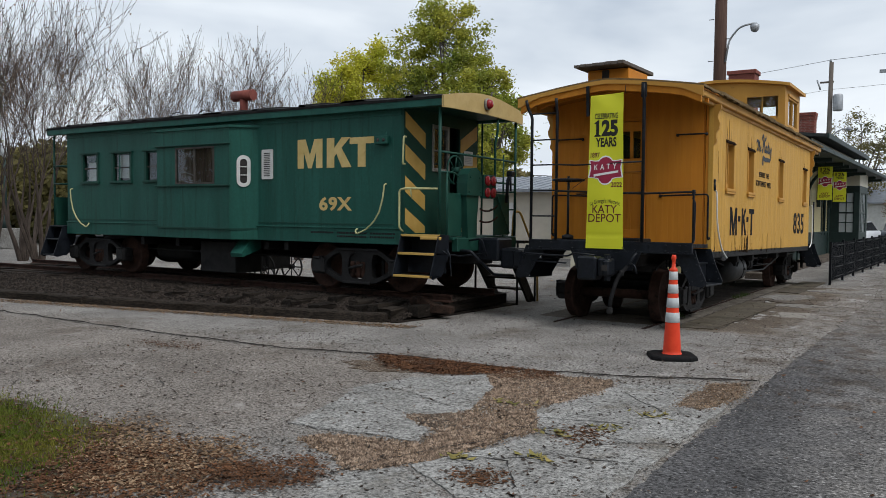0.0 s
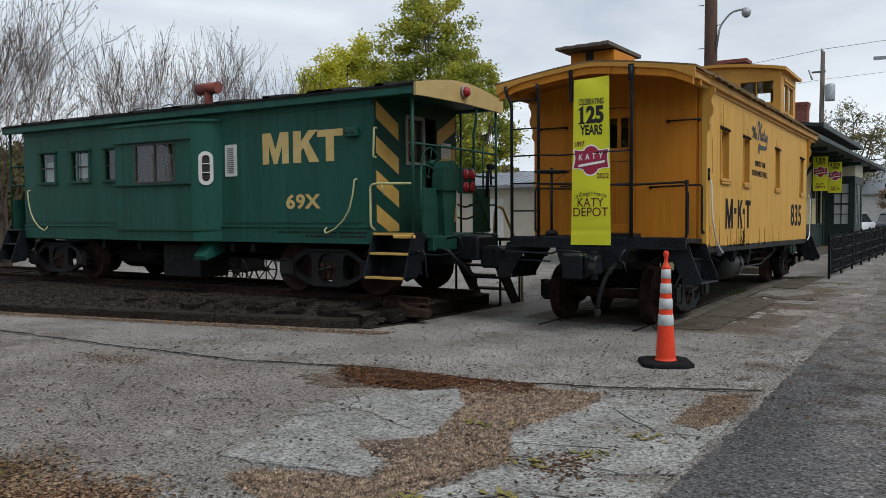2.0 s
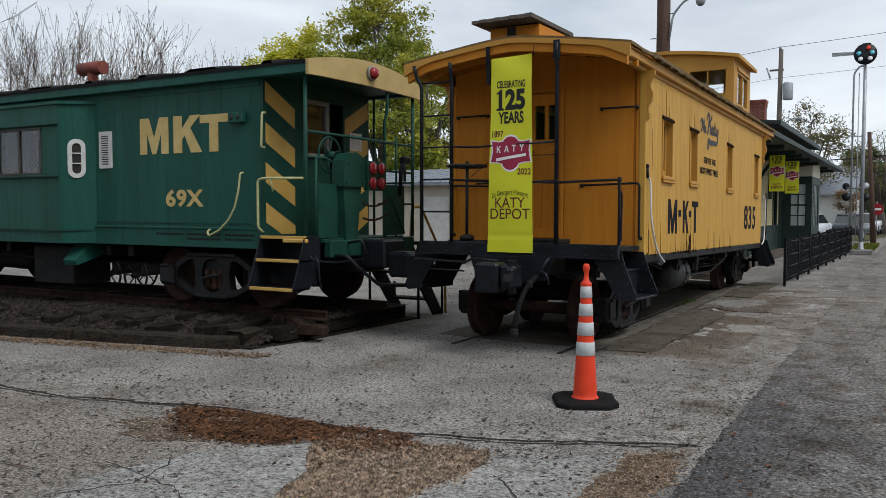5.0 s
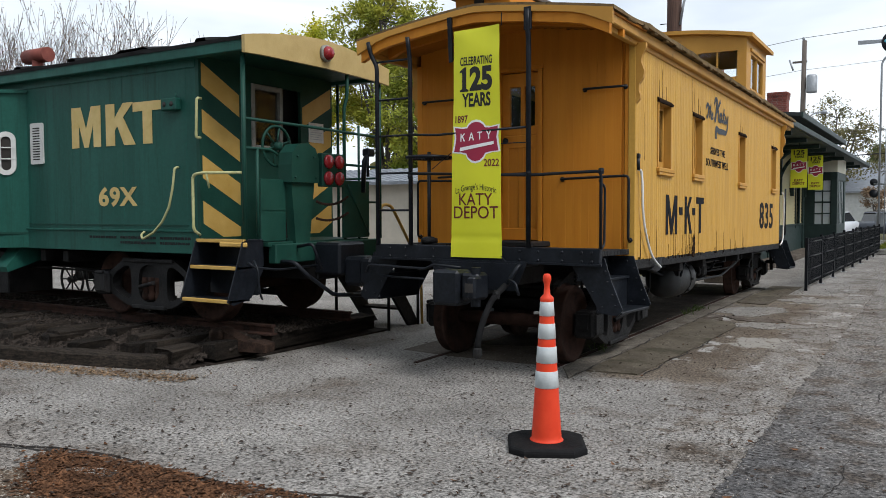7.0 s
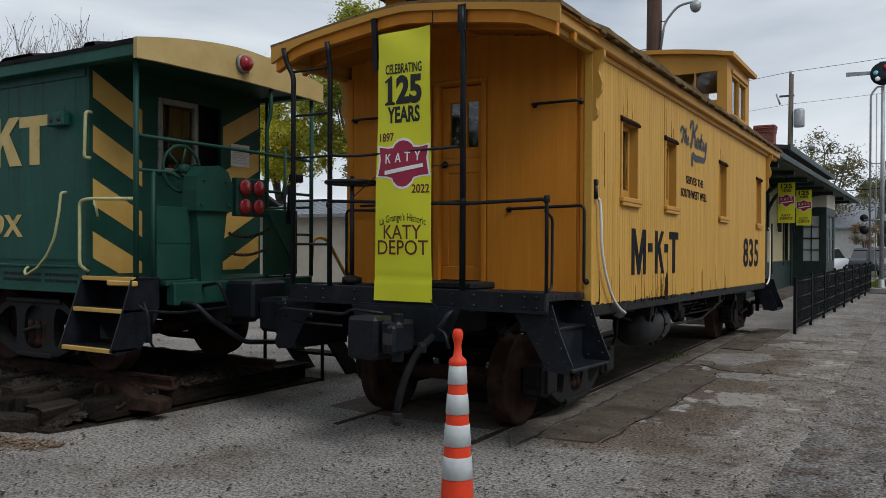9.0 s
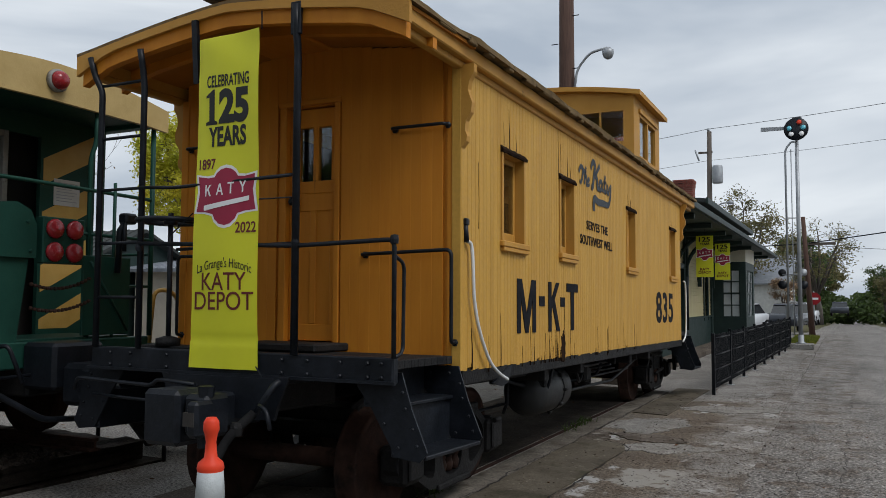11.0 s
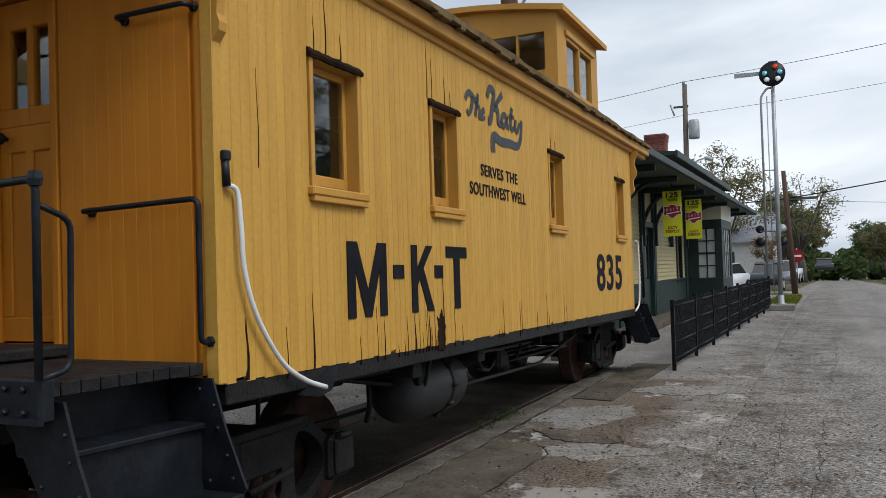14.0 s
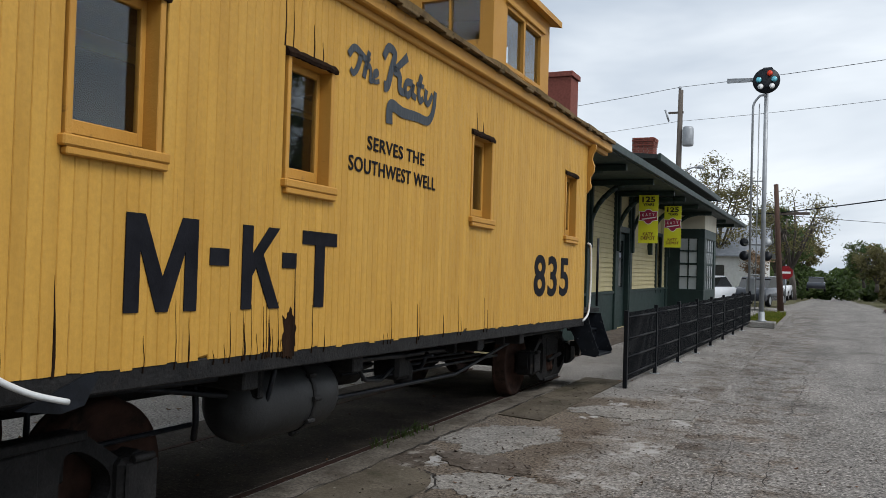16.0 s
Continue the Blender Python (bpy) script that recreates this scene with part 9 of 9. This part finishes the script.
whole("crossing_rails", bm, RUST, "rusty curved rails beside the road", "rail", "structure")


# ---- trees ----
def tree_mesh(base, height, stems, spread, depth, seed, r0, leaf_n, leaf_size, split=(2, 3), up=0.25, twig=0.004, low=0.25, jitter=0.32):
    """Limbs as tapering many-sided segments, and the places for leaves."""
    r = random.Random(seed)
    verts, faces, tips = [], [], []

    def seg(p, q, ra, rb, sides):
        d = (q - p).normalized()
        u = d.orthogonal().normalized()
        v = d.cross(u)
        k = len(verts)
        for c, rad in ((p, ra), (q, rb)):
            for s in range(sides):
                a = 2 * math.pi * s / sides
                verts.append(tuple(c + rad * (math.cos(a) * u + math.sin(a) * v)))
        for s in range(sides):
            t = (s + 1) % sides
            faces.append((k + s, k + t, k + sides + t, k + sides + s))

    def grow(p, d, length, rad, level):
        n = 3 if level else 4
        for i in range(n):
            d = (d + Vector((r.gauss(0, jitter), r.gauss(0, jitter), r.gauss(0, jitter * 0.6) + up * 0.35)) * 0.45).normalized()
            q = p + d * length / n
            r2 = max(rad * (1 - 0.32 / n * (i + 1) * 0.9), twig)
            seg(p, q, rad, r2, 7 if level == 0 else (5 if level < 3 else 3))
            p, rad = q, r2
            if level >= depth - 2:
                tips.append((p.copy(), d.copy()))
            if level >= 1 and i < n - 1 and level < depth and r.random() < 0.6:
                side = (d + Vector((r.gauss(0, 0.8), r.gauss(0, 0.8), r.gauss(0.1, 0.4)))).normalized()
                grow(p, side, length * r.uniform(0.45, 0.7), max(rad * 0.5, twig), level + 1)
        if level < depth:
            for _ in range(r.randint(*split)):
                nd = (d + Vector((r.gauss(0, spread), r.gauss(0, spread), r.gauss(up * 0.6, spread * 0.5)))).normalized()
                grow(p, nd, length * r.uniform(0.62, 0.86), max(rad * r.uniform(0.55, 0.75), twig), level + 1)

    for s in range(stems):
        a = 2 * math.pi * s / stems + r.uniform(-0.3, 0.3)
        lean = 0.0 if stems == 1 else r.uniform(0.12, 0.38)
        d = Vector((math.cos(a) * lean, math.sin(a) * lean, 1)).normalized()
        b = Vector(base) + Vector((math.cos(a), math.sin(a), 0)) * (0.0 if stems == 1 else 0.12)
        grow(b, d, height * low, r0, 0)
    top = max(v[2] for v in verts)
    k = height / top
    bz = Vector(base)
    verts = [tuple(bz + (Vector(v) - bz) * k) for v in verts]
    tips = [(bz + (p - bz) * k, d) for p, d in tips]
    lv, lf = [], []
    for _ in range(leaf_n):
        p, d = tips[r.randrange(len(tips))]
        c = p + Vector((r.gauss(0, 1), r.gauss(0, 1), r.gauss(0, 1))) * leaf_size * 1.6
        a = Vector((r.gauss(0, 1), r.gauss(0, 1), r.gauss(0, 1))).normalized()
        b = a.orthogonal().normalized()
        s = leaf_size * r.uniform(0.6, 1.3)
        i = len(lv)
        lv += [tuple(c - a * s), tuple(c + b * s * 0.45 + a * 0.1 * s), tuple(c + a * s), tuple(c - b * s * 0.45 + a * 0.1 * s)]
        lf.append((i, i + 1, i + 2, i + 3))
    return verts, faces, lv, lf


def tree(name, base, height, label, bark, leaf, category="tree", **kw):
    v, f, lv, lf = tree_mesh(base, height, **kw)
    t = settle(thing(name, base, label, category), base[1])
    for nm, vv, ff, m in (("trunk", v, f, bark), ("crown", lv, lf, leaf)):
        if vv:
            me = bpy.data.meshes.new(nm)
            me.from_pydata(vv, [], ff)
            me.materials.append(m)
            adopt(new(nm, me), t)
    return t


def crown_tree(name, base, height, rx, low, label, bark, leaf, seed, clumps, per, size, r0=0.25, spot=0.62, flat=0.75):
    """A trunk with limbs running out to many small clumps of leaves that together make a broad crown with gaps."""
    r = random.Random(seed)
    b = Vector(base)
    mid, rz = b + Vector((0, 0, (height + low) / 2)), (height - low) / 2
    limbs, lv, lf = bmesh.new(), [], []
    fork = b + Vector((r.uniform(-0.2, 0.2), r.uniform(-0.2, 0.2), low * 0.85))
    tube([b - Vector((0, 0, 0.1)), b.lerp(fork, 0.5) + Vector((0.06, 0.05, 0)), fork], r0, 9, limbs, r1=r0 * 0.7)
    heads = []
    for k in range(7):
        a = 6.283 * k / 7 + r.uniform(-0.3, 0.3)
        heads.append(mid + Vector((math.cos(a) * rx * 0.45, math.sin(a) * rx * 0.45, rz * r.uniform(-0.3, 0.5))))
    heads.append(mid + Vector((0, 0, rz * 0.5)))
    for h in heads:
        tube([fork, fork.lerp(h, 0.5) + Vector((r.gauss(0, 0.15), r.gauss(0, 0.15), 0.15)), h], r0 * 0.45, 6, limbs, r1=r0 * 0.2)
    for _ in range(clumps):
        d = Vector((r.gauss(0, 1), r.gauss(0, 1), r.gauss(0, 1))).normalized()
        k = r.uniform(0.35, 1.0) ** 0.55 * (0.86 + 0.32 * noise.noise(tuple(d * 1.7 + Vector((seed, 0, 0)))))
        c = mid + Vector((d.x * rx * k, d.y * rx * k, d.z * rz * k))
        h = min(heads, key=lambda q: (q - c).length)
        tube([h, h.lerp(c, 0.55) + Vector((r.gauss(0, 0.12), r.gauss(0, 0.12), 0.08)), c + (c - h) * 0.12], r0 * 0.13, 4, limbs, r1=0.008)
        rad = spot * r.uniform(0.6, 1.25)
        for _ in range(int(per * r.uniform(0.5, 1.2))):
            p = c + Vector((r.gauss(0, rad * 0.55), r.gauss(0, rad * 0.55), r.gauss(0, rad * 0.55 * flat)))
            a = Vector((r.gauss(0, 1), r.gauss(0, 1), r.gauss(0, 0.7))).normalized()
            q = a.orthogonal().normalized()
            s = size * r.uniform(0.6, 1.3)
            i = len(lv)
            lv += [tuple(p - a * s), tuple(p + q * s * 0.45), tuple(p + a * s), tuple(p - q * s * 0.45)]
            lf.append((i, i + 1, i + 2, i + 3))
    t = settle(thing(name, base, label, "tree"), base[1])
    part("trunk", limbs, bark, t)
    me = bpy.data.meshes.new("crown")
    me.from_pydata(lv, [], lf)
    me.materials.append(leaf)
    adopt(new("crown", me), t)
    return t


bare = dict(stems=6, spread=0.34, depth=4, r0=0.075, leaf_n=1300, leaf_size=0.035, split=(2, 3), up=0.5, low=0.36, jitter=0.24, twig=0.0065)
bare_label = "bare multi-stemmed crape myrtle with a few brown leaves"
for k, (bx, by, bh) in enumerate(((-24.2, 14.8, 9.6), (-21.5, 20.5, 8.0), (-27.5, 20.0, 9.2), (-20.0, 22.0, 7.2), (-25.1, 20.7, 8.5), (-31.0, 17.0, 9.8), (-26.5, 15.6, 8.8))):
    tree("crape_myrtle", (bx, by, 0), bh, bare_label, BARK, LEAFB, seed=k + 1, **bare)
crown_tree("pecan_tree", (-33.0, 42.0, 0), 12.9, 3.6, 4.2, "broad tree with yellow-green autumn leaves", BARKD, LEAFY, 11, 110, 330, 0.11)
crown_tree("pecan_tree", (-26.6, 41.5, 0), 14.6, 3.9, 4.0, "broad tree with thinning green and yellow leaves", BARKD, LEAFM, 12, 120, 300, 0.11)
crown_tree("pecan_tree", (-22.6, 39.5, 0), 10.4, 3.0, 2.2, "broad tree with green and yellow leaves", BARKD, LEAFM, 16, 80, 300, 0.11)
crown_tree("live_oak", (-31.2, 15.4, 0), 8.4, 1.9, 3.6, "dark green leafy oak at the lot's edge", BARKD, LEAFG, 18, 50, 330, 0.07)
crown_tree("street_tree", (-7.6, 75.0, 0), 10.6, 3.4, 2.8, "leafy street tree turning brown", BARKD, LEAFO, 13, 70, 80, 0.12)
crown_tree("street_tree", (-2.3, 72.0, 0), 7.6, 3.3, 2.3, "bare-branched street tree with few brown leaves", BARKD, LEAFO, 14, 90, 34, 0.10)
crown_tree("street_tree", (-4.6, 92.0, 0), 8.6, 3.4, 2.0, "leafy green tree beside the street", BARKD, LEAFG, 15, 60, 120, 0.14)
crown_tree("street_tree", (-4.4, 112.0, 0), 8.4, 3.6, 1.5, "leafy green tree beside the street", BARKD, LEAFG, 17, 60, 120, 0.16)
crown_tree("street_tree", (-3.9, 136.0, 0), 8.4, 3.6, 1.2, "leafy green tree beside the street", BARKD, LEAFO, 31, 60, 120, 0.18)
crown_tree("street_tree", (4.9, 150.0, 0), 7.5, 3.6, 1.2, "leafy green tree across the street", BARKD, LEAFG, 32, 60, 120, 0.18)
crown_tree("street_tree", (5.0, 118.0, 0), 5.6, 2.6, 1.0, "olive-leaved tree across the street", BARKD, LEAFO, 33, 50, 120, 0.16)
crown_tree("street_tree", (-4.3, 66.0, 0), 3.4, 1.0, 1.2, "small orange autumn tree beside the street", BARKD, LEAFB, 19, 22, 120, 0.07, r0=0.07, spot=0.3)
# trees across the road, mirrored in the windows; an unseen lot tree darkens cupola panes
crown_tree("roadside_tree", (14.0, 38.0, 0), 10.5, 4.4, 2.2, "leafy tree across the road", BARKD, LEAFG, 21, 90, 140, 0.14)
crown_tree("roadside_tree", (13.0, 25.5, 0), 4.9, 1.7, 1.2, "small leafy tree across the road", BARKD, LEAFG, 23, 30, 120, 0.09, r0=0.1, spot=0.4)
crown_tree("roadside_tree", (22, 62, 0), 10.0, 3.8, 2.2, "leafy tree across the road", BARKD, LEAFG, 22, 60, 140, 0.14)
crown_tree("lot_tree", (-15.0, -19.0, 0), 16.5, 5.5, 5.0, "unseen tall leafy tree added behind the lot", BARKD, LEAFG, 24, 90, 140, 0.16, r0=0.35)

VERGE = surf("rough_grass_verge", (0.055, 0.058, 0.026), (0.12, 0.105, 0.055), 0.6, 0.95, 0.5, 20, grain=0.4, grain_scale=6, spec=0.1)
for x0, x1, y0, y1 in ((-120, -2.9, 64, 320), (3.6, 160, 78, 320)):
    bm = bmesh.new()
    a, b = [], []
    for i in range(130):
        t = i / 129
        y = y0 + (y1 - y0) * t
        w = 0.8 * noise.noise((i * 0.4, x0, 1))
        a.append(bm.verts.new(((x0 if x0 < -50 else x0 + w), y, 0.012 + fall(y))))
        b.append(bm.verts.new(((x1 if x1 > 50 else x1 + w), y, 0.012 + fall(y))))
    for i in range(129):
        bm.faces.new((a[i], b[i], b[i + 1], a[i + 1]))
    whole("grass_verge", bm, VERGE, "rough yellowing grass beside the street", "grass", "structure")


def woods(name, x0, x1, y0, y1, h, n, leaf, label, seed, size=0.5):
    """A far belt of wood: many leaf clumps with gaps."""
    r = random.Random(seed)
    lv, lf = [], []
    for _ in range(n):
        cx, cy, hh = r.uniform(x0, x1), r.uniform(y0, y1), h * r.uniform(0.55, 1.0)
        for _ in range(min(1500, int(420 * (0.6 / size) ** 1.5)) if size < 0.6 else 420):
            a, e = r.uniform(0, 6.283), r.uniform(-1.35, 1.5)
            rad = hh * 0.42 * r.uniform(0.55, 1.05)
            c = Vector((cx + rad * math.cos(a) * math.cos(e), cy + rad * math.sin(a) * math.cos(e), max(0.2, hh * 0.45 + rad * 0.95 * math.sin(e))))
            d = Vector((r.gauss(0, 1), r.gauss(0, 1), r.gauss(0, 1))).normalized()
            b = d.orthogonal().normalized()
            s = size * r.uniform(0.4, 1.2)
            i = len(lv)
            lv += [tuple(c - d * s), tuple(c + b * s * 0.6), tuple(c + d * s), tuple(c - b * s * 0.6)]
            lf.append((i, i + 1, i + 2, i + 3))
    return settle(stuff_mesh(name, lv, lf, leaf, label, "woods"), (y0 + y1) / 2)


woods("far_woods", -30, -6, 150, 190, 10, 26, LEAFG, "dark green woods at the street's end", 1, 0.9)
woods("far_woods", 9, 60, 130, 190, 8, 36, LEAFO, "olive woods beyond the tracks", 2, 0.9)
woods("far_woods", -16, -3.5, 118, 150, 6.5, 16, LEAFG, "dark green trees beside the street", 6, 0.3)
woods("far_woods", 12, 60, 112, 135, 4.6, 44, LEAFO, "olive bushes beyond the tracks", 7, 0.35)
woods("far_woods", -12, 16, 170, 200, 8, 30, LEAFG, "dark green woods at the street's end", 3, 0.5)
woods("far_woods", -130, -40, 60, 90, 9, 40, LEAFO, "distant trees behind the lot", 4, 0.7)
woods("far_hedge", -66, -38, 20, 34, 7.0, 26, LEAFO, "tall olive-brown shrubs at the lot's edge", 5, 0.2)
# Unseen belt, added and made tall so the panes mirror dark trees.
woods("far_woods", -70, 60, -46, -34, 17, 110, LEAFG, "unseen dark trees added behind the lot for window reflections", 8, 0.6)
woods("far_woods", 40, 60, -30, 90, 7, 46, LEAFO, "olive trees across the road", 9, 0.6)
woods("far_woods", -60, -24, 46, 62, 6, 34, LEAFO, "brownish trees behind the lot", 10, 0.4)


# ---- side and end boards of the yellow caboose, one by one ----
def board_mesh(length, ragged, seed, axis):
    """A tongue-and-groove board with chamfered edges; its foot may be rotten."""
    r = random.Random(seed)
    w, t, c = 1.0, 0.020, 0.06 if axis else 0.03
    g = -0.0045 if axis else -0.0018
    sec = [(-0.5 * w, -t), (-0.5 * w, g), (-(0.5 - c) * w, 0.0), ((0.5 - c) * w, 0.0), (0.5 * w, g), (0.5 * w, -t)]
    bm = bmesh.new()
    lo = []
    for i, (a, d) in enumerate(sec):
        k = 0.0
        if ragged:
            k = r.uniform(0, ragged)
        lo.append(bm.verts.new((a, d, k)))
    hi = [bm.verts.new((a, d, length)) for a, d in sec]
    for i in range(5):
        bm.faces.new((lo[i], lo[i + 1], hi[i + 1], hi[i]))
    bm.faces.new(lo)
    bm.faces.new(hi)
    bmesh.ops.recalc_face_normals(bm, faces=bm.faces)
    me = bpy.data.meshes.new("board")
    bm.to_mesh(me)
    bm.free()
    return me


SIDE_TURN = Matrix(((0, 1, 0), (-1, 0, 0), (0, 0, 1))).to_4x4()
meshes = {}


def board(u, z0, z1, width, side, material, ragged=0.0, kind=0):
    key = (round(z1 - z0, 2), ragged, kind, side)
    if key not in meshes:
        me = board_mesh(round(z1 - z0, 2), ragged, kind * 17 + len(meshes), side)
        me.materials.append(material)
        meshes[key] = me
    ob = new("board", meshes[key])
    if side:
        low, high = drop(u, z0), drop(u, z1)
        m = Matrix.Translation((XR + skew(u), u, low)) @ Matrix(((0, -1, 0, 0), (1, 0, 0, 0), (0, 0, 1, 0), (0, 0, 0, 1))) @ Matrix.Diagonal((width, -1, (high - low) / round(z1 - z0, 2), 1))
    else:
        m = Matrix.Translation((u + 0.012, Y0, z0)) @ Matrix.Diagonal((width, -1, 1, 1))
    ob.matrix_basis = m
    adopt(ob, yc)
    ob.matrix_basis = m
    return ob


rb = random.Random(12)
bw = 0.0725
nb = int((Y1 - Y0 - 0.09) / bw)
for i in range(nb):
    y = Y0 + 0.046 + bw * (i + 0.5)
    hit = [w for w in WIN if w[0] - 0.02 < y < w[1] + 0.02]
    rag = rb.choice((0.0, 0.0, 0.004, 0.009)) if rb.random() < 0.95 else 0.03
    jig = rb.uniform(-0.006, 0.004)
    if hit:
        board(y, 1.155 + round(jig, 2), 2.10, bw * 0.982, True, YEL, rag, rb.randrange(3))
        board(y, 2.915, 3.34, bw * 0.982, True, YEL)
    else:
        board(y, 1.155 + round(jig, 2), 3.34, bw * 0.982, True, YEL, rag, rb.randrange(3))
ew = 0.0875
ne = int((XR - XL - 0.14) / ew)
for i in range(ne):
    x = XL + 0.07 + ew * (i + 0.5)
    if DOOR[0] - 0.05 < x < DOOR[1] + 0.05:
        board(x, 3.23, round(roof_z(x) - 0.04, 2), ew * 0.998, False, ORG)
    else:
        board(x, 1.20, round(roof_z(x) - 0.04, 2), ew * 0.998, False, ORG)
ypart("corner_board", box(XL + 0.07 + ne * ew + 0.012, -3.199, Y0 - 0.004, Y0 + 0.02, 1.20, 3.44), ORG)
# rotten splits running up from the foot of the side, and over the windows
rs = random.Random(3)
SPLITS = [(12.98, 1.16, 0.3, 0.016), (13.55, 1.15, 0.42, 0.012), (14.78, 1.13, 0.20, 0.014), (15.0, 1.13, 0.24, 0.022), (15.24, 1.12, 0.60, 0.014), (16.9, 1.1, 0.3, 0.008), (13.74, 2.91, 0.34, 0.012),
          (13.90, 2.91, 0.16, 0.010), (13.62, 2.91, 0.2, 0.006), (15.06, 2.91, 0.44, 0.008), (15.14, 2.91, 0.3, 0.006), (15.36, 2.91, 0.2, 0.010), (15.46, 2.91, 0.12, 0.008), (18.0, 2.91, 0.16, 0.012), (18.15, 2.91, 0.1, 0.014), (21.05, 2.91, 0.1, 0.012), (13.1, 2.2, 0.5, 0.004)]
SPLITS += [(rs.uniform(12.95, 18.5) if k % 2 else rs.gauss(15.0, 0.35), 1.125, rs.uniform(0.06, 0.34), rs.uniform(0.0015, 0.005)) for k in range(32)]
for y, z, h, w in SPLITS:
    w *= 0.75
    pts = []
    for k in range(6):
        t = k / 5
        pts.append((y - w * (1 - t) ** 0.8 * rs.uniform(0.6, 1.1) + 0.006 * math.sin(t * 5), z + h * t))
    for k in range(4, -1, -1):
        t = k / 5
        pts.append((y + w * (1 - t) ** 0.8 * rs.uniform(0.6, 1.1) + 0.006 * math.sin(t * 5), z + h * t))
    ypart("rotten_split", prism(pts, "x", -3.135, -3.1275 + 0.0006 * rs.random()), ROT, "black rotten split in the boards")
pts = []
for k in range(30):
    a = 2 * math.pi * k / 30
    r = 1 + 0.45 * noise.noise((math.cos(a) * 2, math.sin(a) * 2, 3)) + 0.4 * noise.noise((math.cos(a) * 6, math.sin(a) * 6, 9))
    pts.append((15.19 + 0.062 * r * math.cos(a), 1.25 + 0.14 * r * math.sin(a)))
ypart("rotten_hole", prism(pts, "x", -3.135, -3.1262), ROT, "black rotten hole in the boards")


# ---- loose pieces of one mesh become parts of their own ----
def loosen(ob):
    me = ob.data
    seen, groups = {}, []
    near = [[] for _ in me.vertices]
    for e in me.edges:
        a, b = e.vertices
        near[a].append(b)
        near[b].append(a)
    for v in range(len(near)):
        if v in seen:
            continue
        todo, k = [v], len(groups)
        groups.append([])
        seen[v] = k
        while todo:
            c = todo.pop()
            groups[k].append(c)
            for d in near[c]:
                if d not in seen:
                    seen[d] = k
                    todo.append(d)
    if len(groups) < 2:
        return
    polys = [[] for _ in groups]
    for p in me.polygons:
        polys[seen[p.vertices[0]]].append(list(p.vertices))
    for k, g in enumerate(groups):
        at = {v: i for i, v in enumerate(g)}
        piece = bpy.data.meshes.new(me.name)
        piece.from_pydata([tuple(me.vertices[v].co) for v in g], [], [[at[v] for v in p] for p in polys[k]])
        piece.materials.append(me.materials[0])
        if k == 0:
            ob.data = piece
        else:
            twin = new(ob.name.split(".")[0], piece)
            twin.parent = ob.parent
            twin.matrix_parent_inverse = ob.matrix_parent_inverse.copy()
            if ob.get("label"):
                twin["label"] = ob["label"]


for ob in list(bpy.data.objects):
    if ob.type == "MESH" and ob.parent and ob.name.split(".")[0] in ("rail_and_stile", "deck", "deck_plank", "rivet", "sash_bar", "sash", "lettering", "coupler", "cupola", "bolt", "side_frame", "seams", "torn_roof_edge", "hose_coupling", "rail_joint", "washer", "chain", "tie_cord", "stencil_mark"):
        loosen(ob)
